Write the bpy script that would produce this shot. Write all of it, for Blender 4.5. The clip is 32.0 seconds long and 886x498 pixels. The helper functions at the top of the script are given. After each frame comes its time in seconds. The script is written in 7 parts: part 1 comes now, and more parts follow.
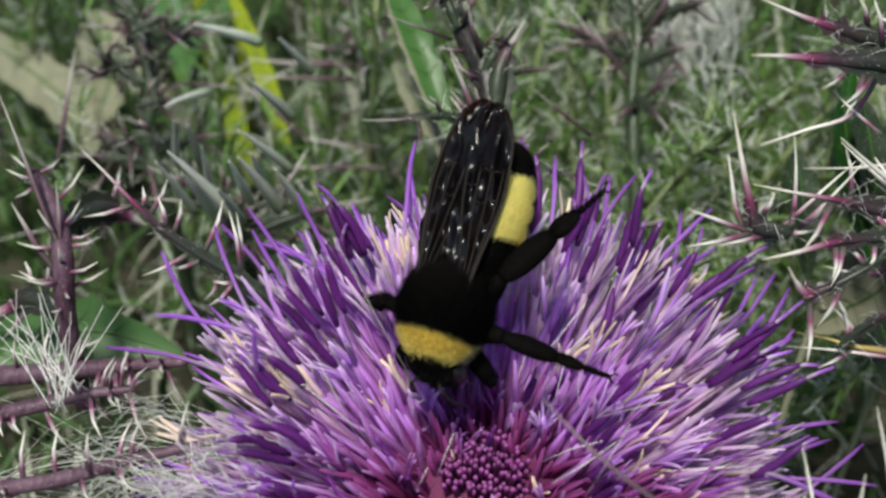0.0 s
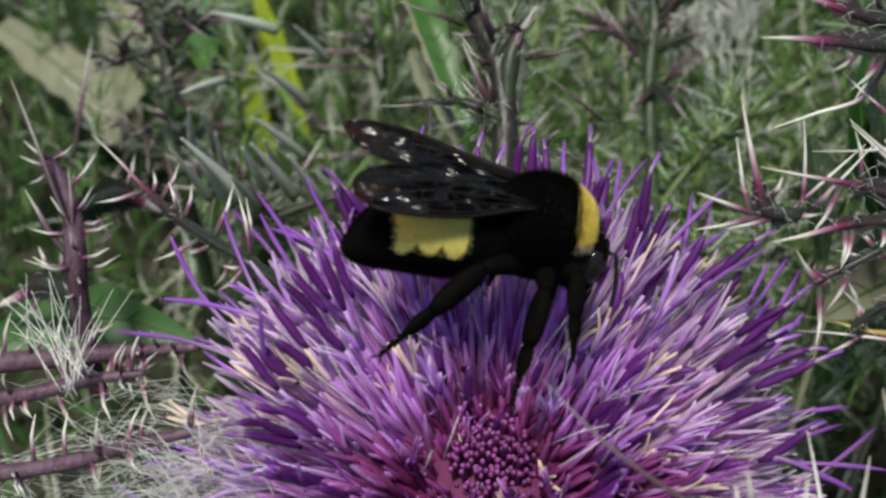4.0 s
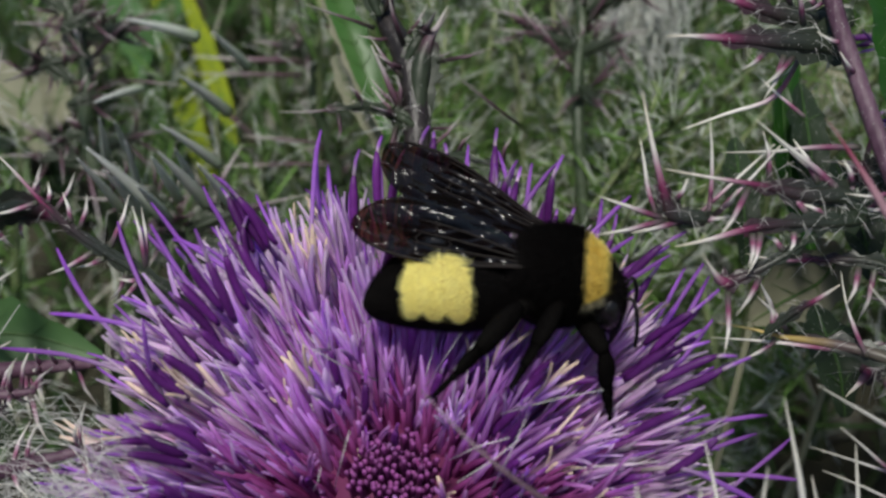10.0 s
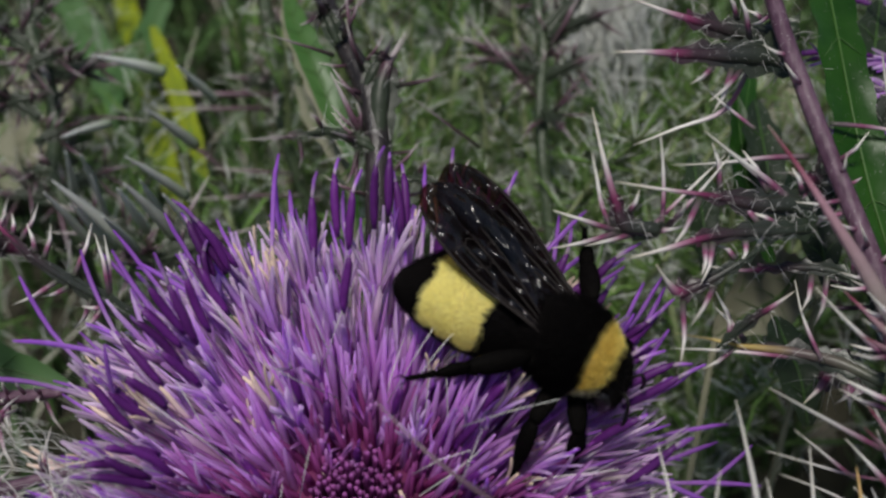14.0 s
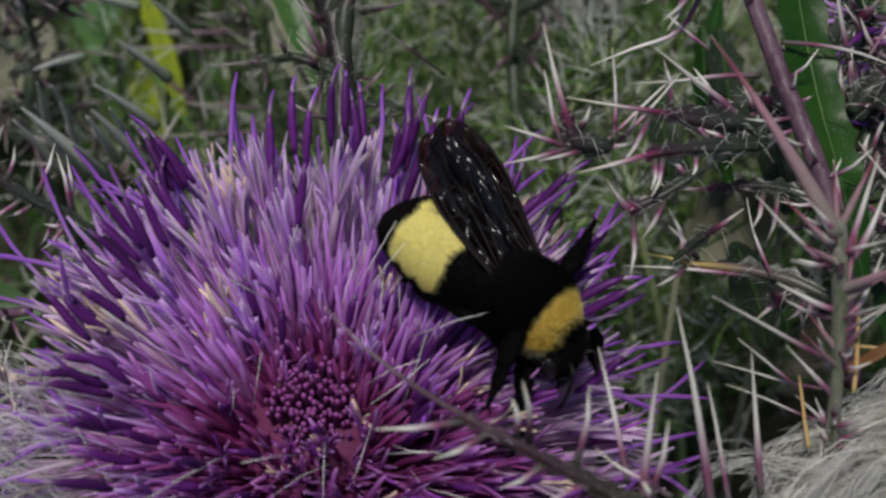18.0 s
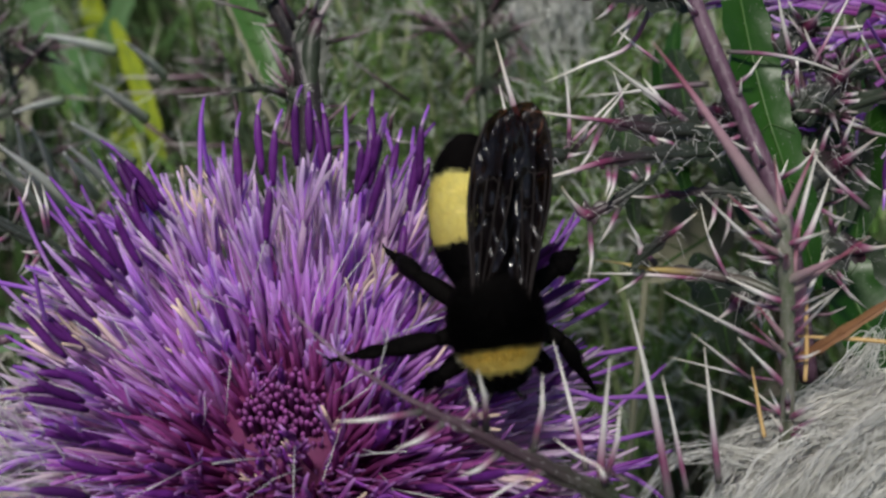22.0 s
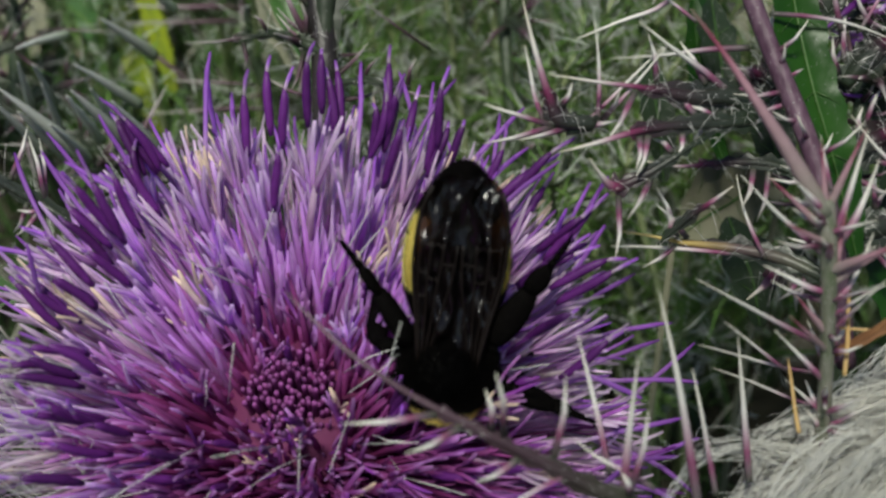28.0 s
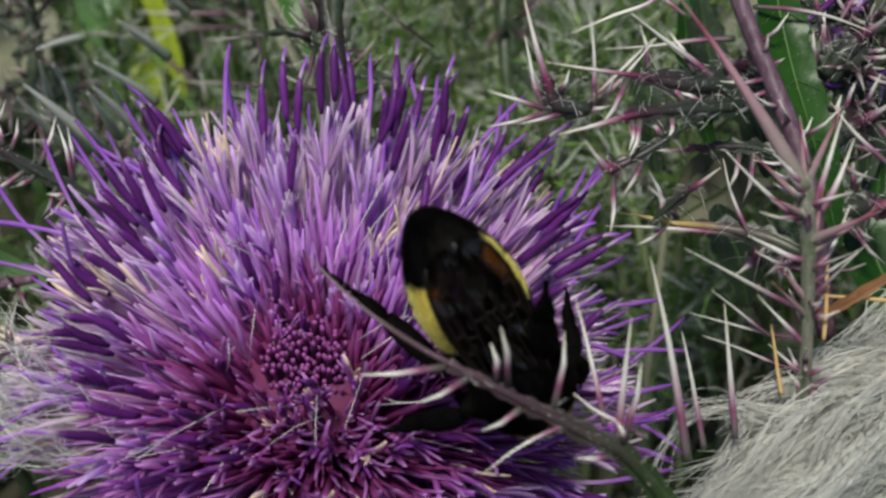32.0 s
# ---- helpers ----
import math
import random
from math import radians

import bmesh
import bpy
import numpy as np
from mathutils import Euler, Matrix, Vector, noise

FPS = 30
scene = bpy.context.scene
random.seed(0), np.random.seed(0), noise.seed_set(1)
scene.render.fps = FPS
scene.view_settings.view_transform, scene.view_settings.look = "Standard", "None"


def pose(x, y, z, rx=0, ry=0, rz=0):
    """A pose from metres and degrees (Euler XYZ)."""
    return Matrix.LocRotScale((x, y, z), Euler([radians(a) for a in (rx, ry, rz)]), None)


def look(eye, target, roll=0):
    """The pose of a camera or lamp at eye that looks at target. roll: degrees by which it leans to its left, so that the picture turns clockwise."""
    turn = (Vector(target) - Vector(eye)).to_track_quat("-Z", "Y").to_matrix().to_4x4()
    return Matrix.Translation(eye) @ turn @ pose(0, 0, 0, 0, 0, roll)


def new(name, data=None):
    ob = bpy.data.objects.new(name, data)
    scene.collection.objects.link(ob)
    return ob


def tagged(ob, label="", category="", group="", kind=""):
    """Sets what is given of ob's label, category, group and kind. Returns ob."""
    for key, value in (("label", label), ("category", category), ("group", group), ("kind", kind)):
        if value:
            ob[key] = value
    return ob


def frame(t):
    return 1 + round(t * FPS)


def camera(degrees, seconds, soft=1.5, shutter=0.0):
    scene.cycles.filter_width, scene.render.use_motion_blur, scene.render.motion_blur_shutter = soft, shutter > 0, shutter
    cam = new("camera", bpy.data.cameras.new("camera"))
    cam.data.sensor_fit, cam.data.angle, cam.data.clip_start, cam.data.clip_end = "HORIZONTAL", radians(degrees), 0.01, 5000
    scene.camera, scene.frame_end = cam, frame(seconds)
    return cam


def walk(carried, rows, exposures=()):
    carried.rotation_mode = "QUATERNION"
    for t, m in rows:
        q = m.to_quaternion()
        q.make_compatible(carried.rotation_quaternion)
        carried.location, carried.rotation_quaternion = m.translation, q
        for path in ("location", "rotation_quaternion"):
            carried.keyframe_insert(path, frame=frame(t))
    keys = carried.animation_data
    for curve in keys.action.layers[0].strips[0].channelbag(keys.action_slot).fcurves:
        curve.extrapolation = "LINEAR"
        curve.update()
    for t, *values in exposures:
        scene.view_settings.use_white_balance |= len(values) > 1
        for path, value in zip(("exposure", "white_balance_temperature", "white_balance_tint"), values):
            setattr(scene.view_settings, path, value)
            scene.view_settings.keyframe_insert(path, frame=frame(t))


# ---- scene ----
FIELD = 34
SECONDS = 32.0

# ---- camera: a hand-held close-up, about twelve centimetres from the bee ----
cam = camera(FIELD, SECONDS, soft=2.7)
cam.data.dof.use_dof = True
cam.data.dof.focus_distance = 0.126
cam.data.dof.aperture_fstop = 46
PATH = [
    (0, pose(-0.00000, -0.08789, 0.20289, 45.00, -0.02, 0.02)),
    (0.5, pose(0.00023, -0.08752, 0.20314, 44.82, 0.28, 0.15)),
    (1, pose(-0.00011, -0.08790, 0.20288, 44.97, 0.52, 0.35)),
    (1.5, pose(0.00138, -0.08779, 0.20316, 45.11, 0.93, 0.56)),
    (2, pose(0.00308, -0.08729, 0.20295, 45.00, 1.63, 0.84)),
    (2.5, pose(0.00414, -0.08624, 0.20371, 44.40, 2.14, 0.92)),
    (4.5, pose(0.00123, -0.08879, 0.20209, 44.90, 0.34, 0.66)),
    (5, pose(0.00092, -0.08869, 0.20230, 45.02, 0.04, 0.14)),
    (5.5, pose(0.00224, -0.08902, 0.20209, 44.70, 0.08, -0.28)),
    (6, pose(0.00302, -0.08848, 0.20216, 44.53, 0.20, -0.69)),
    (6.5, pose(0.00266, -0.08806, 0.20179, 44.44, 0.16, -0.72)),
    (7, pose(0.00369, -0.08704, 0.20149, 43.76, 0.22, -0.71)),
    (7.5, pose(0.00448, -0.08472, 0.19996, 43.60, -0.17, -0.36)),
    (8, pose(0.00593, -0.08235, 0.19932, 44.32, -0.48, 0.24)),
    (8.5, pose(0.00577, -0.08335, 0.20025, 44.77, -0.60, -0.07)),
    (9, pose(0.00441, -0.08487, 0.20071, 45.55, -0.25, -0.08)),
    (9.5, pose(0.00477, -0.08532, 0.19944, 45.31, -0.14, -0.63)),
    (10, pose(0.00821, -0.08559, 0.19910, 45.15, 0.72, -0.41)),
    (10.5, pose(0.00960, -0.08586, 0.19834, 45.54, 0.89, -0.28)),
    (11, pose(0.00848, -0.08622, 0.19853, 45.51, 1.02, -0.44)),
    (11.5, pose(0.00957, -0.08656, 0.19854, 46.10, 1.13, -0.48)),
    (12, pose(0.00950, -0.08546, 0.19881, 46.34, 1.00, -0.39)),
    (12.5, pose(0.00906, -0.08644, 0.19906, 46.62, 0.98, -0.40)),
    (13, pose(0.00937, -0.08789, 0.19935, 46.99, 1.18, -0.96)),
    (13.5, pose(0.00984, -0.08852, 0.19927, 47.00, 1.37, -1.61)),
    (14, pose(0.01050, -0.08801, 0.19895, 46.65, 1.44, -1.86)),
    (14.5, pose(0.01232, -0.08879, 0.19817, 46.18, 1.70, -1.98)),
    (15, pose(0.01202, -0.08968, 0.19849, 46.03, 1.83, -1.96)),
    (15.5, pose(0.01455, -0.09019, 0.19764, 46.02, 1.89, -2.08)),
    (17.5, pose(0.01449, -0.09150, 0.19725, 45.44, 2.52, -1.30)),
    (18, pose(0.01428, -0.09219, 0.19712, 45.25, 1.42, -1.74)),
    (18.5, pose(0.01546, -0.09156, 0.19703, 45.08, 1.89, -1.38)),
    (19, pose(0.01712, -0.08981, 0.19776, 44.95, 1.77, -2.16)),
    (19.5, pose(0.01723, -0.09108, 0.19775, 45.43, 2.23, -2.37)),
    (20, pose(0.01781, -0.09127, 0.19808, 45.32, 2.37, -3.00)),
    (20.5, pose(0.01813, -0.09107, 0.19820, 45.29, 2.55, -3.00)),
    (21, pose(0.01819, -0.09147, 0.19786, 45.47, 1.82, -3.30)),
    (21.5, pose(0.01728, -0.09500, 0.19767, 47.41, 1.97, -3.05)),
    (22, pose(0.01675, -0.09800, 0.19689, 47.51, 2.58, -3.10)),
    (22.5, pose(0.01674, -0.09957, 0.19695, 47.58, 2.83, -3.22)),
    (23, pose(0.01679, -0.09933, 0.19657, 47.32, 2.87, -3.36)),
    (23.5, pose(0.01696, -0.09875, 0.19627, 47.31, 3.03, -3.14)),
    (24, pose(0.01646, -0.09882, 0.19601, 47.49, 3.27, -3.03)),
    (24.5, pose(0.01687, -0.09779, 0.19541, 47.91, 3.06, -3.04)),
    (25, pose(0.01778, -0.09471, 0.19465, 46.97, 3.47, -2.71)),
    (25.5, pose(0.02102, -0.09401, 0.19389, 46.19, 3.90, -2.94)),
    (26, pose(0.02111, -0.09249, 0.19377, 45.91, 4.08, -2.21)),
    (26.5, pose(0.02032, -0.09094, 0.19427, 45.05, 3.84, -1.92)),
    (28.5, pose(0.01681, -0.08701, 0.19580, 43.81, 1.75, -1.97)),
    (29, pose(0.01764, -0.08393, 0.19331, 43.54, 1.36, -2.20)),
    (29.5, pose(0.01785, -0.08590, 0.19470, 43.18, 1.19, -2.10)),
    (30, pose(0.01666, -0.09199, 0.19673, 44.72, 1.66, -1.94)),
    (30.5, pose(0.01418, -0.09658, 0.19637, 46.54, 2.10, -1.79)),
    (31, pose(0.01517, -0.09682, 0.19762, 46.12, 1.91, -1.95)),
    (31.5, pose(0.01610, -0.09693, 0.19833, 45.03, 2.03, -1.84)),
    (32, pose(0.01607, -0.09722, 0.19874, 44.77, 2.22, -2.02)),
]
walk(cam, PATH, exposures=[(0, 0.60, 6700, 0), (5, 0.36, 6700, 0), (9, 0.16, 6500, 4), (12, 0.07, 6500, 9), (18, -0.22, 6500, 10), (20, -0.18, 6500, 10), (23, 0.20, 6500, 9), (26, 0.01, 6500, 5), (29, 0.24, 6700, 0), (32, 0.28, 6650, 3)])

# ---- light: an open, thinly veiled sky ----
world = bpy.data.worlds.new("sky")
scene.world = world
world.use_nodes = True
sky = world.node_tree.nodes.new("ShaderNodeTexSky")
sky.sky_type = "NISHITA"
sky.sun_disc = False
sky.sun_elevation = radians(72)
sky.sun_rotation = radians(-158)
world.node_tree.links.new(sky.outputs["Color"], world.node_tree.nodes["Background"].inputs["Color"])
world.node_tree.nodes["Background"].inputs["Strength"].default_value = 0.06
sun = new("sun", bpy.data.lights.new("sun", "SUN"))
sun.data.energy = 2.8
sun.data.angle = radians(10)
sun.data.color = (1.0, 0.96, 0.90)
sun.matrix_world = look((-0.12, -0.30, 1.0), (0, 0, 0))

MM = 0.001


# ---- materials ----
def along(m, stops, vary=0.2):
    """Tints a surface from the root of a strand to its tip."""
    n, k = m.node_tree.nodes, m.node_tree.links
    at = n.new("ShaderNodeAttribute")
    at.attribute_name = "along"
    ramp = n.new("ShaderNodeValToRGB")
    while len(ramp.color_ramp.elements) < len(stops):
        ramp.color_ramp.elements.new(0.5)
    for e, (p, c) in zip(ramp.color_ramp.elements, stops):
        e.position, e.color = p, (*c, 1)
    mixes = [x for x in n if x.bl_idname == "ShaderNodeMix"]
    mix = mixes[0]
    k.new(at.outputs["Fac"], ramp.inputs["Fac"])
    k.new(ramp.outputs["Color"], mix.inputs["A"])
    dark = n.new("ShaderNodeHueSaturation")
    dark.inputs["Value"].default_value = 1 - vary
    k.new(ramp.outputs["Color"], dark.inputs["Color"])
    k.new(dark.outputs["Color"], mix.inputs["B"])
    return m


def surface(name, colour, rough=0.6, vary=0.25, scale=900.0, bump=0.15, spec=0.4, second=None, sheen=0.0, metal=0.0,
            transmit=0.0, alpha=1.0, per_object=0.0, stretch=(1, 1, 1), thin=0.0, speck=0.0, relief=0.0002):
    """A procedural surface: two colours mixed by noise at two scales, varied from piece to piece, with fine relief."""
    m = bpy.data.materials.new(name)
    m.use_nodes = True
    n, k = m.node_tree.nodes, m.node_tree.links
    b = n["Principled BSDF"]
    tex = n.new("ShaderNodeTexCoord")
    mapping = n.new("ShaderNodeMapping")
    mapping.inputs["Scale"].default_value = stretch
    k.new(tex.outputs["Object"], mapping.inputs["Vector"])
    small, large = n.new("ShaderNodeTexNoise"), n.new("ShaderNodeTexNoise")
    small.inputs["Scale"].default_value, large.inputs["Scale"].default_value = scale, scale / 9
    small.inputs["Detail"].default_value = 4
    for t in (small, large):
        k.new(mapping.outputs["Vector"], t.inputs["Vector"])
    blend = n.new("ShaderNodeMath")
    blend.operation = "ADD"
    k.new(small.outputs["Fac"], blend.inputs[0])
    k.new(large.outputs["Fac"], blend.inputs[1])
    ramp = n.new("ShaderNodeMapRange")
    ramp.inputs["From Min"].default_value, ramp.inputs["From Max"].default_value = 0.7, 1.3
    k.new(blend.outputs[0], ramp.inputs["Value"])
    mix = n.new("ShaderNodeMix")
    mix.data_type = "RGBA"
    other = second or tuple(c * (1 - vary) for c in colour)
    mix.inputs["A"].default_value = (*colour, 1)
    mix.inputs["B"].default_value = (*other, 1)
    k.new(ramp.outputs["Result"], mix.inputs["Factor"])
    out = mix.outputs["Result"]
    if per_object:
        info, geo = n.new("ShaderNodeObjectInfo"), n.new("ShaderNodeNewGeometry")
        add = n.new("ShaderNodeMath")
        add.operation = "ADD"
        frac = n.new("ShaderNodeMath")
        frac.operation = "FRACT"
        k.new(info.outputs["Random"], add.inputs[0])
        k.new(geo.outputs["Random Per Island"], add.inputs[1])
        k.new(add.outputs[0], frac.inputs[0])
        rng = n.new("ShaderNodeMapRange")
        rng.inputs["To Min"].default_value, rng.inputs["To Max"].default_value = 1 - per_object, 1 + per_object
        k.new(frac.outputs[0], rng.inputs["Value"])
        hsv = n.new("ShaderNodeHueSaturation")
        k.new(rng.outputs["Result"], hsv.inputs["Value"])
        k.new(out, hsv.inputs["Color"])
        out = hsv.outputs["Color"]
    if speck:
        cells, near, dust = n.new("ShaderNodeTexVoronoi"), n.new("ShaderNodeMapRange"), n.new("ShaderNodeMix")
        cells.inputs["Scale"].default_value = 2600
        cells.inputs["Randomness"].default_value = 1.0
        k.new(tex.outputs["Object"], cells.inputs["Vector"])
        near.inputs["From Min"].default_value, near.inputs["From Max"].default_value = speck, speck * 0.7
        k.new(cells.outputs["Distance"], near.inputs["Value"])
        dust.data_type = "RGBA"
        dust.inputs["B"].default_value = (0.40, 0.39, 0.37, 1)
        k.new(near.outputs["Result"], dust.inputs["Factor"])
        k.new(out, dust.inputs["A"])
        out = dust.outputs["Result"]
    k.new(out, b.inputs["Base Color"])
    b.inputs["Roughness"].default_value = rough
    b.inputs["Specular IOR Level"].default_value = spec
    b.inputs["Metallic"].default_value = metal
    b.inputs["Transmission Weight"].default_value = transmit
    b.inputs["Alpha"].default_value = alpha
    b.inputs["Sheen Weight"].default_value = sheen
    if bump:
        bm = n.new("ShaderNodeBump")
        bm.inputs["Strength"].default_value = bump
        bm.inputs["Distance"].default_value = relief
        k.new(small.outputs["Fac"], bm.inputs["Height"])
        k.new(bm.outputs["Normal"], b.inputs["Normal"])
    if thin:
        through_light, both = n.new("ShaderNodeBsdfTranslucent"), n.new("ShaderNodeMixShader")
        k.new(out, through_light.inputs["Color"])
        both.inputs["Fac"].default_value = thin
        k.new(b.outputs["BSDF"], both.inputs[1])
        k.new(through_light.outputs["BSDF"], both.inputs[2])
        k.new(both.outputs["Shader"], n["Material Output"].inputs["Surface"])
    return m


TUBE = along(surface("floret_tube", (0.62, 0.30, 0.58), 0.6, spec=0.2, thin=0.6, per_object=0.2, scale=1500),
             [(0, (0.51, 0.08, 0.35)), (0.35, (0.67, 0.19, 0.60)), (0.75, (0.78, 0.36, 0.87)), (1, (0.81, 0.47, 0.97))])
LOBE = along(surface("floret_lobe", (0.52, 0.22, 0.60), 0.45, spec=0.35, thin=0.58, per_object=0.3, scale=1500),
             [(0, (0.73, 0.35, 0.86)), (0.5, (0.79, 0.45, 0.96)), (0.85, (0.89, 0.67, 0.99)), (1, (0.86, 0.63, 0.99))])
# Young florets are deep magenta; the same set puts shade on the front side.
TUBE_YOUNG_SHADE = along(surface("young_shaded_tube", (0.5, 0.1, 0.35), 0.6, spec=0.2, thin=0.4, per_object=0.2, scale=1500),
                   [(0, (0.34, 0.035, 0.18)), (0.6, (0.36, 0.05, 0.25)), (1, (0.38, 0.09, 0.34))])
LOBE_YOUNG_SHADE = along(surface("young_shaded_lobe", (0.5, 0.1, 0.4), 0.5, spec=0.3, thin=0.35, per_object=0.35, scale=1500),
                   [(0, (0.44, 0.09, 0.37)), (0.6, (0.42, 0.11, 0.46)), (1, (0.58, 0.27, 0.66))])
STYLE_YOUNG_SHADE = along(surface("young_shaded_style", (0.3, 0.1, 0.4), 0.5, spec=0.25, per_object=0.35),
                    [(0, (0.60, 0.24, 0.60)), (0.5, (0.36, 0.09, 0.48)), (1, (0.18, 0.03, 0.28))])
TUBE_PALE = along(surface("pale_tube", (0.8, 0.5, 0.7), 0.6, spec=0.2, thin=0.6, per_object=0.2, scale=1500),
                  [(0, (0.66, 0.14, 0.44)), (0.35, (0.84, 0.34, 0.68)), (0.75, (0.92, 0.62, 0.88)), (1, (0.95, 0.76, 0.94))])
LOBE_PALE = along(surface("pale_lobe", (0.9, 0.7, 0.9), 0.45, spec=0.35, thin=0.6, per_object=0.25, scale=1500),
                  [(0, (0.90, 0.57, 0.93)), (0.5, (0.93, 0.69, 0.98)), (0.85, (0.97, 0.82, 0.98)), (1, (0.94, 0.75, 0.98))])
ANTHER = surface("anther", (0.070, 0.008, 0.105), 0.5, second=(0.12, 0.018, 0.18), per_object=0.3)
STYLE = along(surface("style", (0.30, 0.11, 0.52), 0.5, spec=0.25, thin=0.45, per_object=0.3),
              [(0, (0.90, 0.80, 0.76)), (0.3, (0.84, 0.66, 0.86)), (0.55, (0.62, 0.28, 0.86)), (1, (0.42, 0.12, 0.70))])
CREAM = along(surface("faded_style", (0.62, 0.46, 0.34), 0.6, per_object=0.25),
              [(0, (0.70, 0.44, 0.60)), (0.5, (0.78, 0.60, 0.58)), (1, (0.76, 0.58, 0.44))])
BUD = along(surface("floret_bud", (0.22, 0.03, 0.20), 0.5, per_object=0.3),
            [(0, (0.09, 0.012, 0.07)), (0.7, (0.14, 0.02, 0.12)), (1, (0.30, 0.08, 0.29))])
PAPPUS = surface("pappus", (0.70, 0.68, 0.64), 0.55, second=(0.82, 0.80, 0.77), per_object=0.25)
DOWN = surface("grey_down", (0.80, 0.79, 0.74), 0.6, second=(0.95, 0.94, 0.90), per_object=0.18, thin=0.35, scale=300)
FLESH = surface("receptacle", (0.16, 0.025, 0.10), 0.7)
GREEN = surface("thistle_green", (0.024, 0.042, 0.018), 0.42, second=(0.060, 0.080, 0.042), scale=1200, bump=1.0, stretch=(1, 0.4, 0.4), speck=0.14)
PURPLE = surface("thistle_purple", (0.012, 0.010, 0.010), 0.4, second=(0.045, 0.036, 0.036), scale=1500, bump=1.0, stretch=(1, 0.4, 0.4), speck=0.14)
MAUVE = surface("mauve_stem", (0.055, 0.020, 0.040), 0.5, second=(0.17, 0.10, 0.14), scale=1600, bump=1.0, stretch=(1, 0.4, 0.4), speck=0.15)
SPINE = along(surface("spine", (0.62, 0.52, 0.50), 0.4, per_object=0.25, scale=500),
              [(0, (0.07, 0.08, 0.055)), (0.14, (0.16, 0.11, 0.13)), (0.26, (0.25, 0.07, 0.15)), (0.38, (0.48, 0.34, 0.40)), (0.54, (0.72, 0.69, 0.65)), (1, (0.78, 0.74, 0.62))])
RIB = along(surface("leaf_rib", (0.10, 0.05, 0.07), 0.38, scale=700, bump=0.6, speck=0.14),
            [(0, (0.030, 0.045, 0.025)), (0.35, (0.035, 0.038, 0.032)), (0.55, (0.05, 0.025, 0.035)), (0.64, (0.20, 0.035, 0.10)), (0.72, (0.42, 0.22, 0.30)), (0.8, (0.74, 0.68, 0.64)), (1, (0.80, 0.72, 0.55))])
YRIB = along(surface("yellow_rib", (0.10, 0.05, 0.07), 0.38, scale=700, bump=0.4),
             [(0, (0.07, 0.095, 0.055)), (0.4, (0.14, 0.10, 0.10)), (0.6, (0.60, 0.44, 0.12)), (1, (0.74, 0.62, 0.30))])
GRIB = along(surface("green_rib", (0.10, 0.05, 0.07), 0.45, scale=700, bump=0.6, speck=0.16),
             [(0, (0.04, 0.10, 0.02)), (0.16, (0.05, 0.05, 0.035)), (0.4, (0.05, 0.028, 0.036)), (0.7, (0.11, 0.06, 0.08)), (1, (0.30, 0.21, 0.25))])
GREY = surface("grey_stem", (0.07, 0.10, 0.045), 0.5, second=(0.26, 0.24, 0.21), scale=1400, bump=1.0, stretch=(1, 1, 0.25), speck=0.14)
GLOSSY = surface("glossy_leaf", (0.007, 0.036, 0.003), 0.34, spec=0.25, thin=0.1, second=(0.028, 0.090, 0.011), scale=220, bump=1.0, speck=0.10)
PALE_RIB = surface("pale_rib", (0.07, 0.15, 0.035), 0.4)
VIVID = surface("vivid_leaf", (0.045, 0.14, 0.025), 0.4, thin=0.25, second=(0.09, 0.19, 0.05), scale=200, bump=0.5)
LIGHT = surface("light_leaf", (0.08, 0.19, 0.055), 0.5, thin=0.3, second=(0.12, 0.21, 0.09), scale=150)
YELLOW = surface("yellow_leaf", (0.36, 0.42, 0.02), 0.45, thin=0.3, second=(0.26, 0.34, 0.02), scale=150)
# dark green leaf, blackened so its colour stands for shaded gaps
GAP_SHADE = surface("gap_shade_leaf", (0.012, 0.026, 0.010), 0.5, thin=0.1, second=(0.03, 0.05, 0.022), scale=300, bump=0.5, speck=0.17)
DEAD = surface("dead_leaf", (0.17, 0.17, 0.11), 0.7, second=(0.27, 0.26, 0.18), scale=200, bump=0.4)
BROWN = surface("brown_leaf", (0.17, 0.075, 0.035), 0.5, second=(0.32, 0.16, 0.07), scale=400, bump=0.4)
ORANGE = surface("orange_stalk", (0.55, 0.34, 0.12), 0.5, second=(0.62, 0.45, 0.22), scale=400)
SOIL = surface("soil", (0.055, 0.05, 0.032), 0.9, second=(0.018, 0.018, 0.010), scale=130, bump=0.8)
BLADE = surface("grass_blade", (0.020, 0.060, 0.011), 0.45, thin=0.25, second=(0.13, 0.21, 0.075), per_object=0.6, scale=300)
WEED = surface("weed_green", (0.065, 0.16, 0.022), 0.45, thin=0.3, second=(0.22, 0.35, 0.10), per_object=0.5, scale=300)
OLIVE = surface("olive_stem", (0.14, 0.19, 0.07), 0.5, second=(0.27, 0.30, 0.16), per_object=0.5, scale=400, bump=0.5)
THREAD = surface("pale_thread", (0.55, 0.56, 0.50), 0.55, second=(0.80, 0.80, 0.77), per_object=0.3, scale=300)
PALE = along(surface("pale_spike", (0.5, 0.55, 0.45), 0.5, per_object=0.25, scale=400, thin=0.2),
             [(0, (0.36, 0.46, 0.27)), (0.3, (0.72, 0.76, 0.66)), (1, (0.94, 0.94, 0.92))])
DULL = along(surface("dull_spine", (0.4, 0.3, 0.3), 0.45, per_object=0.3, scale=500),
             [(0, (0.035, 0.045, 0.028)), (0.3, (0.075, 0.035, 0.05)), (0.5, (0.16, 0.09, 0.12)), (0.7, (0.38, 0.33, 0.33)), (1, (0.55, 0.53, 0.45))])
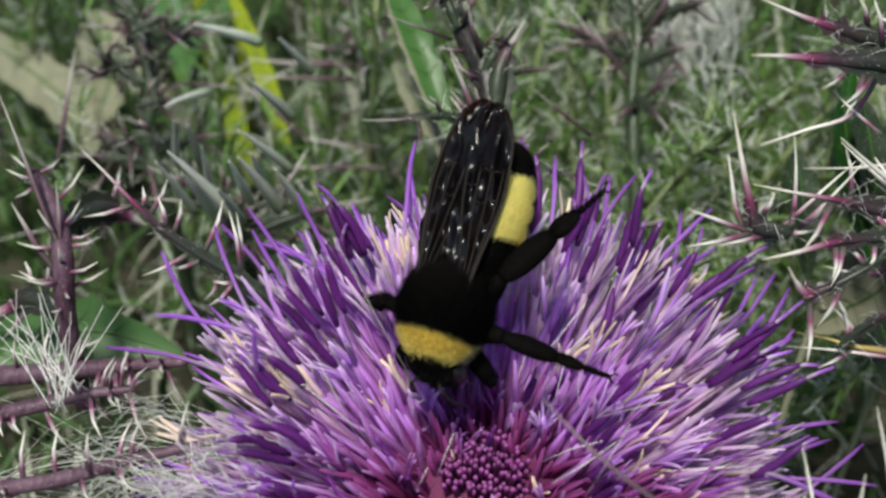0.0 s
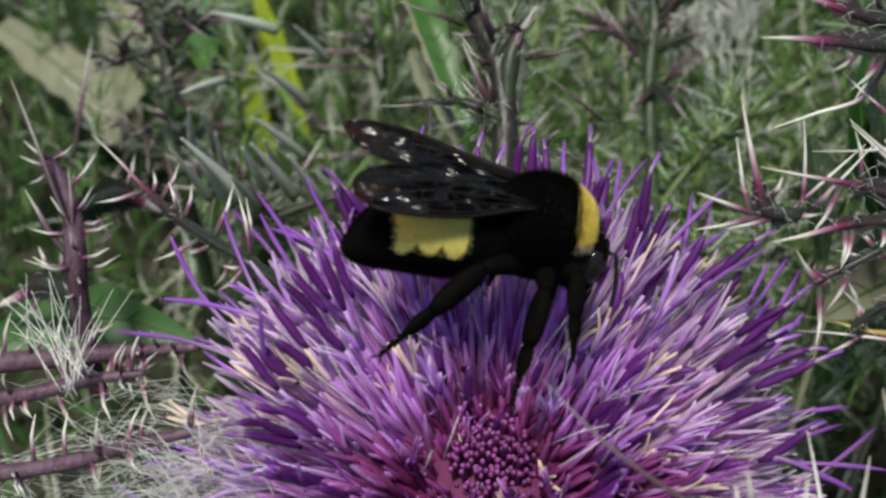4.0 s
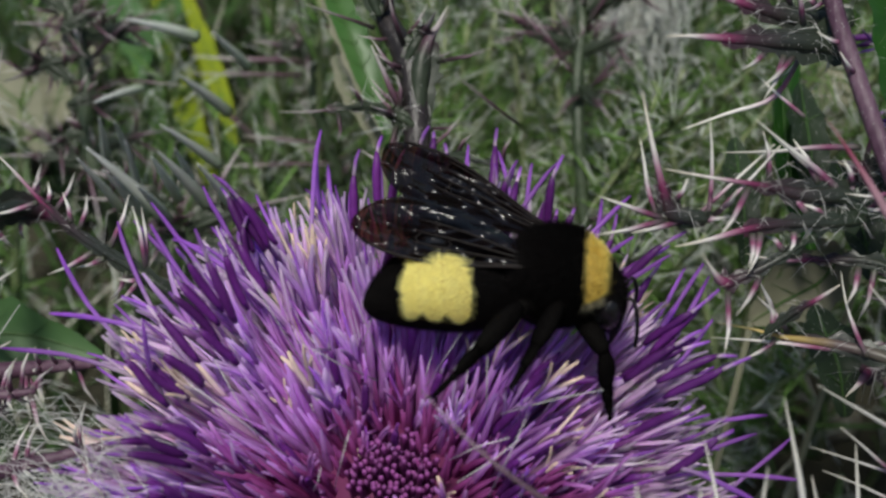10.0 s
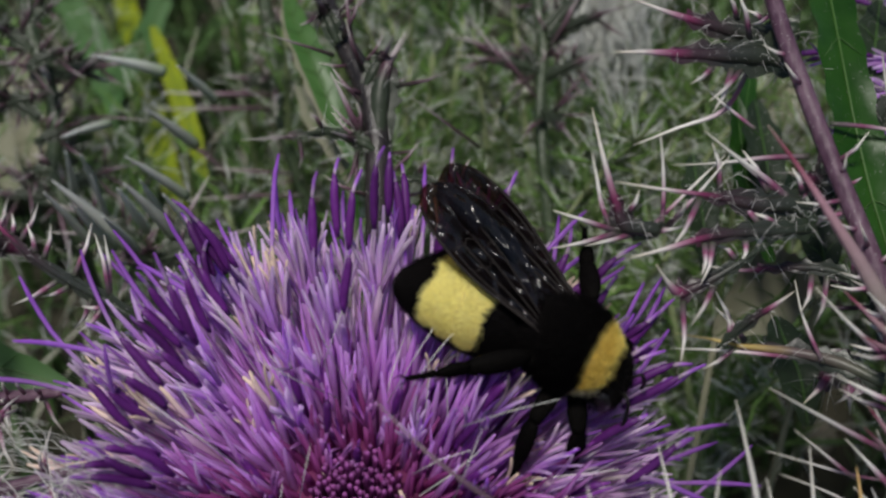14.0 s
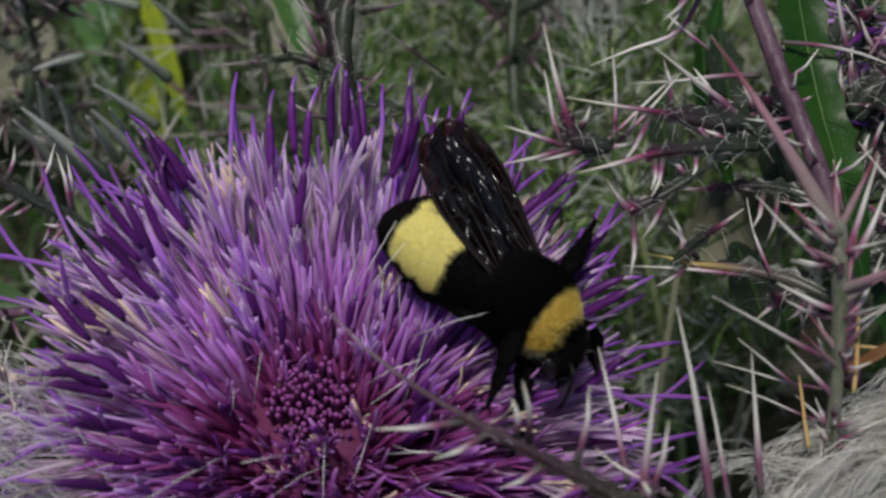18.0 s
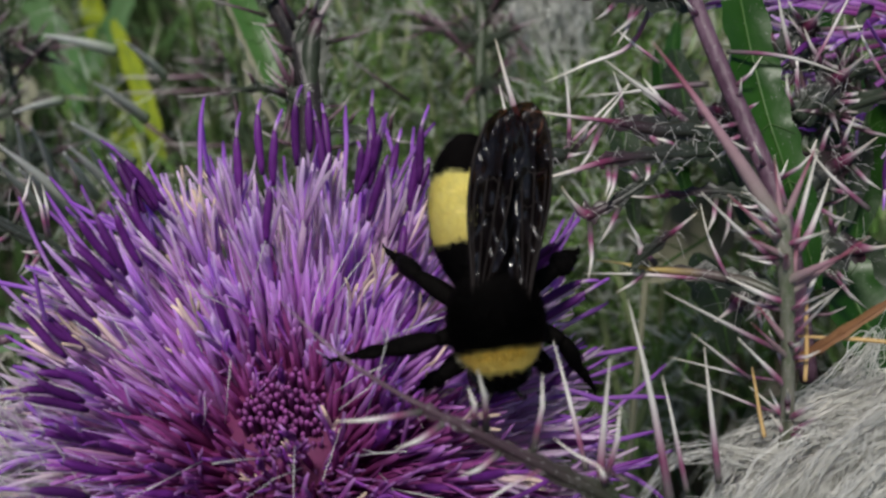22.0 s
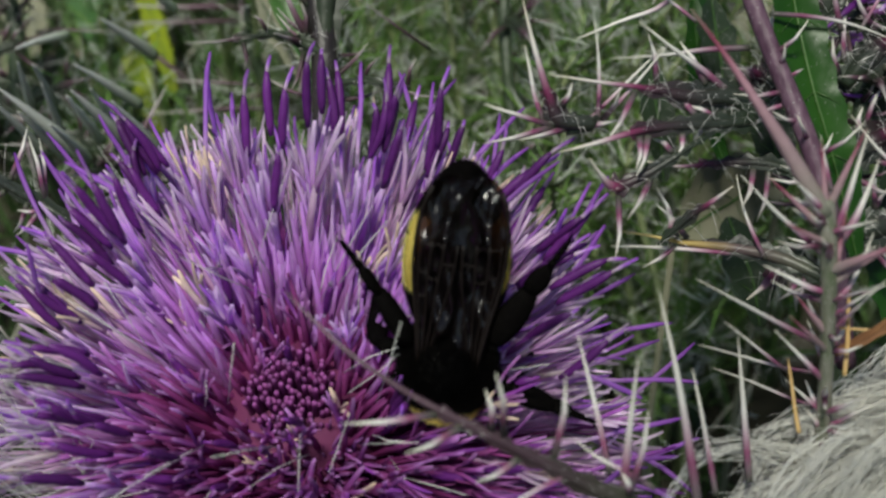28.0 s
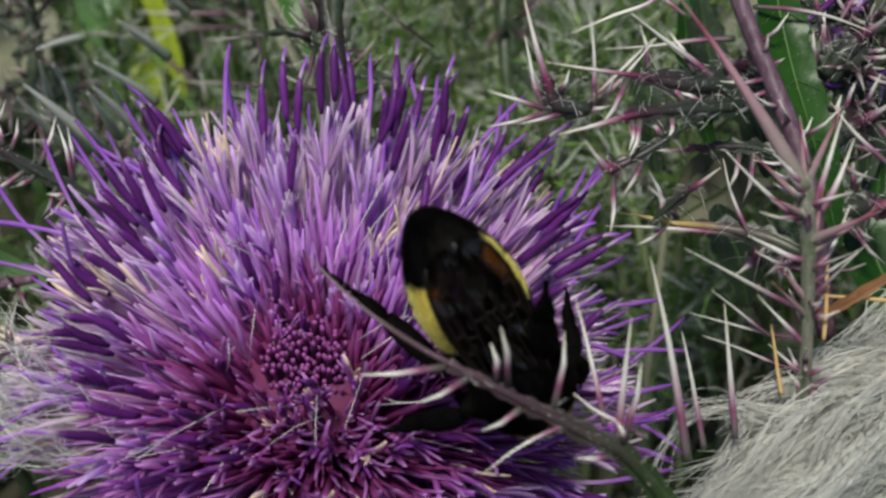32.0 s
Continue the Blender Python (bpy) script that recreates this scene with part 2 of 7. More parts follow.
DLEAF = along(surface("dark_spiny_leaf", (0.05, 0.05, 0.04), 0.45, per_object=0.3, scale=700, bump=0.6),
              [(0, (0.035, 0.050, 0.026)), (0.5, (0.030, 0.038, 0.024)), (0.66, (0.085, 0.04, 0.058)), (0.76, (0.34, 0.29, 0.30)), (1, (0.56, 0.54, 0.47))])
ROSE = along(surface("rosy_spine", (0.4, 0.3, 0.3), 0.42, per_object=0.1, scale=900, bump=0.5),
             [(0, (0.20, 0.22, 0.16)), (0.25, (0.34, 0.24, 0.25)), (0.6, (0.44, 0.24, 0.29)), (0.82, (0.30, 0.06, 0.11)), (1, (0.40, 0.30, 0.26))])
STONE = surface("pale_stone", (0.20, 0.18, 0.14), 0.85, second=(0.12, 0.105, 0.08), scale=260, bump=0.7)
STRAW = surface("straw", (0.42, 0.41, 0.31), 0.55, second=(0.60, 0.59, 0.49), per_object=0.3, scale=300)
BLACK = surface("bee_black", (0.008, 0.008, 0.009), 0.5, second=(0.018, 0.016, 0.015), scale=2500, bump=0.3, spec=0.15)
BFUR = surface("black_fur", (0.007, 0.006, 0.006), 0.7, per_object=0.4, bump=0, spec=0.06)
YSKIN = surface("yellow_skin", (0.78, 0.66, 0.24), 0.7, second=(0.50, 0.38, 0.10), scale=2500)
YFUR = surface("yellow_fur", (0.97, 0.84, 0.29), 0.6, thin=0.2, second=(0.94, 0.76, 0.22), per_object=0.2, bump=0, spec=0.2)
PFUR = surface("pale_yellow_fur", (0.97, 0.91, 0.40), 0.6, thin=0.2, second=(0.94, 0.86, 0.32), per_object=0.15, bump=0, spec=0.2)
WING = surface("wing_membrane", (0.004, 0.004, 0.005), 0.2, second=(0.008, 0.005, 0.005), scale=500, bump=1.0, relief=0.0075, stretch=(0.45, 1, 1), spec=0.55)
LEGBLACK = surface("leg_black", (0.003, 0.0025, 0.0025), 0.7, second=(0.005, 0.0045, 0.004), scale=2500, bump=0.5, spec=0.02)
TUFT = surface("pale_tuft_fur", (0.62, 0.58, 0.42), 0.7, second=(0.50, 0.46, 0.32), per_object=0.2, bump=0, spec=0.1)


def smoky(m):
    """Lets some brown light through the wing, more towards its tip."""
    n, k = m.node_tree.nodes, m.node_tree.links
    at, rng = n.new("ShaderNodeAttribute"), n.new("ShaderNodeMapRange")
    at.attribute_name = "along"
    rng.inputs["From Min"].default_value, rng.inputs["From Max"].default_value = 0.55, 1.0
    rng.inputs["To Min"].default_value, rng.inputs["To Max"].default_value = 0.985, 0.74
    k.new(at.outputs["Fac"], rng.inputs["Value"])
    clear, both = n.new("ShaderNodeBsdfTransparent"), n.new("ShaderNodeMixShader")
    clear.inputs["Color"].default_value = (0.50, 0.22, 0.12, 1)
    k.new(rng.outputs["Result"], both.inputs["Fac"])
    k.new(clear.outputs["BSDF"], both.inputs[1])
    k.new(n["Principled BSDF"].outputs["BSDF"], both.inputs[2])
    k.new(both.outputs["Shader"], n["Material Output"].inputs["Surface"])
    return m


smoky(WING)
for node in WING.node_tree.nodes:
    if node.bl_idname == "ShaderNodeTexNoise":
        node.inputs["Detail"].default_value = 1.0
VEIN = surface("wing_vein", (0.012, 0.008, 0.007), 0.5, bump=0, spec=0.2)
EYE = surface("eye", (0.01, 0.009, 0.010), 0.15, bump=0.2, scale=9000)


# ---- mesh building ----
class Build:
    """Collects tubes, blades and shells into one mesh; places in millimetres."""

    def __init__(self):
        self.v, self.f, self.m, self.a = [], [], [], {}

    def tube(self, pts, radii, sides=5, mat=0, flat=1.0, tip=True, along=(0.0, 1.0)):
        pts = [Vector(p) for p in pts]
        start = len(self.v)
        n = len(pts)
        if len(radii) != n:
            radii = [float(r) for r in np.interp(np.linspace(0, 1, n), np.linspace(0, 1, len(radii)), radii)]
        side = None
        for i, p in enumerate(pts):
            way = (pts[min(i + 1, n - 1)] - pts[max(i - 1, 0)]).normalized()
            if side is None:
                side = way.orthogonal().normalized()
            else:
                side = (side - way * side.dot(way)).normalized()
            up = way.cross(side)
            for s in range(sides):
                a = 2 * math.pi * s / sides
                self.a[len(self.v)] = along[0] + (along[1] - along[0]) * i / (n - 1)
                self.v.append(p + radii[i] * (math.cos(a) * side + flat * math.sin(a) * up))
        for i in range(n - 1):
            for s in range(sides):
                a, b = start + i * sides + s, start + i * sides + (s + 1) % sides
                self.f.append((a, b, b + sides, a + sides))
                self.m.append(mat)
        if tip:
            self.f.append(tuple(start + (n - 1) * sides + s for s in range(sides)))
            self.f.append(tuple(start + sides - 1 - s for s in range(sides)))
            self.m += [mat, mat]

    def blade(self, pts, widths, side, mat=0, fold=0.0):
        """A thin leaf: a strip along pts, folded along its middle."""
        pts, side = [Vector(p) for p in pts], Vector(side).normalized()
        start = len(self.v)
        for i, p in enumerate(pts):
            way = (pts[min(i + 1, len(pts) - 1)] - pts[max(i - 1, 0)]).normalized()
            s = (side - way * side.dot(way)).normalized()
            up = way.cross(s)
            self.v += [p - s * widths[i] + up * fold * widths[i], p, p + s * widths[i] + up * fold * widths[i]]
        for i in range(len(pts) - 1):
            a = start + 3 * i
            self.f += [(a, a + 1, a + 4, a + 3), (a + 1, a + 2, a + 5, a + 4)]
            self.m += [mat, mat]

    def ball(self, centre, radii, rings=14, sides=20, mat=0, shape=None):
        start = len(self.v)
        for i in range(rings + 1):
            a = math.pi * i / rings
            for s in range(sides):
                b = 2 * math.pi * s / sides
                p = Vector((math.cos(a), math.sin(a) * math.cos(b), math.sin(a) * math.sin(b)))
                p = Vector((p.x * radii[0], p.y * radii[1], p.z * radii[2]))
                if shape:
                    p = shape(p)
                self.v.append(p + Vector(centre))
        for i in range(rings):
            for s in range(sides):
                a, b = start + i * sides + s, start + i * sides + (s + 1) % sides
                self.f.append((a, a + sides, b + sides, b))
                self.m.append(mat)

    def mesh(self, name, mats, smooth=True):
        me = bpy.data.meshes.new(name)
        me.from_pydata([v * MM for v in self.v], [], self.f)
        for m in mats:
            me.materials.append(m)
        if self.a:
            layer = me.attributes.new("along", "FLOAT", "POINT")
            layer.data.foreach_set("value", [self.a.get(i, 0.0) for i in range(len(self.v))])
        me.polygons.foreach_set("material_index", self.m)
        me.polygons.foreach_set("use_smooth", [smooth] * len(self.f))
        me.update()
        return me


def part(name, data, parent, label="", place=None, kind=""):
    ob = new(name, data)
    ob.parent = parent
    if place is not None:
        ob.matrix_basis = place
    if label:
        ob["label"] = label
    if kind:
        ob["kind"] = kind
    return ob


def thing(name, label, category, group="", place=None):
    ob = new(name)
    ob.empty_display_size = 0.005
    if place is not None:
        ob.matrix_basis = place
    return tagged(ob, label, category, group)


def bend(length, lean, curl, n, wobble=0.0, rnd=random):
    """Points of a strand that starts along z and bends towards x."""
    pts, p, a, b = [], Vector((0, 0, 0)), lean, rnd.uniform(-wobble, wobble)
    for i in range(n + 1):
        pts.append(p.copy())
        a += curl / n
        p = p + Vector((math.sin(a), math.sin(b) * math.cos(a), math.cos(a))) * (length / n)
        b += rnd.uniform(-wobble, wobble)
    return pts


# ---- ground ----
def ground():
    steps, size = 60, 0.6
    me = bpy.data.meshes.new("ground")
    bm = bmesh.new()
    bmesh.ops.create_grid(bm, x_segments=steps, y_segments=steps, size=size)
    for v in bm.verts:
        v.co.z = 0.006 * noise.noise(v.co * 22) + 0.003 * noise.noise(v.co * 70)
        if max(abs(v.co.x), abs(v.co.y)) > size - 0.001:
            v.co.x *= 500
            v.co.y *= 500
            v.co.z = 0
    bm.to_mesh(me)
    bm.free()
    me.materials.append(SOIL)
    return tagged(new("ground", me), "bare brown soil under grass and thistles", "ground", kind="structure")


ground()


# ---- the thistle flower ----
FLOWER = Matrix.Translation((0.0035, -0.0148, 0.0985)) @ pose(0, 0, 0, 13, 0, 0)


def strand(p, way, far, curl, rnd, n=6):
    """Points of a thin strand that wanders off sideways."""
    pts, way = [p], way.normalized()
    turn = Vector([rnd.gauss(0, 1) for _ in range(3)])
    turn = (turn - way * turn.dot(way)).normalized()
    for i in range(n):
        way = (way + turn * (curl / n) + Vector([rnd.gauss(0, 0.05) for _ in range(3)])).normalized()
        pts.append(pts[-1] + way * (far / n))
    return pts


def floret(rnd, kind):
    """A slender tube, five narrow lobes, the anthers and the style."""
    b = Build()
    length = 30.0
    axis = bend(length, rnd.uniform(-0.12, 0.12), rnd.uniform(-0.3, 0.5), 10, 0.09, rnd)
    top = 6
    b.tube(axis[:top + 1], [0.22, 0.25, 0.28, 0.32, 0.36, 0.38, 0.28], 6, 0)
    way = (axis[top] - axis[top - 1]).normalized()
    for i in range(5 if kind != "dark" else 3):
        a = 2 * math.pi * (i + rnd.uniform(-0.3, 0.3)) / 5
        out = Vector((math.cos(a), math.sin(a), 0)) * rnd.uniform(0.05, 0.26)
        far = rnd.uniform(5.0, 8.0) if kind != "dark" else rnd.uniform(3.5, 6.0)
        pts = strand(axis[top] - way * 0.8 + out * 0.4, way + out, far, rnd.uniform(0, 0.4), rnd, 5)
        b.tube(pts, [0.20, 0.27, 0.29, 0.28, 0.24, 0.13], 6, 3 if kind == "faded" and i < 3 else 1, flat=0.55)
    if kind == "dark":
        start = rnd.uniform(3.0, 5.0)
        b.tube([axis[top], axis[top] + way * (start + 0.5)], [0.2, 0.2], 5, 1)
        bar = strand(axis[top] + way * start, way, 6.6, rnd.uniform(0, 0.2), rnd)
        b.tube(bar, [0.22, 0.36, 0.43, 0.44, 0.42, 0.36, 0.16], 7, 2)
        on = (bar[-1] - bar[-2]).normalized()
        b.tube(strand(bar[-1] - on * 0.4, on, rnd.uniform(1.0, 3.5), rnd.uniform(0, 0.3), rnd, 3), [0.18, 0.17, 0.17, 0.10], 5, 4)
    elif kind == "long":
        b.tube(strand(axis[top], way, rnd.uniform(13, 16), rnd.uniform(0.1, 0.6), rnd, 9), [0.22, 0.22, 0.22, 0.21, 0.20, 0.20, 0.21, 0.23, 0.20, 0.09], 6, 4)
    else:
        b.tube(strand(axis[top], way, 7.0, rnd.uniform(0, 0.4), rnd, 5), [0.16, 0.18, 0.18, 0.17, 0.16, 0.08], 5, 3 if kind == "faded" else 4)
    return b


def thistle():
    rnd = random.Random(5)
    plant = thing("thistle", "large open purple thistle flower with pale lilac and dark violet florets", "thistle", place=FLOWER)
    b = Build()
    b.ball((0, 0, -3), (9.5, 9.5, 9.0), 12, 24)
    part("receptacle", b.mesh("receptacle", [FLESH]), plant)
    b = Build()
    b.tube([(0, 0, -10), (1, -6, -50), (0, -30, -105)], [4.5, 3.6, 4.2], 12)
    part("stalk", b.mesh("stalk", [GREEN]), plant)
    kinds = ["plain"] * 19 + ["dark"] * 12 + ["faded"] * 4 + ["long"] * 3
    shapes = [floret(rnd, k) for k in kinds]
    slots = [TUBE, LOBE, ANTHER, CREAM, STYLE]
    young_shaded = [TUBE_YOUNG_SHADE, LOBE_YOUNG_SHADE, ANTHER, CREAM, STYLE_YOUNG_SHADE]
    meshes = [b.mesh("floret", slots) for b in shapes]
    fresh_shaded = [b.mesh("floret", young_shaded) for b in shapes]
    old = [b.mesh("floret", [TUBE_PALE, LOBE_PALE, ANTHER, CREAM, STYLE]) for b in shapes]
    count, apart = 540, 0
    rest = Build()
    for i in range(count):
        q = (i + 0.5) / count
        splay = math.acos(1 - q * (1 - math.cos(radians(92))))
        turn = i * 2.399963 + rnd.uniform(-0.12, 0.12)
        rho = 1.5 + 7.5 * math.sqrt(q)
        deg = math.degrees(splay)
        length = (9.0 + 17.0 * min(1, deg / 48)) * rnd.uniform(0.89, 1.04)
        pick = rnd.randrange(len(shapes))
        length *= 1 + 0.12 * max(0, math.sin(turn))
        if deg < 7 or (deg < 34 and math.sin(turn) > -0.5 and rnd.random() < 0.45) or (deg > 55 and math.cos(turn) < -0.25 and math.sin(turn) < -0.15 and rnd.random() < 0.5):
            continue
        rim = math.sin(turn) > -0.3 and deg + rnd.gauss(0, 9) > 52
        if (kinds[pick] == "long" and deg < 42) or (kinds[pick] == "dark" and (rim or deg > 66)):
            pick = len(kinds) - 1 - rnd.randrange(3) if deg > 45 and rnd.random() < 0.18 else rnd.randrange(19)
        if rim and rnd.random() < 0.25:
            continue
        # young near the disc; farther out on the front, shade put into the colour
        fresh_shaded_to = 24 if math.sin(turn) > -0.1 else 48 if math.cos(turn) < -0.4 else 72
        s = length / 30
        m = Matrix.Rotation(turn, 4, "Z") @ Matrix.Translation((rho * MM, 0, (-2.0 - 3 * q) * MM)) \
            @ Matrix.Rotation(splay * 0.9 + rnd.gauss(0, 0.11), 4, "Y") @ Matrix.Rotation(rnd.gauss(0, 0.13), 4, "X") \
            @ Matrix.Rotation(rnd.uniform(-0.6, 0.6), 4, "Z") @ Matrix.Diagonal((s ** 0.3, s ** 0.3, s, 1))
        if apart < 300 and math.sin(turn) > -0.35 and deg < 82:
            part("floret", (fresh_shaded if deg + rnd.gauss(0, 6) < fresh_shaded_to else old if rim else meshes)[pick], plant, place=m)
            apart += 1
        else:
            src, start = shapes[pick], len(rest.v)
            mm = Matrix.Scale(1000, 4) @ m @ Matrix.Scale(0.001, 4)
            rest.v += [mm @ v for v in src.v]
            rest.f += [tuple(start + k for k in f) for f in src.f]
            rest.m += [k + 10 if k < 2 else k for k in src.m] if rim else [k + 5 for k in src.m] if deg + rnd.gauss(0, 6) < fresh_shaded_to else src.m
            rest.a.update({start + k: v for k, v in src.a.items()})
    for i in range(2800):
        q = (i + 0.5) / 2800
        splay = math.acos(1 - q * (1 - math.cos(radians(95))))
        deg, turn = math.degrees(splay), i * 2.399963 + rnd.uniform(-0.2, 0.2)
        if deg < 12 or (deg > 55 and math.cos(turn) < -0.25 and math.sin(turn) < -0.15 and rnd.random() < 0.6):
            continue
        fan = 12 < deg < 36 and math.sin(turn) > -0.5
        far = (9.0 + 17.0 * min(1, deg / 48)) * (rnd.uniform(0.62, 0.88) if fan else rnd.uniform(0.45, 0.74))
        out = Vector((math.cos(turn), math.sin(turn), 0))
        root = out * (1.5 + 7.5 * math.sqrt(q)) + Vector((0, 0, -2 - 3 * q))
        way = (out * math.sin(splay * 0.9) + Vector((0, 0, math.cos(splay * 0.9))) + Vector([rnd.gauss(0, 0.07) for _ in range(3)])).normalized()
        # slot +5: young strands at the centre, painted shade on the front
        rest.tube(strand(root, way, far, rnd.uniform(0, 0.3), rnd, 4), [0.30, 0.36, 0.38, 0.30, 0.10] if fan else [0.28, 0.31, 0.28, 0.18, 0.03], 5, (0 if fan else rnd.choice((0, 0, 1))) + (10 if math.sin(turn) > -0.3 and deg > 56 else 5 if deg < (22 if math.sin(turn) > -0.1 else 48 if math.cos(turn) < -0.4 else 76) else 0))
    for i in range(50):
        turn, splay = i * 2.399963, radians(rnd.uniform(40, 96))
        out = Vector((math.cos(turn), math.sin(turn), 0))
        way = out * math.sin(splay * 0.9) + Vector((0, 0, math.cos(splay * 0.9)))
        root = out * 8 + Vector((0, 0, -4)) + way * rnd.uniform(13, 17)
        rest.tube(strand(root, way + Vector([rnd.gauss(0, 0.12) for _ in range(3)]), rnd.uniform(10, 15), rnd.uniform(0.2, 0.9), rnd, 8),
                  [0.21, 0.21, 0.20, 0.19, 0.19, 0.20, 0.22, 0.20, 0.08], 6, 4)
    for i in range(85):
        turn, deg = i * 2.399963 + rnd.uniform(-0.3, 0.3), 20 + 38 * ((i * 0.618034) % 1)
        if math.sin(turn) < -0.55:
            continue
        out, splay = Vector((math.cos(turn), math.sin(turn), 0)), radians(deg) * 0.9
        way = out * math.sin(splay) + Vector((0, 0, math.cos(splay)))
        far = (9.0 + 17.0 * min(1, deg / 48)) * (1 + 0.12 * max(0, math.sin(turn))) * rnd.uniform(0.66, 0.80)
        root = out * (1.5 + 6.5 * math.sqrt(deg / 92)) + Vector((0, 0, -3)) + way * far
        bar = strand(root, way + Vector([rnd.gauss(0, 0.1) for _ in range(3)]), rnd.uniform(4.5, 6.0), rnd.uniform(0, 0.25), rnd)
        rest.tube(bar, [0.20, 0.34, 0.39, 0.40, 0.39, 0.33, 0.15], 7, 2)
        on = (bar[-1] - bar[-2]).normalized()
        rest.tube(strand(bar[-1] - on * 0.4, on, rnd.uniform(0.8, 3.0), 0.3, rnd, 3), [0.17, 0.16, 0.16, 0.09], 5, 4)
    part("floret_mass", rest.mesh("floret_mass", slots + young_shaded + [TUBE_PALE, LOBE_PALE]), plant, kind="stuff")
    buds = Build()
    for i in range(170):
        q = (i + 0.5) / 170
        rho, turn = 3.7 * math.sqrt(q), i * 2.399963 + rnd.uniform(-0.08, 0.08)
        h = 8.6 - 2.0 * q + rnd.uniform(-1.6, 1.3)
        out = Vector((math.cos(turn), math.sin(turn), 0))
        buds.tube([out * rho * 0.8, out * rho * 0.95 + Vector((0, 0, h - 1)), out * rho + Vector((0, 0, h - 0.3)), out * rho + Vector((0, 0, h))],
                  [0.22, 0.24, 0.26, 0.14], 6, 0)
    part("bud_disc", buds.mesh("bud_disc", [BUD]), plant, "tight dark magenta unopened florets", kind="stuff")
    hair = Build()
    for i in range(60):
        turn, out = rnd.uniform(0, 6.283), rnd.uniform(0.4, 1.5)
        d = Vector((math.cos(turn) * math.sin(out), math.sin(turn) * math.sin(out), math.cos(out)))
        p = d * rnd.uniform(9, 17)
        e = d + Vector([rnd.uniform(-0.7, 0.7) for _ in range(3)])
        far = rnd.uniform(4, 9)
        hair.tube([p, p + e * far * 0.5, p + e * far + Vector((0, 0, rnd.uniform(-1.5, 1.5)))], [0.05, 0.05, 0.03], 3)
    part("pappus_hair", hair.mesh("pappus_hair", [PAPPUS]), plant, "fine white hairs between the florets", kind="stuff")
    for i in range(40):
        turn = i * 2.399963
        m = Matrix.Rotation(turn, 4, "Z") @ Matrix.Translation((8.5 * MM, 0, (-6 - i * 0.12) * MM)) @ Matrix.Rotation(radians(60 + i), 4, "Y")
        b = Build()
        b.tube([(0, 0, 0), (0.3, 0, 6), (1, 0, 12), (2.2, 0, rnd.uniform(16, 20))], [1.3, 1.2, 0.7, 0.06], 6, flat=0.4)
        part("bract", b.mesh("bract", [RIB]), plant, place=m)
    return plant


def smooth(pts, n=4):
    """A rounded line through the given points."""
    pts = [Vector(p) for p in pts]
    out = []
    for i in range(len(pts) - 1):
        p0, p1, p2, p3 = pts[max(i - 1, 0)], pts[i], pts[i + 1], pts[min(i + 2, len(pts) - 1)]
        for k in range(n):
            t = k / n
            out.append(0.5 * (2 * p1 + (p2 - p0) * t + (2 * p0 - 5 * p1 + 4 * p2 - p3) * t * t + (3 * p1 - p0 - 3 * p2 + p3) * t ** 3))
    out.append(pts[-1])
    return out


def widths(r, n=4):
    k = (len(r) - 1) * n + 1
    return [float(v) for v in np.interp(np.linspace(0, 1, k), np.linspace(0, 1, len(r)), r)]


GROWTH = random.Random(21)


def local(plant, pts):
    inv = plant.matrix_basis.inverted()
    return [(inv @ (Vector(p) * MM)) / MM for p in pts]


def spine(plant, pts, radii, dry=0, dull=0, pale=0, rose=0):
    if radii[0] < radii[-1]:
        pts, radii = pts[::-1], radii[::-1]
    a, z = Vector(pts[0]), Vector(pts[-1])
    pts = [Vector(p).lerp(a.lerp(z, i / (len(pts) - 1)), 0.6) for i, p in enumerate(pts)]
    b = Build()
    b.tube(smooth(local(plant, pts)), [w * (0.85 if pale else 0.7 if rose else 0.5) for w in widths(radii)], 7)
    return part("spine", b.mesh("spine", [ORANGE if dry else DULL if dull else PALE if pale else ROSE if rose else SPINE]), plant)


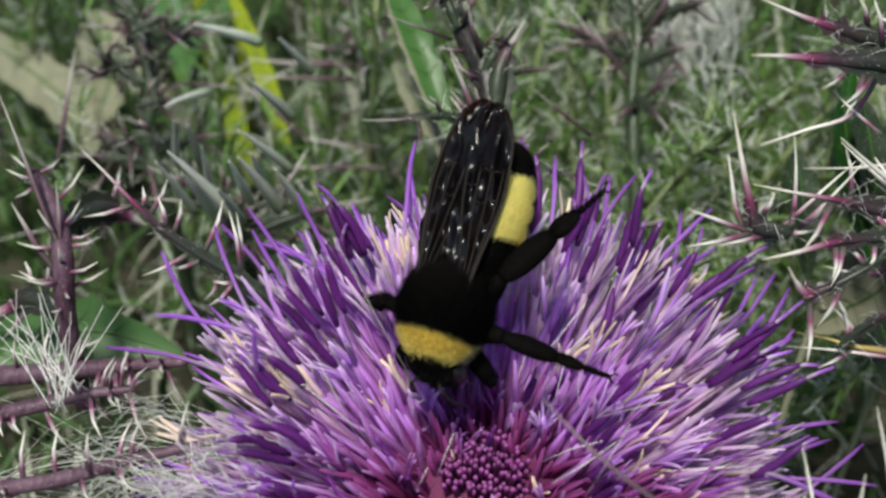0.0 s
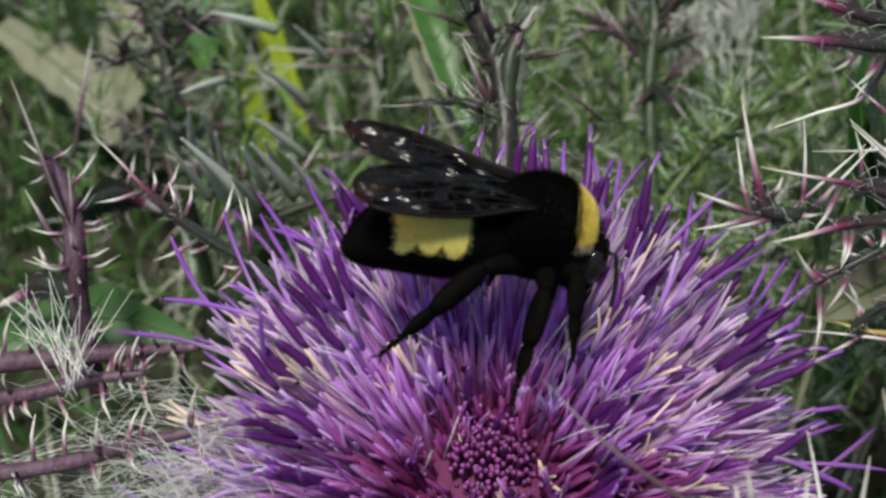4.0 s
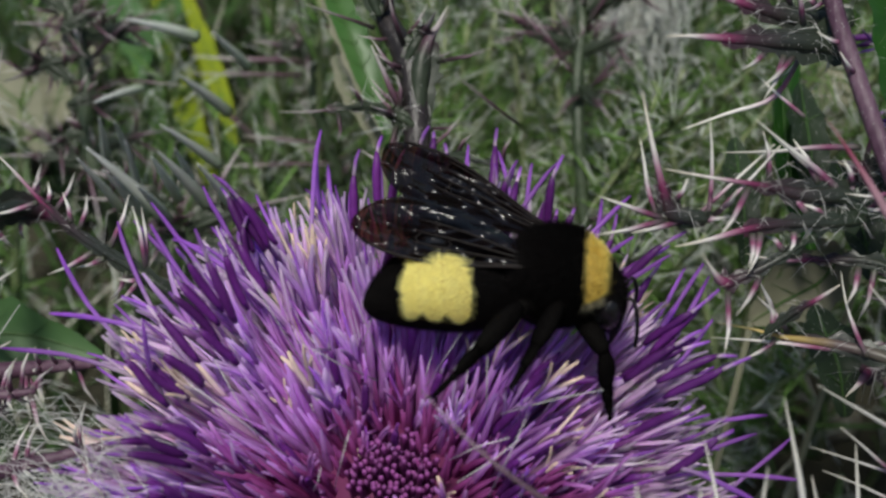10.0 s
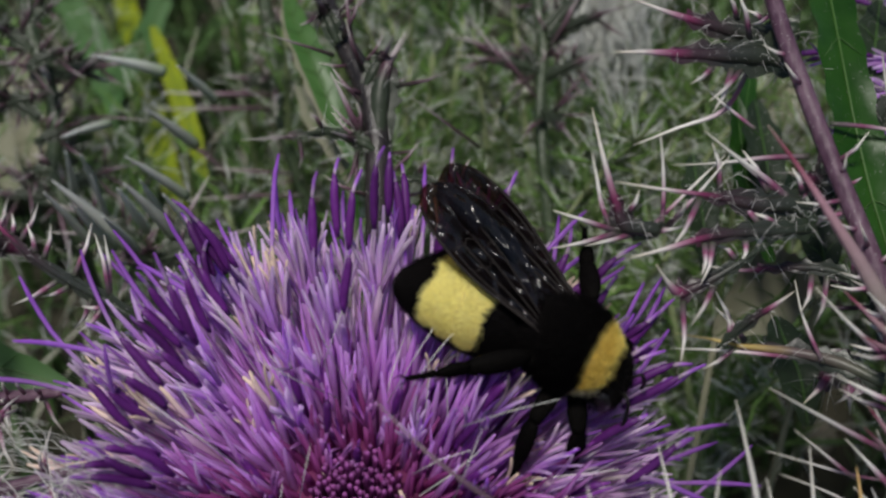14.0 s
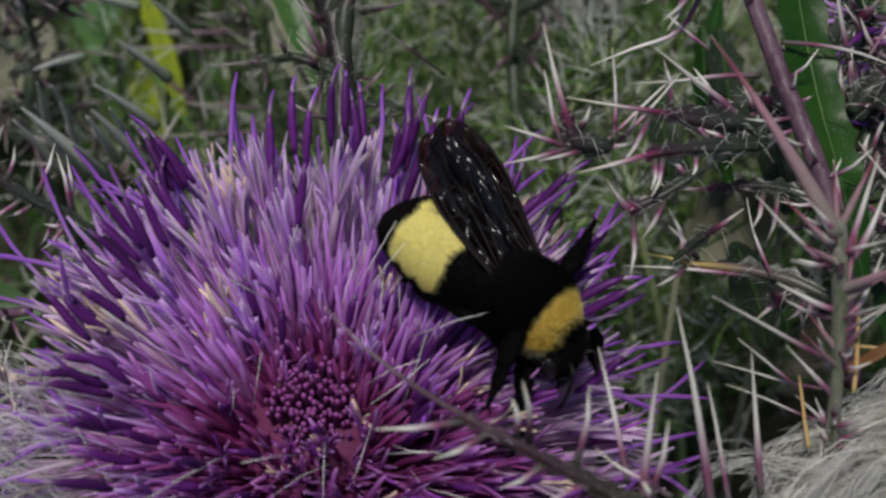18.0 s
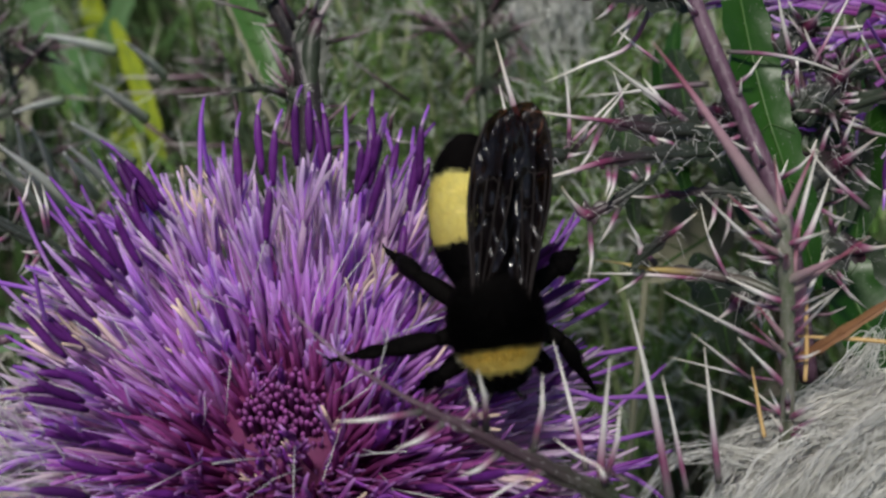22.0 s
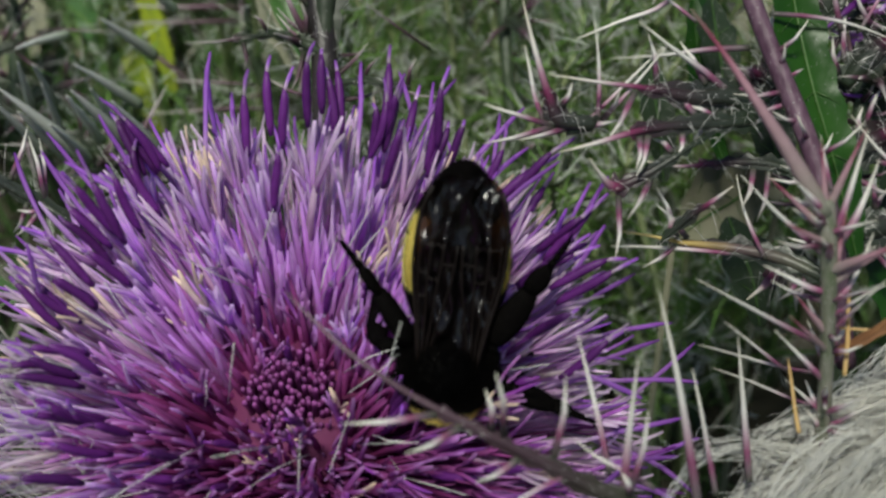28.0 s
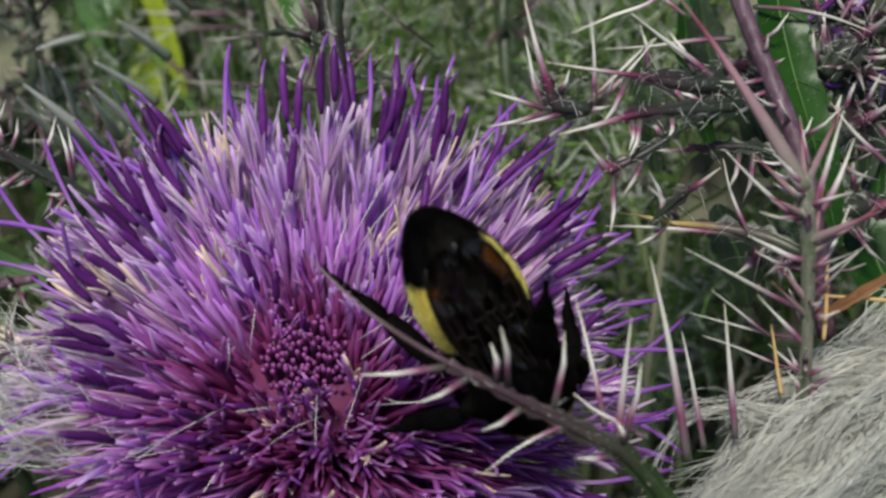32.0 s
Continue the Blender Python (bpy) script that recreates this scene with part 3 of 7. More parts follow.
def stem(plant, pts, radii, green=0, dark=0, grey=0):
    b = Build()
    line = smooth(local(plant, pts), 6)
    b.tube(line, widths(radii, 6), 12)
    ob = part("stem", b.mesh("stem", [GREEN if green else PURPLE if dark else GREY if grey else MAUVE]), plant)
    for i in range(12 if dark else 26):
        k = GROWTH.randrange(1, len(line) - 1)
        way = (line[k + 1] - line[k]).normalized()
        d = (way.orthogonal().normalized() * math.cos(i * 2.4) + way.cross(way.orthogonal()).normalized() * math.sin(i * 2.4)).normalized()
        b = Build()
        far = GROWTH.uniform(1.5, 4.0) + max(radii)
        b.tube([line[k], line[k] + d * far * 0.6 + way * 0.4, line[k] + d * far + way * 1.2], [0.28, 0.16, 0.03], 5)
        part("prickle", b.mesh("prickle", [DULL if green or dark else SPINE]), ob)
    for i in range(34 if grey else 0):
        k = 1 + (i * 7) % (len(line) - 3)
        a = i * 2.4 + GROWTH.uniform(-0.4, 0.4)
        d = Vector((math.cos(a), 0.7 * math.sin(a), GROWTH.uniform(0.7, 1.6))).normalized()
        far, w = GROWTH.uniform(2.5, 8), GROWTH.uniform(0.35, 0.65)
        turn = plant.matrix_basis
        bit = [turn @ ((line[k] + d * far * u) * MM) / MM for u in (0, 0.3, 0.65, 1)]
        spine(plant, bit, [w, w * 0.8, w * 0.4, 0.05], rose=i % 3 == 0)
    if green:
        for i in range(7):
            k = GROWTH.randrange(2, len(line) - 2)
            a = i * 2.4 + GROWTH.uniform(-0.4, 0.4)
            d = Vector((math.cos(a), 0.6 * math.sin(a), GROWTH.uniform(0.1, 0.8))).normalized()
            far, w = GROWTH.uniform(9, 17), GROWTH.uniform(0.9, 1.5)
            turn = plant.matrix_basis
            pts = [turn @ ((line[k] + d * far * u + Vector((0, 0, -2.5 * u * u))) * MM) / MM for u in (0, 0.2, 0.45, 0.7, 1)]
            leaf(plant, pts, [w * 0.6, w, w * 0.8, w * 0.35, 0.05], teeth=4, web=4, dull=1)
    return ob


def leaf(plant, pts, radii, teeth=4, web=12, green=0, yellow=0, dull=0):
    """A stiff thistle leaf: a thick rib drawn out into a long spine, a toothed web on both sides, prickles and cobweb hairs."""
    line, r = smooth(local(plant, pts), 5), widths(radii, 5)
    b = Build()
    b.tube(line, [w * 0.5 for w in r], 8)
    ob = part("leaf", b.mesh("leaf", [GRIB if green else YRIB if yellow else DLEAF if dull else RIB]), plant)
    side = (line[-1] - line[0]).cross(Vector((0, -0.7, 0.7))).normalized()
    body = [i for i in range(len(line)) if i < len(line) * 0.62]
    b = Build()
    for s in (-1, 1):
        start = len(b.v)
        for i in body:
            jag = 0.75 + 0.5 * abs(math.sin(i * 1.3 + s)) + GROWTH.uniform(-0.12, 0.12)
            edge = line[i] + side * (s * r[i] * jag * 0.85) + Vector((0, 0, GROWTH.uniform(-0.4, 0.4)))
            for p in (line[i], line[i].lerp(edge, 0.55) + Vector((0, 0, 0.15)), edge):
                b.a[len(b.v)] = i / (len(line) - 1) * 0.9
                b.v.append(p)
        for k in range(len(body) - 1):
            for c in (0, 1):
                q = start + 3 * k + c
                b.f.append((q, q + 1, q + 4, q + 3))
                b.m.append(0)
    part("web", b.mesh("web", [GRIB if green else DLEAF if dull else RIB]), ob)
    for i in range(teeth):
        k = GROWTH.choice(body[1:])
        s = 1 if i % 2 else -1
        way = (line[k + 1] - line[k]).normalized()
        d = (side * s + way * GROWTH.uniform(0.2, 1.0) + Vector([GROWTH.uniform(-0.5, 0.5) for _ in range(3)])).normalized()
        far = GROWTH.uniform(1.5, 5.5)
        p = line[k] + side * (s * r[k] * 0.8)
        b = Build()
        b.tube([p, p + d * far * 0.6, p + d * far + way * 0.5], [0.3, 0.2, 0.03], 5)
        part("prickle", b.mesh("prickle", [DULL if dull else SPINE]), ob)
    b = Build()
    for i in range(web):
        k = GROWTH.choice(body)
        p = line[k] + Vector([GROWTH.uniform(-1, 1) for _ in range(3)]) * r[k]
        d = Vector([GROWTH.uniform(-1, 1) for _ in range(3)]) * GROWTH.uniform(1.0, 3.2)
        b.tube([p, p + d * 0.5 + Vector((0, 0, 0.3)), p + d], [0.022, 0.022, 0.015], 3)
    part("cobweb", b.mesh("cobweb", [PAPPUS]), ob, kind="stuff")
    return ob


def blade(plant, pts, radii, dry=0, edge=0, mat=None, name="leaf", dark=0):
    """A broad soft leaf with a raised middle rib."""
    line, r = smooth(local(plant, pts), 6), widths(radii, 6)
    side = (line[-1] - line[0]).cross(Vector((0.2, -0.6, 0.7))).normalized()
    b = Build()
    n = 9
    for i, p in enumerate(line):
        for k in range(n):
            u = 2 * k / (n - 1) - 1
            wave = 0.12 * r[i] * math.sin(i * 1.1 + 2 * u) * abs(u)
            b.v.append(p + side * (u * r[i] * (1 + 0.1 * math.sin(i * 1.7) * (abs(u) > 0.9))) + Vector((0, -0.5, 0.5)) * (0.35 * abs(u) ** 1.5 * r[i] + wave))
    for i in range(len(line) - 1):
        for k in range(n - 1):
            a = i * n + k
            b.f.append((a, a + 1, a + n + 1, a + n))
            b.m.append(1 if edge and k == 0 else 0)
    # dark picks the blackened leaf that imitates shade behind the spines
    ob = part(name, b.mesh(name, [BROWN if dry else GAP_SHADE if dark else mat or GLOSSY, DEAD]), plant)
    if mat is not None:
        low = min(line[0], line[-1], key=lambda p: p.z)
        b = Build()
        b.tube([low, Vector((low.x, low.y + 3, low.z * 0.5)), Vector((low.x + 1, low.y + 5, -2))], [0.35, 0.45, 0.6], 6)
        part("stalk", b.mesh("stalk", [mat]), ob)
    b = Build()
    b.tube([p + Vector((0, -0.1, 0.05)) for p in line], [max(0.06, w * 0.05) for w in r], 6)
    part("midrib", b.mesh("midrib", [BROWN if dry else PALE_RIB]), ob)
    for i in range(4, len(line) - 5, 7 if mat is None else 3):
        for s in (-1, 1):
            b = Build()
            ahead = (line[i + 2] - line[i]) * 0.8
            b.tube([line[i] + Vector((0, -0.1, 0.06)), line[i] + ahead * 0.5 + side * (s * r[i] * 0.4) + Vector((0, -0.12, 0.2)) * r[i] * 0.6,
                    line[i] + ahead + side * (s * r[i] * 0.85) + Vector((0, -0.5, 0.5)) * (0.36 * r[i])], [0.06, 0.05, 0.02], 4)
            part("vein", b.mesh("vein", [BROWN if dry else PALE_RIB]), ob)
    return ob


def own_leaves(plant):
    leaf(plant, [(-13.6, 0.9, 105.4), (-18.5, 2.6, 108.8), (-24.3, 7.4, 108.4), (-28.5, 11.4, 108.8), (-32.8, 16.7, 108.8), (-35.9, 20.2, 108.9)], [0.80, 0.80, 0.66, 0.44, 0.24, 0.06], teeth=14)
    leaf(plant, [(31.9, -37.1, 109.2), (27.8, -36.9, 116.7), (24.6, -36.4, 119.1), (20.9, -35.3, 121.2), (17.2, -34.2, 123.2), (13.6, -32.7, 124.8), (10.0, -30.8, 126.9), (6.4, -27.4, 128.7)], [1.05, 0.90, 0.78, 0.64, 0.50, 0.37, 0.24, 0.07], teeth=10, green=1)
    spine(plant, [(26.9, -32.4, 114.3), (26.7, -30.8, 116.0), (26.0, -28.2, 118.8), (25.2, -25.9, 121.3)], [0.45, 0.41, 0.28, 0.05])
    spine(plant, [(27.5, -35.1, 115.0), (27.6, -33.5, 116.8), (28.2, -31.1, 119.4), (28.9, -28.7, 122.0)], [0.68, 0.60, 0.36, 0.05])
    spine(plant, [(33.0, -33.6, 111.2), (32.9, -31.1, 113.9), (32.3, -27.4, 117.9), (31.1, -22.4, 121.5)], [0.74, 0.62, 0.41, 0.05])
    spine(plant, [(34.7, -31.5, 109.7), (34.4, -29.8, 111.6), (34.0, -27.5, 114.1), (33.6, -24.6, 115.4)], [0.46, 0.38, 0.25, 0.05])
    spine(plant, [(37.8, -28.8, 107.2), (37.7, -27.3, 108.9), (37.6, -24.9, 111.4), (37.4, -21.6, 115.0)], [0.57, 0.52, 0.35, 0.05])
    spine(plant, [(17.8, -38.8, 118.2), (19.9, -37.5, 119.6), (21.9, -36.9, 120.4), (24.1, -35.9, 119.6)], [0.05, 0.15, 0.23, 0.27])
    spine(plant, [(29.6, -34.6, 115.5), (27.3, -33.7, 116.5), (25.4, -33.1, 117.2), (24.5, -32.2, 118.1)], [0.40, 0.32, 0.20, 0.05])


own_leaves(thistle())


def side_flower(x, y, z, seed):
    """A second purple flower, seen from its edge."""
    rnd = random.Random(seed)
    plant = thing("thistle", "second purple thistle flower beside the spiny stem", "thistle", "thistles round the flower", place=Matrix.Translation((x * MM, y * MM, z * MM)))
    b = Build()
    b.ball((0, 0, 0), (7, 7, 8), 10, 16)
    b.tube([(0, 0, -4), (4, 6, -40), (6, 10, -z)], [3.0, 2.6, 3.0], 10)
    part("head", b.mesh("head", [GREEN]), plant)
    meshes = [floret(rnd, k).mesh("floret", [TUBE, LOBE, ANTHER, CREAM, STYLE]) for k in ("long", "plain", "dark", "long")]
    for i in range(90):
        q = (i + 0.5) / 90
        m = Matrix.Rotation(i * 2.399963, 4, "Z") @ Matrix.Rotation(math.acos(1 - q * 1.1), 4, "Y") @ Matrix.Translation((0, 0, 4 * MM)) \
            @ Matrix.Diagonal((0.8, 0.8, rnd.uniform(0.6, 0.8), 1))
        part("floret", rnd.choice(meshes), plant, place=m)
    return plant


side_flower(71.9, 23.9, 109.6, 8)


# ---- the bee ----
def fur(b, centre, radii, count, length, rnd, keep, lay=(-0.6, 0, 0), shape=None, thick=0.055):
    """Short hairs over an egg-shaped body; keep gives the hair's colour slot, or None for bare skin."""
    for i in range(count):
        z = 1 - 2 * (i + 0.5) / count
        r, a = math.sqrt(1 - z * z), i * 2.399963
        p = Vector((z, r * math.cos(a), r * math.sin(a)))
        slot = keep(p, rnd)
        if slot is None:
            continue
        q = Vector((p.x * radii[0], p.y * radii[1], p.z * radii[2]))
        nrm = Vector((p.x / radii[0], p.y / radii[1], p.z / radii[2])).normalized()
        if shape:
            q = shape(q)
        q += Vector(centre)
        way = (nrm + Vector(lay) + Vector([rnd.uniform(-0.35, 0.35) for _ in range(3)])).normalized()
        side = way.cross(nrm + Vector((0.01, 0.02, 0.03))).normalized() * thick
        ln = length * rnd.uniform(0.7, 1.2) * (0.7 if slot == 1 else 1)
        k = len(b.v)
        b.v += [q - side - nrm * 0.05, q + side - nrm * 0.05, q + way * ln]
        b.f.append((k, k + 1, k + 2))
        b.m.append(slot)


def wing_width(u, width):
    """The wing's breadth at u of its length: a narrow root, a broad rounded end."""
    grow = min(1, u / 0.62)
    w = width * (0.20 + 0.80 * grow * grow * (3 - 2 * grow))
    return w * math.sqrt(max(0.02, 1 - max(0, (u - 0.70) / 0.30) ** 2))


def bristles(b, p, q, radius, count, length, rnd):
    """Stiff black hairs round a leg joint that runs from p to q."""
    way = (q - p).normalized()
    for i in range(count):
        o = p.lerp(q, rnd.random())
        d = Vector([rnd.gauss(0, 1) for _ in range(3)])
        d = (d - way * d.dot(way)).normalized()
        e = way.cross(d) * 0.035
        d = (d + way * 0.7).normalized()
        k = len(b.v)
        b.v += [o + e, o - e, o + d * (radius + length * rnd.uniform(0.5, 1.1))]
        b.f.append((k, k + 1, k + 2))
        b.m.append(0)


HIPS = {"front": (2.0, 0.80, 0.75, 0.85), "middle": (0.5, 0.95, -0.15, 1.1), "hind": (-1.4, 0.85, -0.85, 1.15)}
WING_ROOT = (-0.6, 1.75, 2.7)


def bee_leg(bee, name, s, rnd):
    x, out, back, size = HIPS[name]
    leg = new(name + "_leg")
    leg.parent = bee
    leg.matrix_basis = Matrix.Translation(Vector((x, 1.9 * s, -2.4)) * MM)
    knee = Vector((back * 2.7, out * 3.3 * s, 1.0)) * size
    ankle = Vector((back * 5.3, out * 5.9 * s, -1.9)) * size
    heel = Vector((back * 6.7, out * 7.4 * s, -3.3)) * size
    toe = Vector((back * 8.0, out * 8.8 * s, -4.6)) * size
    wide = {"front": 0.78, "middle": 0.95, "hind": 1.10}[name]
    b = Build()
    b.tube(smooth([(0, 0, 0), knee * 0.5 + Vector((0, 0, 0.25)), knee], 3), [0.62, 0.76, 0.82, 0.70, 0.52], 10)
    bristles(b, Vector((0, 0, 0)), knee, 0.55, 260, 0.6, rnd)
    part("femur", b.mesh("femur", [LEGBLACK]), leg)
    b = Build()
    b.tube(smooth([knee, knee.lerp(ankle, 0.35) + Vector((0, 0, 0.15)), ankle], 4), [0.52, wide * 0.70, wide * 0.9, wide, wide * 0.92, wide * 0.6], 10, flat=0.72)
    bristles(b, knee.lerp(ankle, 0.1), ankle, wide * 0.6, 380, 0.75, rnd)
    part("tibia", b.mesh("tibia", [LEGBLACK]), leg)
    b = Build()
    b.tube(smooth([ankle, ankle.lerp(heel, 0.5), heel], 3), [wide * 0.5, wide * 0.72, wide * 0.74, wide * 0.62, 0.30], 9, flat=0.55)
    bristles(b, ankle, heel, wide * 0.45, 220, 0.5, rnd)
    part("basitarsus", b.mesh("basitarsus", [LEGBLACK]), leg)
    b = Build()
    for i in range(4):
        p, q = heel.lerp(toe, i / 4), heel.lerp(toe, (i + 0.94) / 4)
        b.tube([p, p.lerp(q, 0.6), q], [0.20, 0.31 - 0.03 * i, 0.28 - 0.03 * i], 7)
    for k in (-1, 1):
        side = Vector((k * 0.35, 0, 0))
        b.tube([toe, toe + (toe - heel).normalized() * 0.35 + side, toe + (toe - heel).normalized() * 0.5 + side + Vector((0, 0, -0.35))], [0.11, 0.08, 0.02], 5)
    part("tarsus", b.mesh("tarsus", [LEGBLACK]), leg)
    return leg


def bee_wing(bee, s):
    wing = new("wing")
    wing.parent = bee
    wing.matrix_basis = Matrix.Translation(Vector((WING_ROOT[0], WING_ROOT[1] * s, WING_ROOT[2])) * MM)
    for pname, length, width, at, lines in (("forewing", 15.5, 4.9, (0, 0, 0), (0.02, 0.10, 0.27, 0.45, 0.64)), ("hindwing", 11.0, 3.6, (-0.7, -0.5 * s, -0.35), (0.03, 0.3, 0.6))):
        b = Build()
        n, rows = 40, 30
        base = Vector(at)

        def spot(u, v, lift=0.0):
            ridge = sum(math.exp(-((v - c) / 0.05) ** 2) for c in lines)
            w = wing_width(u, width)
            z = 0.13 * (0.35 + u) * ridge + 0.05 * math.sin(v * 31 + 3 * u) * u + 0.06 * math.sin(11 * u + 6 * v) + 0.02 * math.sin(37 * u + 17 * v) - 0.55 * u * u - 0.35 * (v - 0.35) ** 2 * w
            return base + Vector((-u * length, (0.38 - v) * w * s, z + lift))
        for i in range(n + 1):
            for j in range(rows + 1):
                b.a[len(b.v)] = i / n
                b.v.append(spot(i / n, j / rows))
        for i in range(n):
            for j in range(rows):
                a = i * (rows + 1) + j
                b.f.append((a, a + 1, a + rows + 2, a + rows + 1))
                b.m.append(0)
        blade_ob = part(pname, b.mesh(pname, [WING]), wing, "smoky brown-black glossy wing membrane")
        for v in lines:
            b = Build()
            b.tube([spot(i / 14 * (0.93 if v < 0.05 else 0.68), v, 0.03) for i in range(15)], [0.14 if v < 0.05 else 0.075] * 15, 5)
            part("vein", b.mesh("vein", [VEIN]), blade_ob)
        for u, v0, v1 in ((0.40, 0.10, 0.27), (0.52, 0.10, 0.27), (0.50, 0.27, 0.45), (0.66, 0.10, 0.45), (0.58, 0.45, 0.64)) if pname == "forewing" else ((0.45, 0.3, 0.6),):
            b = Build()
            b.tube([spot(u + 0.03 * math.sin(3 * k), v0 + (v1 - v0) * k / 4, 0.03) for k in range(5)], [0.06] * 5, 5)
            part("vein", b.mesh("vein", [VEIN]), blade_ob)
    return wing


def bumblebee():
    rnd = random.Random(3)
    bee = thing("bumblebee", "black and yellow bumblebee with smoky dark wings feeding on the flower", "bee")
    body, lift = (3.9, 3.3, 3.8), Vector((0, 0, 0.3))
    b = Build()
    b.ball(lift, body, 24, 26)

    def collar(p, r):
        return 0.52 < p.x + 0.06 * p.z + r < 0.93 and p.z > 0.02
    b.m = [1 if collar(Vector([c / k for c, k in zip(b.v[f[0]] - lift, body)]), 0) else 0 for f in b.f]
    th = part("thorax", b.mesh("thorax", [BLACK, YSKIN]), bee, "black furry thorax with a yellow collar")
    b = Build()

    def coat(p, r):
        if p.x > 0.45 and -0.14 < p.z < 0.03 and abs(p.y) > 0.55:
            return 2 if r.random() < 0.75 else 0
        return 1 if collar(p, r.uniform(-0.04, 0.04)) else 0
    fur(b, lift, body, 40000, 0.75, rnd, coat, lay=(-0.7, 0, 0.1), thick=0.036)
    part("thorax_fur", b.mesh("thorax_fur", [BFUR, YFUR, TUFT]), th, kind="stuff")

    def taper(p):
        f = 1 - 0.14 * max(0, -p.x / 6) ** 2
        return Vector((p.x, p.y * f, p.z * f - 0.07 * p.x * p.x * (p.x < 0)))
    mid, size = (-7.9, 0, -1.2), (6.3, 3.75, 3.55)
    b = Build()
    b.ball(mid, size, 36, 32, shape=taper)
    b.m = [1 if (-0.52 < (b.v[f[0]].x + 7.9) / 6.3 < 0.27 and b.v[f[0]].z > -1.4) else 0 for f in b.f]
    ab = part("abdomen", b.mesh("abdomen", [BLACK, YSKIN]), bee, "pale yellow banded abdomen with a black tail")

    def bands(p, r):
        x = p.x + r.uniform(-0.04, 0.04)
        lobe = abs(math.sin((p.x - 0.29) / 0.283 * math.pi))
        if p.z < 0.02 - 0.20 * lobe + 0.05 * r.uniform(-1, 1):
            return 0
        for c in (0.0, -0.28):
            if abs(p.x - c + 0.10 * p.z) < 0.022 and r.random() < (0.75 if p.z < 0.1 else 0.3):
                return 0 if p.z < 0.05 else None
        if abs(p.y) < 0.07 and -0.40 < p.x < -0.14 and p.z > 0.4 and r.random() < 0.35 * (1 - abs(p.y) / 0.07):
            return 0
        return 1 if -0.56 < x + 0.03 * math.sin(9 * p.y) < 0.29 else 0
    b = Build()
    fur(b, mid, size, 44000, 0.55, rnd, bands, lay=(-1.3, 0, 0), shape=taper, thick=0.036)
    part("abdomen_fur", b.mesh("abdomen_fur", [BFUR, PFUR]), ab, kind="stuff")
    b = Build()
    b.ball((3.3, 0, -1.6), (1.75, 2.35, 2.45), 14, 18)
    head = part("head", b.mesh("head", [BLACK]), bee)
    b = Build()
    fur(b, (3.3, 0, -1.6), (1.75, 2.35, 2.45), 3200, 0.6, rnd, lambda p, r: 0 if abs(p.y) < 0.75 else None, lay=(0.1, 0, 0.2))
    part("head_fur", b.mesh("head_fur", [BFUR]), head, kind="stuff")
    for s in (-1, 1):
        b = Build()
        b.ball((3.9, 1.95 * s, -1.5), (0.85, 0.55, 1.5), 10, 12)
        part("eye", b.mesh("eye", [EYE]), head)
        b = Build()
        b.tube(smooth([(4.9, 0.6 * s, -1.0), (5.6, 1.2 * s, -0.5), (6.0, 1.5 * s, -1.6), (6.2, 1.9 * s, -3.0), (6.2, 2.2 * s, -4.4)], 3), [0.14, 0.14, 0.17, 0.17, 0.15], 7)
        part("antenna", b.mesh("antenna", [BLACK]), head)
    b = Build()
    b.tube([(4.5, 0, -3.2), (4.8, 0, -4.8), (4.5, 0, -6.6)], [0.75, 0.42, 0.1], 8)
    part("tongue", b.mesh("tongue", [BLACK]), head)
    legs = {(name, s): bee_leg(bee, name, s, rnd) for name in HIPS for s in (-1, 1)}
    wings = {s: bee_wing(bee, s) for s in (-1, 1)}
    return bee, wings, legs


bee, bee_wings, bee_legs = bumblebee()
bee.scale = (1.03, 1.03, 1.03)

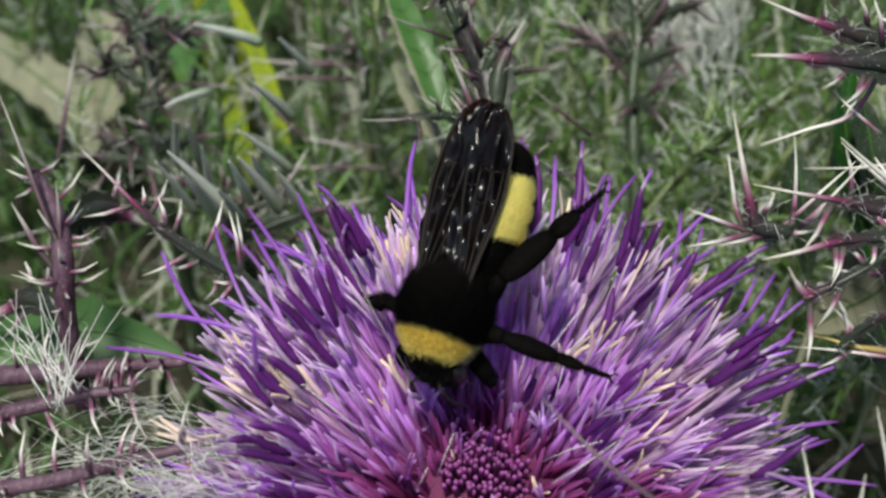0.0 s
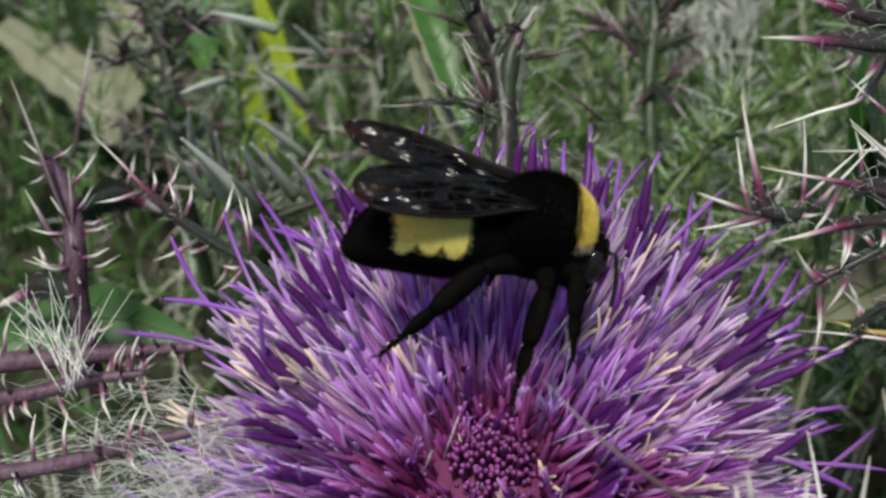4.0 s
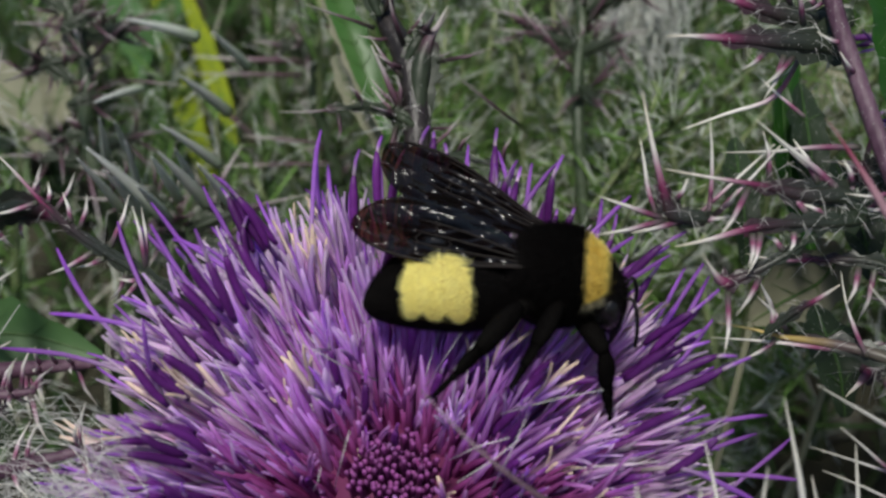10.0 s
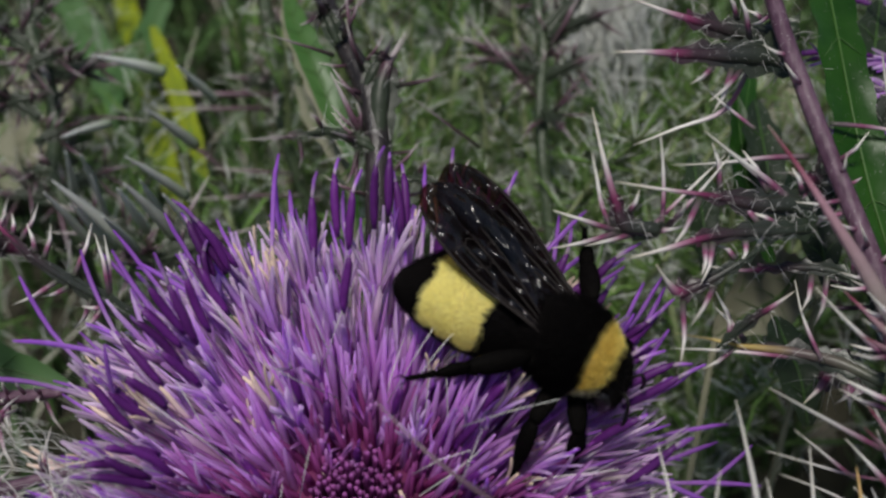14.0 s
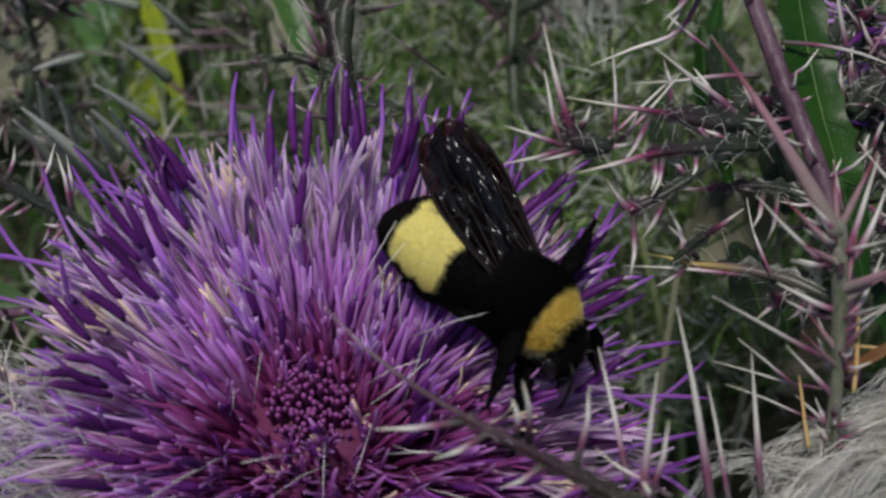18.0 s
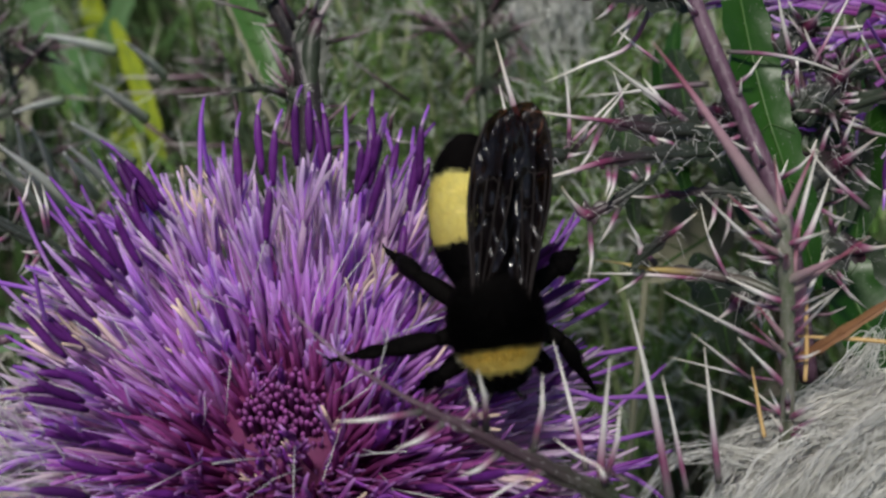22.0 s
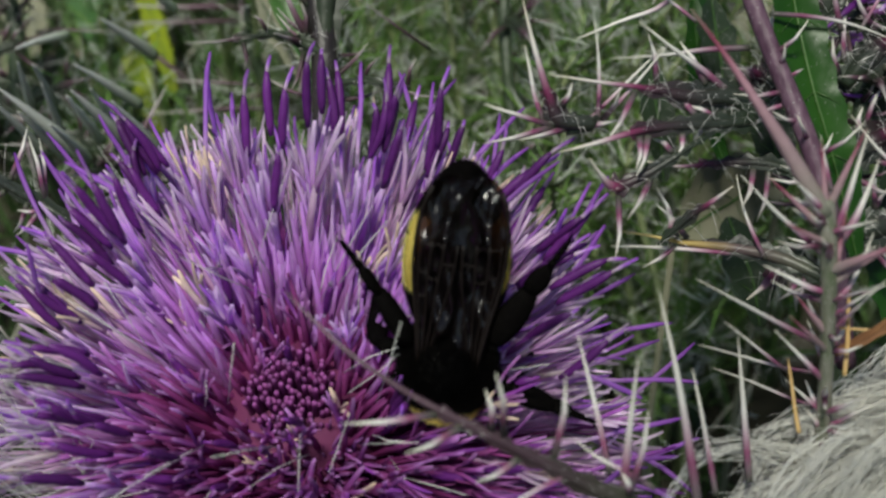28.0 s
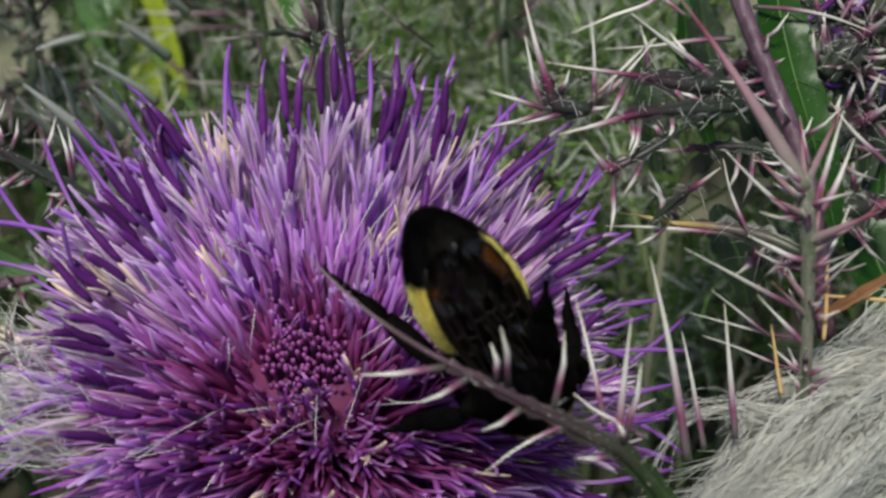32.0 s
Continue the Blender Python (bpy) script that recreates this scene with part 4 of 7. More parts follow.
BEE = [
    (0, pose(0.00024, -0.01244, 0.12041, 5.62, 37.02, -111.26)),
    (0.5, pose(0.00167, -0.01259, 0.11970, 10.03, 36.95, -115.16)),
    (1, pose(0.00210, -0.01164, 0.12103, 11.36, 29.89, -93.50)),
    (1.5, pose(0.00076, -0.01256, 0.12022, 58.22, 19.31, -64.28)),
    (2, pose(0.00576, -0.01340, 0.11907, 35.68, 23.86, -26.43)),
    (2.5, pose(0.00255, -0.01305, 0.11875, 46.40, 6.35, -27.14)),
    (4.5, pose(0.00820, -0.00783, 0.12470, -28.82, 20.40, 6.02)),
    (5, pose(0.00806, -0.00982, 0.12279, 9.07, -5.44, 3.89)),
    (5.5, pose(0.00936, -0.01210, 0.12102, 6.13, 5.76, 4.54)),
    (6, pose(0.01011, -0.01283, 0.12026, -2.43, 14.49, -15.09)),
    (6.5, pose(0.01197, -0.01148, 0.12077, 4.91, 7.66, -21.73)),
    (7, pose(0.01184, -0.00797, 0.12307, -3.31, 0.69, -2.79)),
    (7.5, pose(0.01172, -0.00659, 0.12107, -12.28, -7.60, 15.67)),
    (8, pose(0.01145, -0.00484, 0.11895, 0.19, 2.04, 20.66)),
    (8.5, pose(0.01345, -0.00589, 0.11987, -9.50, 10.61, 16.35)),
    (9, pose(0.01433, -0.00725, 0.12045, 5.82, 19.59, 21.68)),
    (9.5, pose(0.01432, -0.00724, 0.11958, -24.70, 3.82, -1.94)),
    (10, pose(0.01662, -0.00827, 0.11885, -2.04, 2.24, -5.13)),
    (10.5, pose(0.01658, -0.00746, 0.11913, -0.84, 5.41, -0.09)),
    (11, pose(0.01752, -0.00780, 0.11896, 3.29, 20.32, 6.48)),
    (11.5, pose(0.01674, -0.00881, 0.11846, -5.75, 9.82, -15.58)),
    (12, pose(0.01919, -0.00812, 0.11844, -1.26, 10.55, -5.87)),
    (12.5, pose(0.01724, -0.00856, 0.11860, 12.34, 8.17, -8.37)),
    (13, pose(0.02029, -0.00992, 0.11910, -2.57, 4.98, -12.45)),
    (13.5, pose(0.02095, -0.01037, 0.11905, 4.51, 11.60, -15.36)),
    (14, pose(0.02067, -0.01233, 0.11659, 11.75, 16.02, -28.53)),
    (14.5, pose(0.02040, -0.01292, 0.11620, -1.76, 19.35, -32.87)),
    (15, pose(0.01821, -0.01414, 0.11591, 1.67, 16.74, -44.63)),
    (15.5, pose(0.01716, -0.01411, 0.11533, -2.21, 24.94, -42.82)),
    (17.5, pose(0.02426, -0.01509, 0.11526, 8.17, 15.15, -25.63)),
    (18, pose(0.02116, -0.01620, 0.11494, 3.17, 15.34, -43.76)),
    (18.5, pose(0.02326, -0.01484, 0.11584, -0.92, 9.85, -28.67)),
    (19, pose(0.02569, -0.01578, 0.11428, -0.10, 9.11, -24.17)),
    (19.5, pose(0.02601, -0.01547, 0.11538, 6.00, 22.11, -29.32)),
    (20, pose(0.02612, -0.01555, 0.11611, 10.06, 24.53, -39.15)),
    (20.5, pose(0.02597, -0.01614, 0.11556, 7.12, 28.40, -31.38)),
    (21, pose(0.02543, -0.01639, 0.11485, 13.16, 37.57, -38.50)),
    (21.5, pose(0.02420, -0.01784, 0.11652, 13.08, 32.07, -51.42)),
    (22, pose(0.02145, -0.01969, 0.11722, -1.80, 47.49, -84.85)),
    (22.5, pose(0.01968, -0.02101, 0.11734, -12.03, 44.41, -95.33)),
    (23, pose(0.01935, -0.02116, 0.11643, -26.34, 35.62, -123.38)),
    (23.5, pose(0.01718, -0.01957, 0.11672, -10.25, 37.71, -113.74)),
    (24, pose(0.01888, -0.02003, 0.11635, -43.39, 26.51, -120.16)),
    (24.5, pose(0.01634, -0.01879, 0.11622, -27.57, 38.88, -127.88)),
    (25, pose(0.01942, -0.01844, 0.11271, -12.08, 40.66, -83.59)),
    (25.5, pose(0.02009, -0.01746, 0.11216, -17.57, 38.74, -97.99)),
    (26, pose(0.02004, -0.01675, 0.11160, -14.26, 40.39, -92.86)),
    (26.5, pose(0.01741, -0.01682, 0.11022, -16.49, 28.39, -106.51)),
    (28.5, pose(0.01631, -0.02015, 0.11111, -5.09, 81.07, -97.30)),
    (29, pose(0.01687, -0.01763, 0.10802, 7.67, 84.76, -74.87)),
    (29.5, pose(0.02169, -0.01988, 0.10933, 16.80, 30.62, -56.04)),
    (30, pose(0.02149, -0.02247, 0.11407, -1.65, 31.31, -63.78)),
    (30.5, pose(0.02027, -0.02620, 0.11436, 36.00, 80.30, -27.97)),
    (31, pose(0.01823, -0.02735, 0.11486, -24.88, 84.30, -96.16)),
    (31.5, pose(0.02017, -0.02712, 0.11553, 79.52, 65.39, -4.34)),
    (32, pose(0.02106, -0.02849, 0.11555, 67.23, 67.26, -5.26)),
]
# seconds, and the turn of the wing about x, y and z
LEFT_WING = [
    (0, -13.9, 1.1, 6.0), (0.5, -16.0, 1.1, 3.0), (1, -9.7, 1.1, 15.0), (1.5, -35.6, 1.1, 9.0), (2, -4.9, 1.1, -36.0),
    (2.5, -17.6, 1.1, -30.0), (4.5, 8.1, 8.0, -3.0), (5, 7.9, 1.1, -9.0), (5.5, 8.3, 15.1, 6.0), (6, 7.8, 1.1, -12.0),
    (6.5, 7.7, 1.1, -15.0), (7, 7.7, 5.7, -15.0), (7.5, 7.8, 1.1, 12.0), (8, 6.9, 1.1, -30.0), (8.5, 8.1, 10.4, 6.0),
    (9, 8.2, 12.7, -0.0), (9.5, 7.7, 1.1, -15.0), (10, 6.9, 5.7, -30.0), (10.5, 6.5, 1.1, -36.0), (11, 2.9, 15.1, -69.0),
    (11.5, 5.4, 10.4, -48.0), (12, 8.0, 5.7, -3.0), (12.5, 7.3, 1.1, -24.0), (13, 7.9, 1.1, -9.0), (13.5, 7.6, 12.7, -21.0),
    (14, 7.5, 1.1, -21.0), (14.5, 7.5, 1.1, -21.0), (15, 7.6, 5.7, -18.0), (15.5, 7.6, 1.1, -18.0), (17.5, 7.7, 1.1, -15.0),
    (18, 7.6, 1.1, -18.0), (18.5, 7.7, 1.1, -15.0), (19, 7.8, 1.1, -12.0), (19.5, 8.0, 1.1, -6.0), (20, 7.9, 1.1, -9.0),
    (20.5, 5.0, 1.1, -51.0), (21, 5.7, 1.1, -45.0), (21.5, 6.9, 1.1, -30.0), (22, 5.9, 1.1, -9.0), (22.5, 8.0, 1.1, -6.0),
    (23, 6.0, 1.1, -42.0), (23.5, -0.0, 1.1, -15.0), (24, 7.8, 1.1, -12.0), (24.5, 7.9, 1.1, -9.0), (25, 8.2, 12.7, 3.0),
    (25.5, 7.9, 3.4, -9.0), (26, 7.9, 10.4, -12.0), (26.5, 8.0, 1.1, -6.0), (28.5, -14.0, 1.1, -0.0), (29, -14.0, 1.1, 3.0),
    (29.5, -2.0, 1.1, 6.0), (30, 8.0, 1.1, -0.0), (30.5, -2.0, 1.1, -3.0), (31, -6.0, 1.1, 3.0), (31.5, -14.0, 1.1, -3.0),
    (32, -14.0, 1.1, -0.0),
]
RIGHT_WING = [
    (0, -8.0, 1.1, -3.0), (0.5, -7.5, 1.1, 21.0), (1, -4.2, 1.1, 45.0), (1.5, -7.6, 8.0, 18.0), (2, -6.5, 12.7, 36.0),
    (2.5, -7.9, 8.0, 12.0), (4.5, 35.2, 1.1, 15.0), (5, 20.0, 1.1, -3.0), (5.5, 16.6, 15.1, 6.0), (6, 25.8, 1.1, 9.0),
    (6.5, 23.5, 1.1, -12.0), (7, 14.2, 19.9, 39.0), (7.5, 30.8, 1.1, 18.0), (8, 20.9, 17.5, 0.0), (8.5, 35.2, 3.4, -12.0),
    (9, 24.7, 3.4, -18.0), (9.5, 36.6, 10.4, 12.0), (10, 33.3, 1.1, -12.0), (10.5, 8.4, 22.3, 60.0), (11, 13.5, 22.3, 33.0),
    (11.5, 8.5, 5.7, 54.0), (12, 28.0, 1.1, 0.0), (12.5, 17.1, 10.4, -18.0), (13, 30.2, 8.0, 0.0), (13.5, 23.9, 4.7, -5.9),
    (14, 15.3, 10.4, -18.0), (14.5, 29.0, 3.4, -15.0), (15, 19.4, 12.7, -15.0), (15.5, 27.1, 1.1, -15.0), (17.5, 21.3, 1.1, -15.0),
    (18, 16.8, 3.4, -21.0), (18.5, 27.4, 3.4, -12.0), (19, 27.6, 3.4, -9.0), (19.5, 21.7, 1.1, -9.0), (20, 15.7, 1.1, -12.0),
    (20.5, 17.9, 4.7, -5.9), (21, 5.8, 17.5, 69.0), (21.5, 11.9, 1.1, 6.0), (22, 13.5, 1.1, -15.0), (22.5, 13.8, 1.1, -9.0),
    (23, 12.9, 1.1, 24.0), (23.5, 5.8, 1.1, -15.0), (24, 27.1, 1.1, -15.0), (24.5, 14.0, 1.1, 0.0), (25, 14.3, 12.7, -3.0),
    (25.5, 13.6, 10.4, -15.0), (26, 13.4, 10.4, -18.0), (26.5, 11.9, 1.1, -9.0), (28.5, 14.0, 1.1, -3.0), (29, 14.0, 1.1, 0.0),
    (29.5, 4.0, 1.1, 3.0), (30, 16.0, 1.1, -3.0), (30.5, 13.1, 8.0, 24.0), (31, 14.0, 1.1, 0.0), (31.5, 13.8, 1.1, -9.0),
    (32, 13.9, 1.1, -6.0),
]
# the turns of each leg at the hip, in the same way
LEGS = {
    ("front", -1): [
        (0, 32.7, 21.9, 12.5), (0.5, 29.1, 24.4, 0.6), (1, 32.0, 14.4, 2.2), (1.5, 24.8, 25.8, -1.3), (2, 31.8, 28.2, 0.8),
        (2.5, 24.4, 14.8, 0.2), (4.5, -34.1, -16.3, -43.7), (5, -61.6, -42.1, -10.8), (5.5, -3.7, 13.2, -12.9),
        (6, 32.8, 25.3, 11.0), (6.5, 20.5, 16.0, 2.8), (7, 20.7, 25.3, 0.1), (7.5, 61.1, 15.5, 34.3), (8, 38.6, -5.1, 38.0),
        (8.5, 26.4, 27.9, 3.9), (9, 19.6, 17.2, 1.6), (9.5, 26.1, 23.7, 2.1), (10, 27.7, 20.2, 5.8), (10.5, 63.6, 20.7, 32.8),
        (11, 29.2, 17.1, 2.9), (11.5, 25.8, 24.4, -0.1), (12, 26.5, 23.5, 9.1), (12.5, 23.6, 23.8, -1.8), (13, 25.3, 17.4, 9.0),
        (13.5, 24.8, 26.5, 1.8), (14, 31.5, 20.0, 3.1), (14.5, 27.0, 26.6, 8.8), (15, 26.6, 15.9, 5.0), (15.5, 21.9, 25.2, 7.4),
        (17.5, 25.9, 23.2, -2.7), (18, 25.9, 16.6, 5.0), (18.5, 23.7, 25.6, -3.8), (19, 19.8, 24.6, 1.3), (19.5, 27.0, 26.5, 3.6),
        (20, 30.3, 21.6, 10.9), (20.5, 27.7, 16.7, 2.2), (21, 30.9, 19.3, 0.8), (21.5, 25.1, 20.3, 4.7), (22, 24.5, 18.5, 1.6),
        (22.5, 24.7, 27.5, 9.6), (23, 27.0, 15.9, 7.1), (23.5, 28.7, 26.2, 2.3), (24, 19.0, 23.6, -4.5), (24.5, 29.9, 25.7, 3.6),
        (25, 31.8, 16.8, 11.7), (25.5, 25.3, 25.5, 6.7), (26, 33.6, 27.9, -0.2), (26.5, 18.3, 22.6, -6.0), (28.5, 28.0, 22.1, 6.5),
        (29, 24.5, 18.7, 9.2), (29.5, 28.5, 14.7, -1.3), (30, 27.4, 18.7, 2.6), (30.5, 29.6, 19.5, 10.7), (31, 29.0, 22.3, 0.0),
        (31.5, 24.4, 25.5, 9.7), (32, 19.1, 16.9, 4.2),
    ],
    ("front", 1): [
        (0, -56.3, 26.6, -24.6), (0.5, -20.4, 16.2, 3.3), (1, -59.8, 21.7, -29.8), (1.5, -21.4, 24.6, -3.9), (2, -4.5, 38.4, 34.4),
        (2.5, -32.9, 47.9, 9.2), (4.5, -26.3, 19.9, 1.3), (5, -28.0, 19.2, 2.0), (5.5, -19.4, 28.6, 3.4), (6, -31.2, 15.7, -4.5),
        (6.5, -20.4, 27.4, 0.6), (7, -18.7, 17.1, -4.6), (7.5, -27.9, 18.3, -6.7), (8, -31.2, 19.7, -11.9), (8.5, -25.4, 28.1, -4.0),
        (9, -23.8, 23.5, 3.5), (9.5, -22.2, 26.5, -4.3), (10, -19.4, 17.6, -2.2), (10.5, -21.9, 19.6, 3.5), (11, -20.1, 17.3, -5.0),
        (11.5, -32.9, 26.3, -8.2), (12, -27.0, 18.5, -9.0), (12.5, -26.0, 18.1, -2.5), (13, -30.1, 21.7, 1.4), (13.5, -28.0, 28.0, -10.4),
        (14, -24.9, 23.2, 3.5), (14.5, -19.2, 22.2, 2.8), (15, -18.5, 25.3, 5.8), (15.5, -19.0, 21.8, 1.5), (17.5, -30.3, 20.6, 0.1),
        (18, -24.3, 18.8, -8.0), (18.5, -29.2, 16.3, -8.3), (19, -26.9, 15.3, 1.0), (19.5, -27.1, 22.7, -1.9), (20, -30.6, 15.6, -9.9),
        (20.5, -18.2, 16.5, -1.6), (21, -20.0, 23.2, -7.9), (21.5, -19.7, 20.4, -5.7), (22, -28.2, 23.0, -10.7),
        (22.5, -23.5, 23.4, -6.3), (23, -26.4, 17.5, -10.3), (23.5, -24.3, 21.1, 2.0), (24, -30.0, 20.7, -2.5),
        (24.5, -31.9, 19.3, -3.0), (25, -29.3, 19.7, -3.5), (25.5, -27.3, 27.0, 1.1), (26, -20.5, 21.0, -5.7), (26.5, -23.5, 20.9, -2.4),
        (28.5, -23.6, 28.1, 1.8), (29, -31.9, 27.1, -3.1), (29.5, -28.6, 24.8, -4.7), (30, -24.7, 22.9, -7.8), (30.5, 34.2, -21.6, 20.8),
        (31, -27.6, 20.8, -10.2), (31.5, -22.1, 19.5, -2.3), (32, -18.9, 27.2, -3.9),
    ],
    ("middle", -1): [
        (0, 8.6, -3.8, 3.8), (0.5, 1.4, 4.9, -9.0), (1, -42.1, 1.1, 29.9), (1.5, 22.6, -1.9, -6.6), (2, 28.2, -5.2, -6.9),
        (2.5, 26.9, -2.5, -8.1), (4.5, 1.0, 1.9, -3.7), (5, -43.6, 6.1, -5.8), (5.5, -63.0, 6.8, -14.5), (6, -56.6, 6.8, -1.1),
        (6.5, -66.2, 8.0, 1.1), (7, -24.0, 6.6, -11.6), (7.5, 24.8, 0.9, -7.9), (8, 26.3, -6.3, -2.3), (8.5, -42.4, 7.8, -19.9),
        (9, -36.2, 9.8, -29.0), (9.5, -14.4, 3.3, -3.5), (10, -43.3, 7.1, -14.3), (10.5, -30.5, 8.0, -17.7), (11, -44.8, 9.7, -39.1),
        (11.5, -48.3, 6.4, -6.1), (12, -37.5, 9.5, -28.0), (12.5, -69.2, 6.7, -14.2), (13, -51.1, 7.2, -19.0), (13.5, 18.0, -2.5, 5.1),
        (14, 21.4, -9.0, 3.7), (14.5, 30.3, -2.8, 4.1), (15, 63.6, 20.9, -20.8), (15.5, 29.7, 0.6, 3.0), (17.5, -34.2, 12.6, -41.1),
        (18, -61.8, 8.6, 26.8), (18.5, -41.0, 5.1, 0.3), (19, -12.1, 19.1, -42.3), (19.5, -70.3, 6.9, -12.1), (20, -36.1, 3.7, 4.7),
        (20.5, -43.6, 6.0, -5.0), (21, 19.2, 1.9, -2.3), (21.5, 35.0, -10.3, 3.8), (22, -28.6, 0.7, 11.4), (22.5, 11.1, -15.3, 19.3),
        (23, 27.3, -12.7, 8.7), (23.5, 28.3, 0.8, -6.0), (24, 58.1, -9.7, -2.1), (24.5, 35.0, -16.7, 9.8), (25, 15.8, -16.3, 18.0),
        (25.5, 28.2, -5.5, 0.8), (26, 36.1, 3.8, -9.7), (26.5, 34.4, -6.7, 0.5), (28.5, 21.0, -2.0, 3.8), (29, -8.4, -24.4, 49.7),
        (29.5, 6.1, -0.1, -1.2), (30, 23.2, -8.7, -4.3), (30.5, 21.0, -0.1, 5.2), (31, 11.1, -47.5, 59.0), (31.5, -21.7, -8.4, 32.7),
        (32, -11.2, -7.0, 19.3),
    ],
    ("middle", 1): [
        (0, 20.6, -0.6, -9.9), (0.5, -33.0, -1.7, 4.0), (1, -31.7, -20.5, -14.8), (1.5, -23.4, -6.3, 4.1), (2, -29.1, -8.8, 3.7),
        (2.5, -25.8, -3.5, -4.6), (4.5, -24.3, -1.3, 8.1), (5, -30.7, -2.4, 1.5), (5.5, -22.2, 2.1, 1.2), (6, -23.0, -2.8, 5.4),
        (6.5, -18.4, -5.4, 4.2), (7, -21.9, -4.6, 5.5), (7.5, -21.3, -3.0, 2.2), (8, -17.7, -1.0, 2.9), (8.5, -25.6, 1.2, 6.6),
        (9, -26.8, -5.2, 3.9), (9.5, -27.1, -8.6, -1.5), (10, -21.3, -2.8, 2.3), (10.5, -22.3, -2.4, 7.7), (11, -19.6, 3.6, 3.8),
        (11.5, -19.7, 0.6, 7.3), (12, -26.3, -5.2, -5.4), (12.5, -29.9, 3.8, 1.3), (13, -29.5, -8.2, 1.8), (13.5, -21.8, 1.8, 2.2),
        (14, 25.5, 8.0, 16.7), (14.5, 45.0, 7.2, 16.1), (15, 46.9, 7.2, 16.6), (15.5, 36.4, 6.6, 11.3), (17.5, 23.9, 5.6, 8.3),
        (18, 25.0, 5.9, 9.1), (18.5, -26.3, 0.0, -2.9), (19, -26.5, -8.1, 4.0), (19.5, -23.5, -3.7, -2.5), (20, -19.2, -4.4, 6.9),
        (20.5, -27.2, -0.8, 4.8), (21, -28.8, -7.2, 5.3), (21.5, -29.8, -3.0, -4.2), (22, -1.3, -23.8, -38.7), (22.5, -0.8, -13.0, -22.2),
        (23, -19.5, -16.6, -16.5), (23.5, -44.9, -12.2, -2.7), (24, -1.7, -7.0, -11.6), (24.5, 5.1, -0.1, -1.7),
        (25, -2.4, -12.9, -21.0), (25.5, 24.3, -0.2, -11.3), (26, 46.2, 2.7, -29.9), (26.5, 39.7, 4.5, -2.7), (28.5, 23.9, -11.3, -43.6),
        (29, 27.6, -9.8, -45.5), (29.5, -26.7, -30.6, -27.7), (30, -11.0, -15.3, -19.3), (30.5, -17.5, 1.7, -2.8),
        (31, 14.0, -25.7, -59.1), (31.5, 0.6, -47.4, -72.0), (32, 6.4, -40.9, -71.3),
    ],
    ("hind", -1): [
        (0, 9.4, 12.4, -25.7), (0.5, 2.2, 8.2, -18.3), (1, 5.8, 1.8, -20.9), (1.5, 9.4, 9.0, -24.5), (2, 2.1, 9.9, -21.7),
        (2.5, 11.1, 4.5, -17.4), (4.5, 8.1, 2.6, -14.7), (5, -35.8, 28.7, -24.7), (5.5, -34.2, 28.0, -24.2), (6, -29.7, 24.7, -10.6),
        (6.5, -30.4, 24.8, -7.6), (7, 1.0, 6.9, -13.6), (7.5, -11.9, 14.0, -10.3), (8, -24.3, 21.4, -9.3), (8.5, -14.8, 15.2, -8.1),
        (9, -15.2, 17.0, -13.1), (9.5, -14.5, 8.4, 10.0), (10, -28.2, 21.8, 3.9), (10.5, -25.4, 20.8, -2.0), (11, -20.1, 18.0, -5.7),
        (11.5, -33.6, 24.6, 16.3), (12, -12.4, 9.5, 2.8), (12.5, -40.0, 30.2, 0.8), (13, -27.5, 22.2, -1.7), (13.5, -28.3, 23.2, -5.1),
        (14, -45.0, 32.8, -11.8), (14.5, -8.7, 13.6, -14.7), (15, 30.4, -6.6, -24.0), (15.5, 23.5, 4.6, -31.9),
        (17.5, 8.1, 14.0, -23.3), (18, 23.8, 9.5, -38.7), (18.5, 11.1, 10.6, -22.8), (19, -1.0, 7.3, -15.2), (19.5, -6.4, 10.1, -9.8),
        (20, -11.6, 7.2, 6.5), (20.5, -5.0, 7.7, -6.7), (21, -29.4, 24.7, -11.4), (21.5, 21.8, -11.5, -10.9), (22, 26.0, -19.2, -7.4),
        (22.5, 31.5, -17.8, -13.9), (23, 25.4, -20.2, -5.8), (23.5, 18.3, -13.7, -5.0), (24, 31.5, 0.9, -33.0),
        (24.5, 26.1, -16.4, -10.2), (25, 31.9, -3.9, -28.0), (25.5, 21.9, -3.9, -19.6), (26, 31.8, -5.7, -25.9),
        (26.5, 15.6, -3.0, -14.8), (28.5, -57.4, 34.9, -38.9), (29, -55.9, 33.5, -47.2), (29.5, 8.0, 5.2, -22.8),
        (30, 27.2, -4.6, -23.5), (30.5, 3.4, 13.8, -22.1), (31, -48.4, 32.4, -42.0), (31.5, 4.6, 6.8, -24.8), (32, 1.7, 10.5, -15.8),
       
    ],
    ("hind", 1): [
        (0, 25.3, 23.6, 19.0), (0.5, 13.3, 16.5, 15.4), (1, -11.7, 8.8, 28.7), (1.5, -42.7, -15.7, 25.0), (2, -7.8, 7.9, 26.1),
        (2.5, -3.4, 5.9, 27.4), (4.5, -1.2, 5.0, 17.0), (5, 0.4, 11.0, 23.9), (5.5, -4.4, -0.3, 22.7), (6, -3.1, 3.1, 16.3),
        (6.5, 0.6, 9.2, 19.5), (7, -6.4, 3.5, 18.3), (7.5, -2.2, 10.0, 26.5), (8, -2.4, 10.6, 16.8), (8.5, -0.7, 12.7, 27.2),
        (9, -0.3, 11.2, 20.8), (9.5, -7.8, 10.2, 21.7), (10, -13.2, 6.7, 20.8), (10.5, -13.9, 3.8, 17.9), (11, -11.5, 8.2, 22.3),
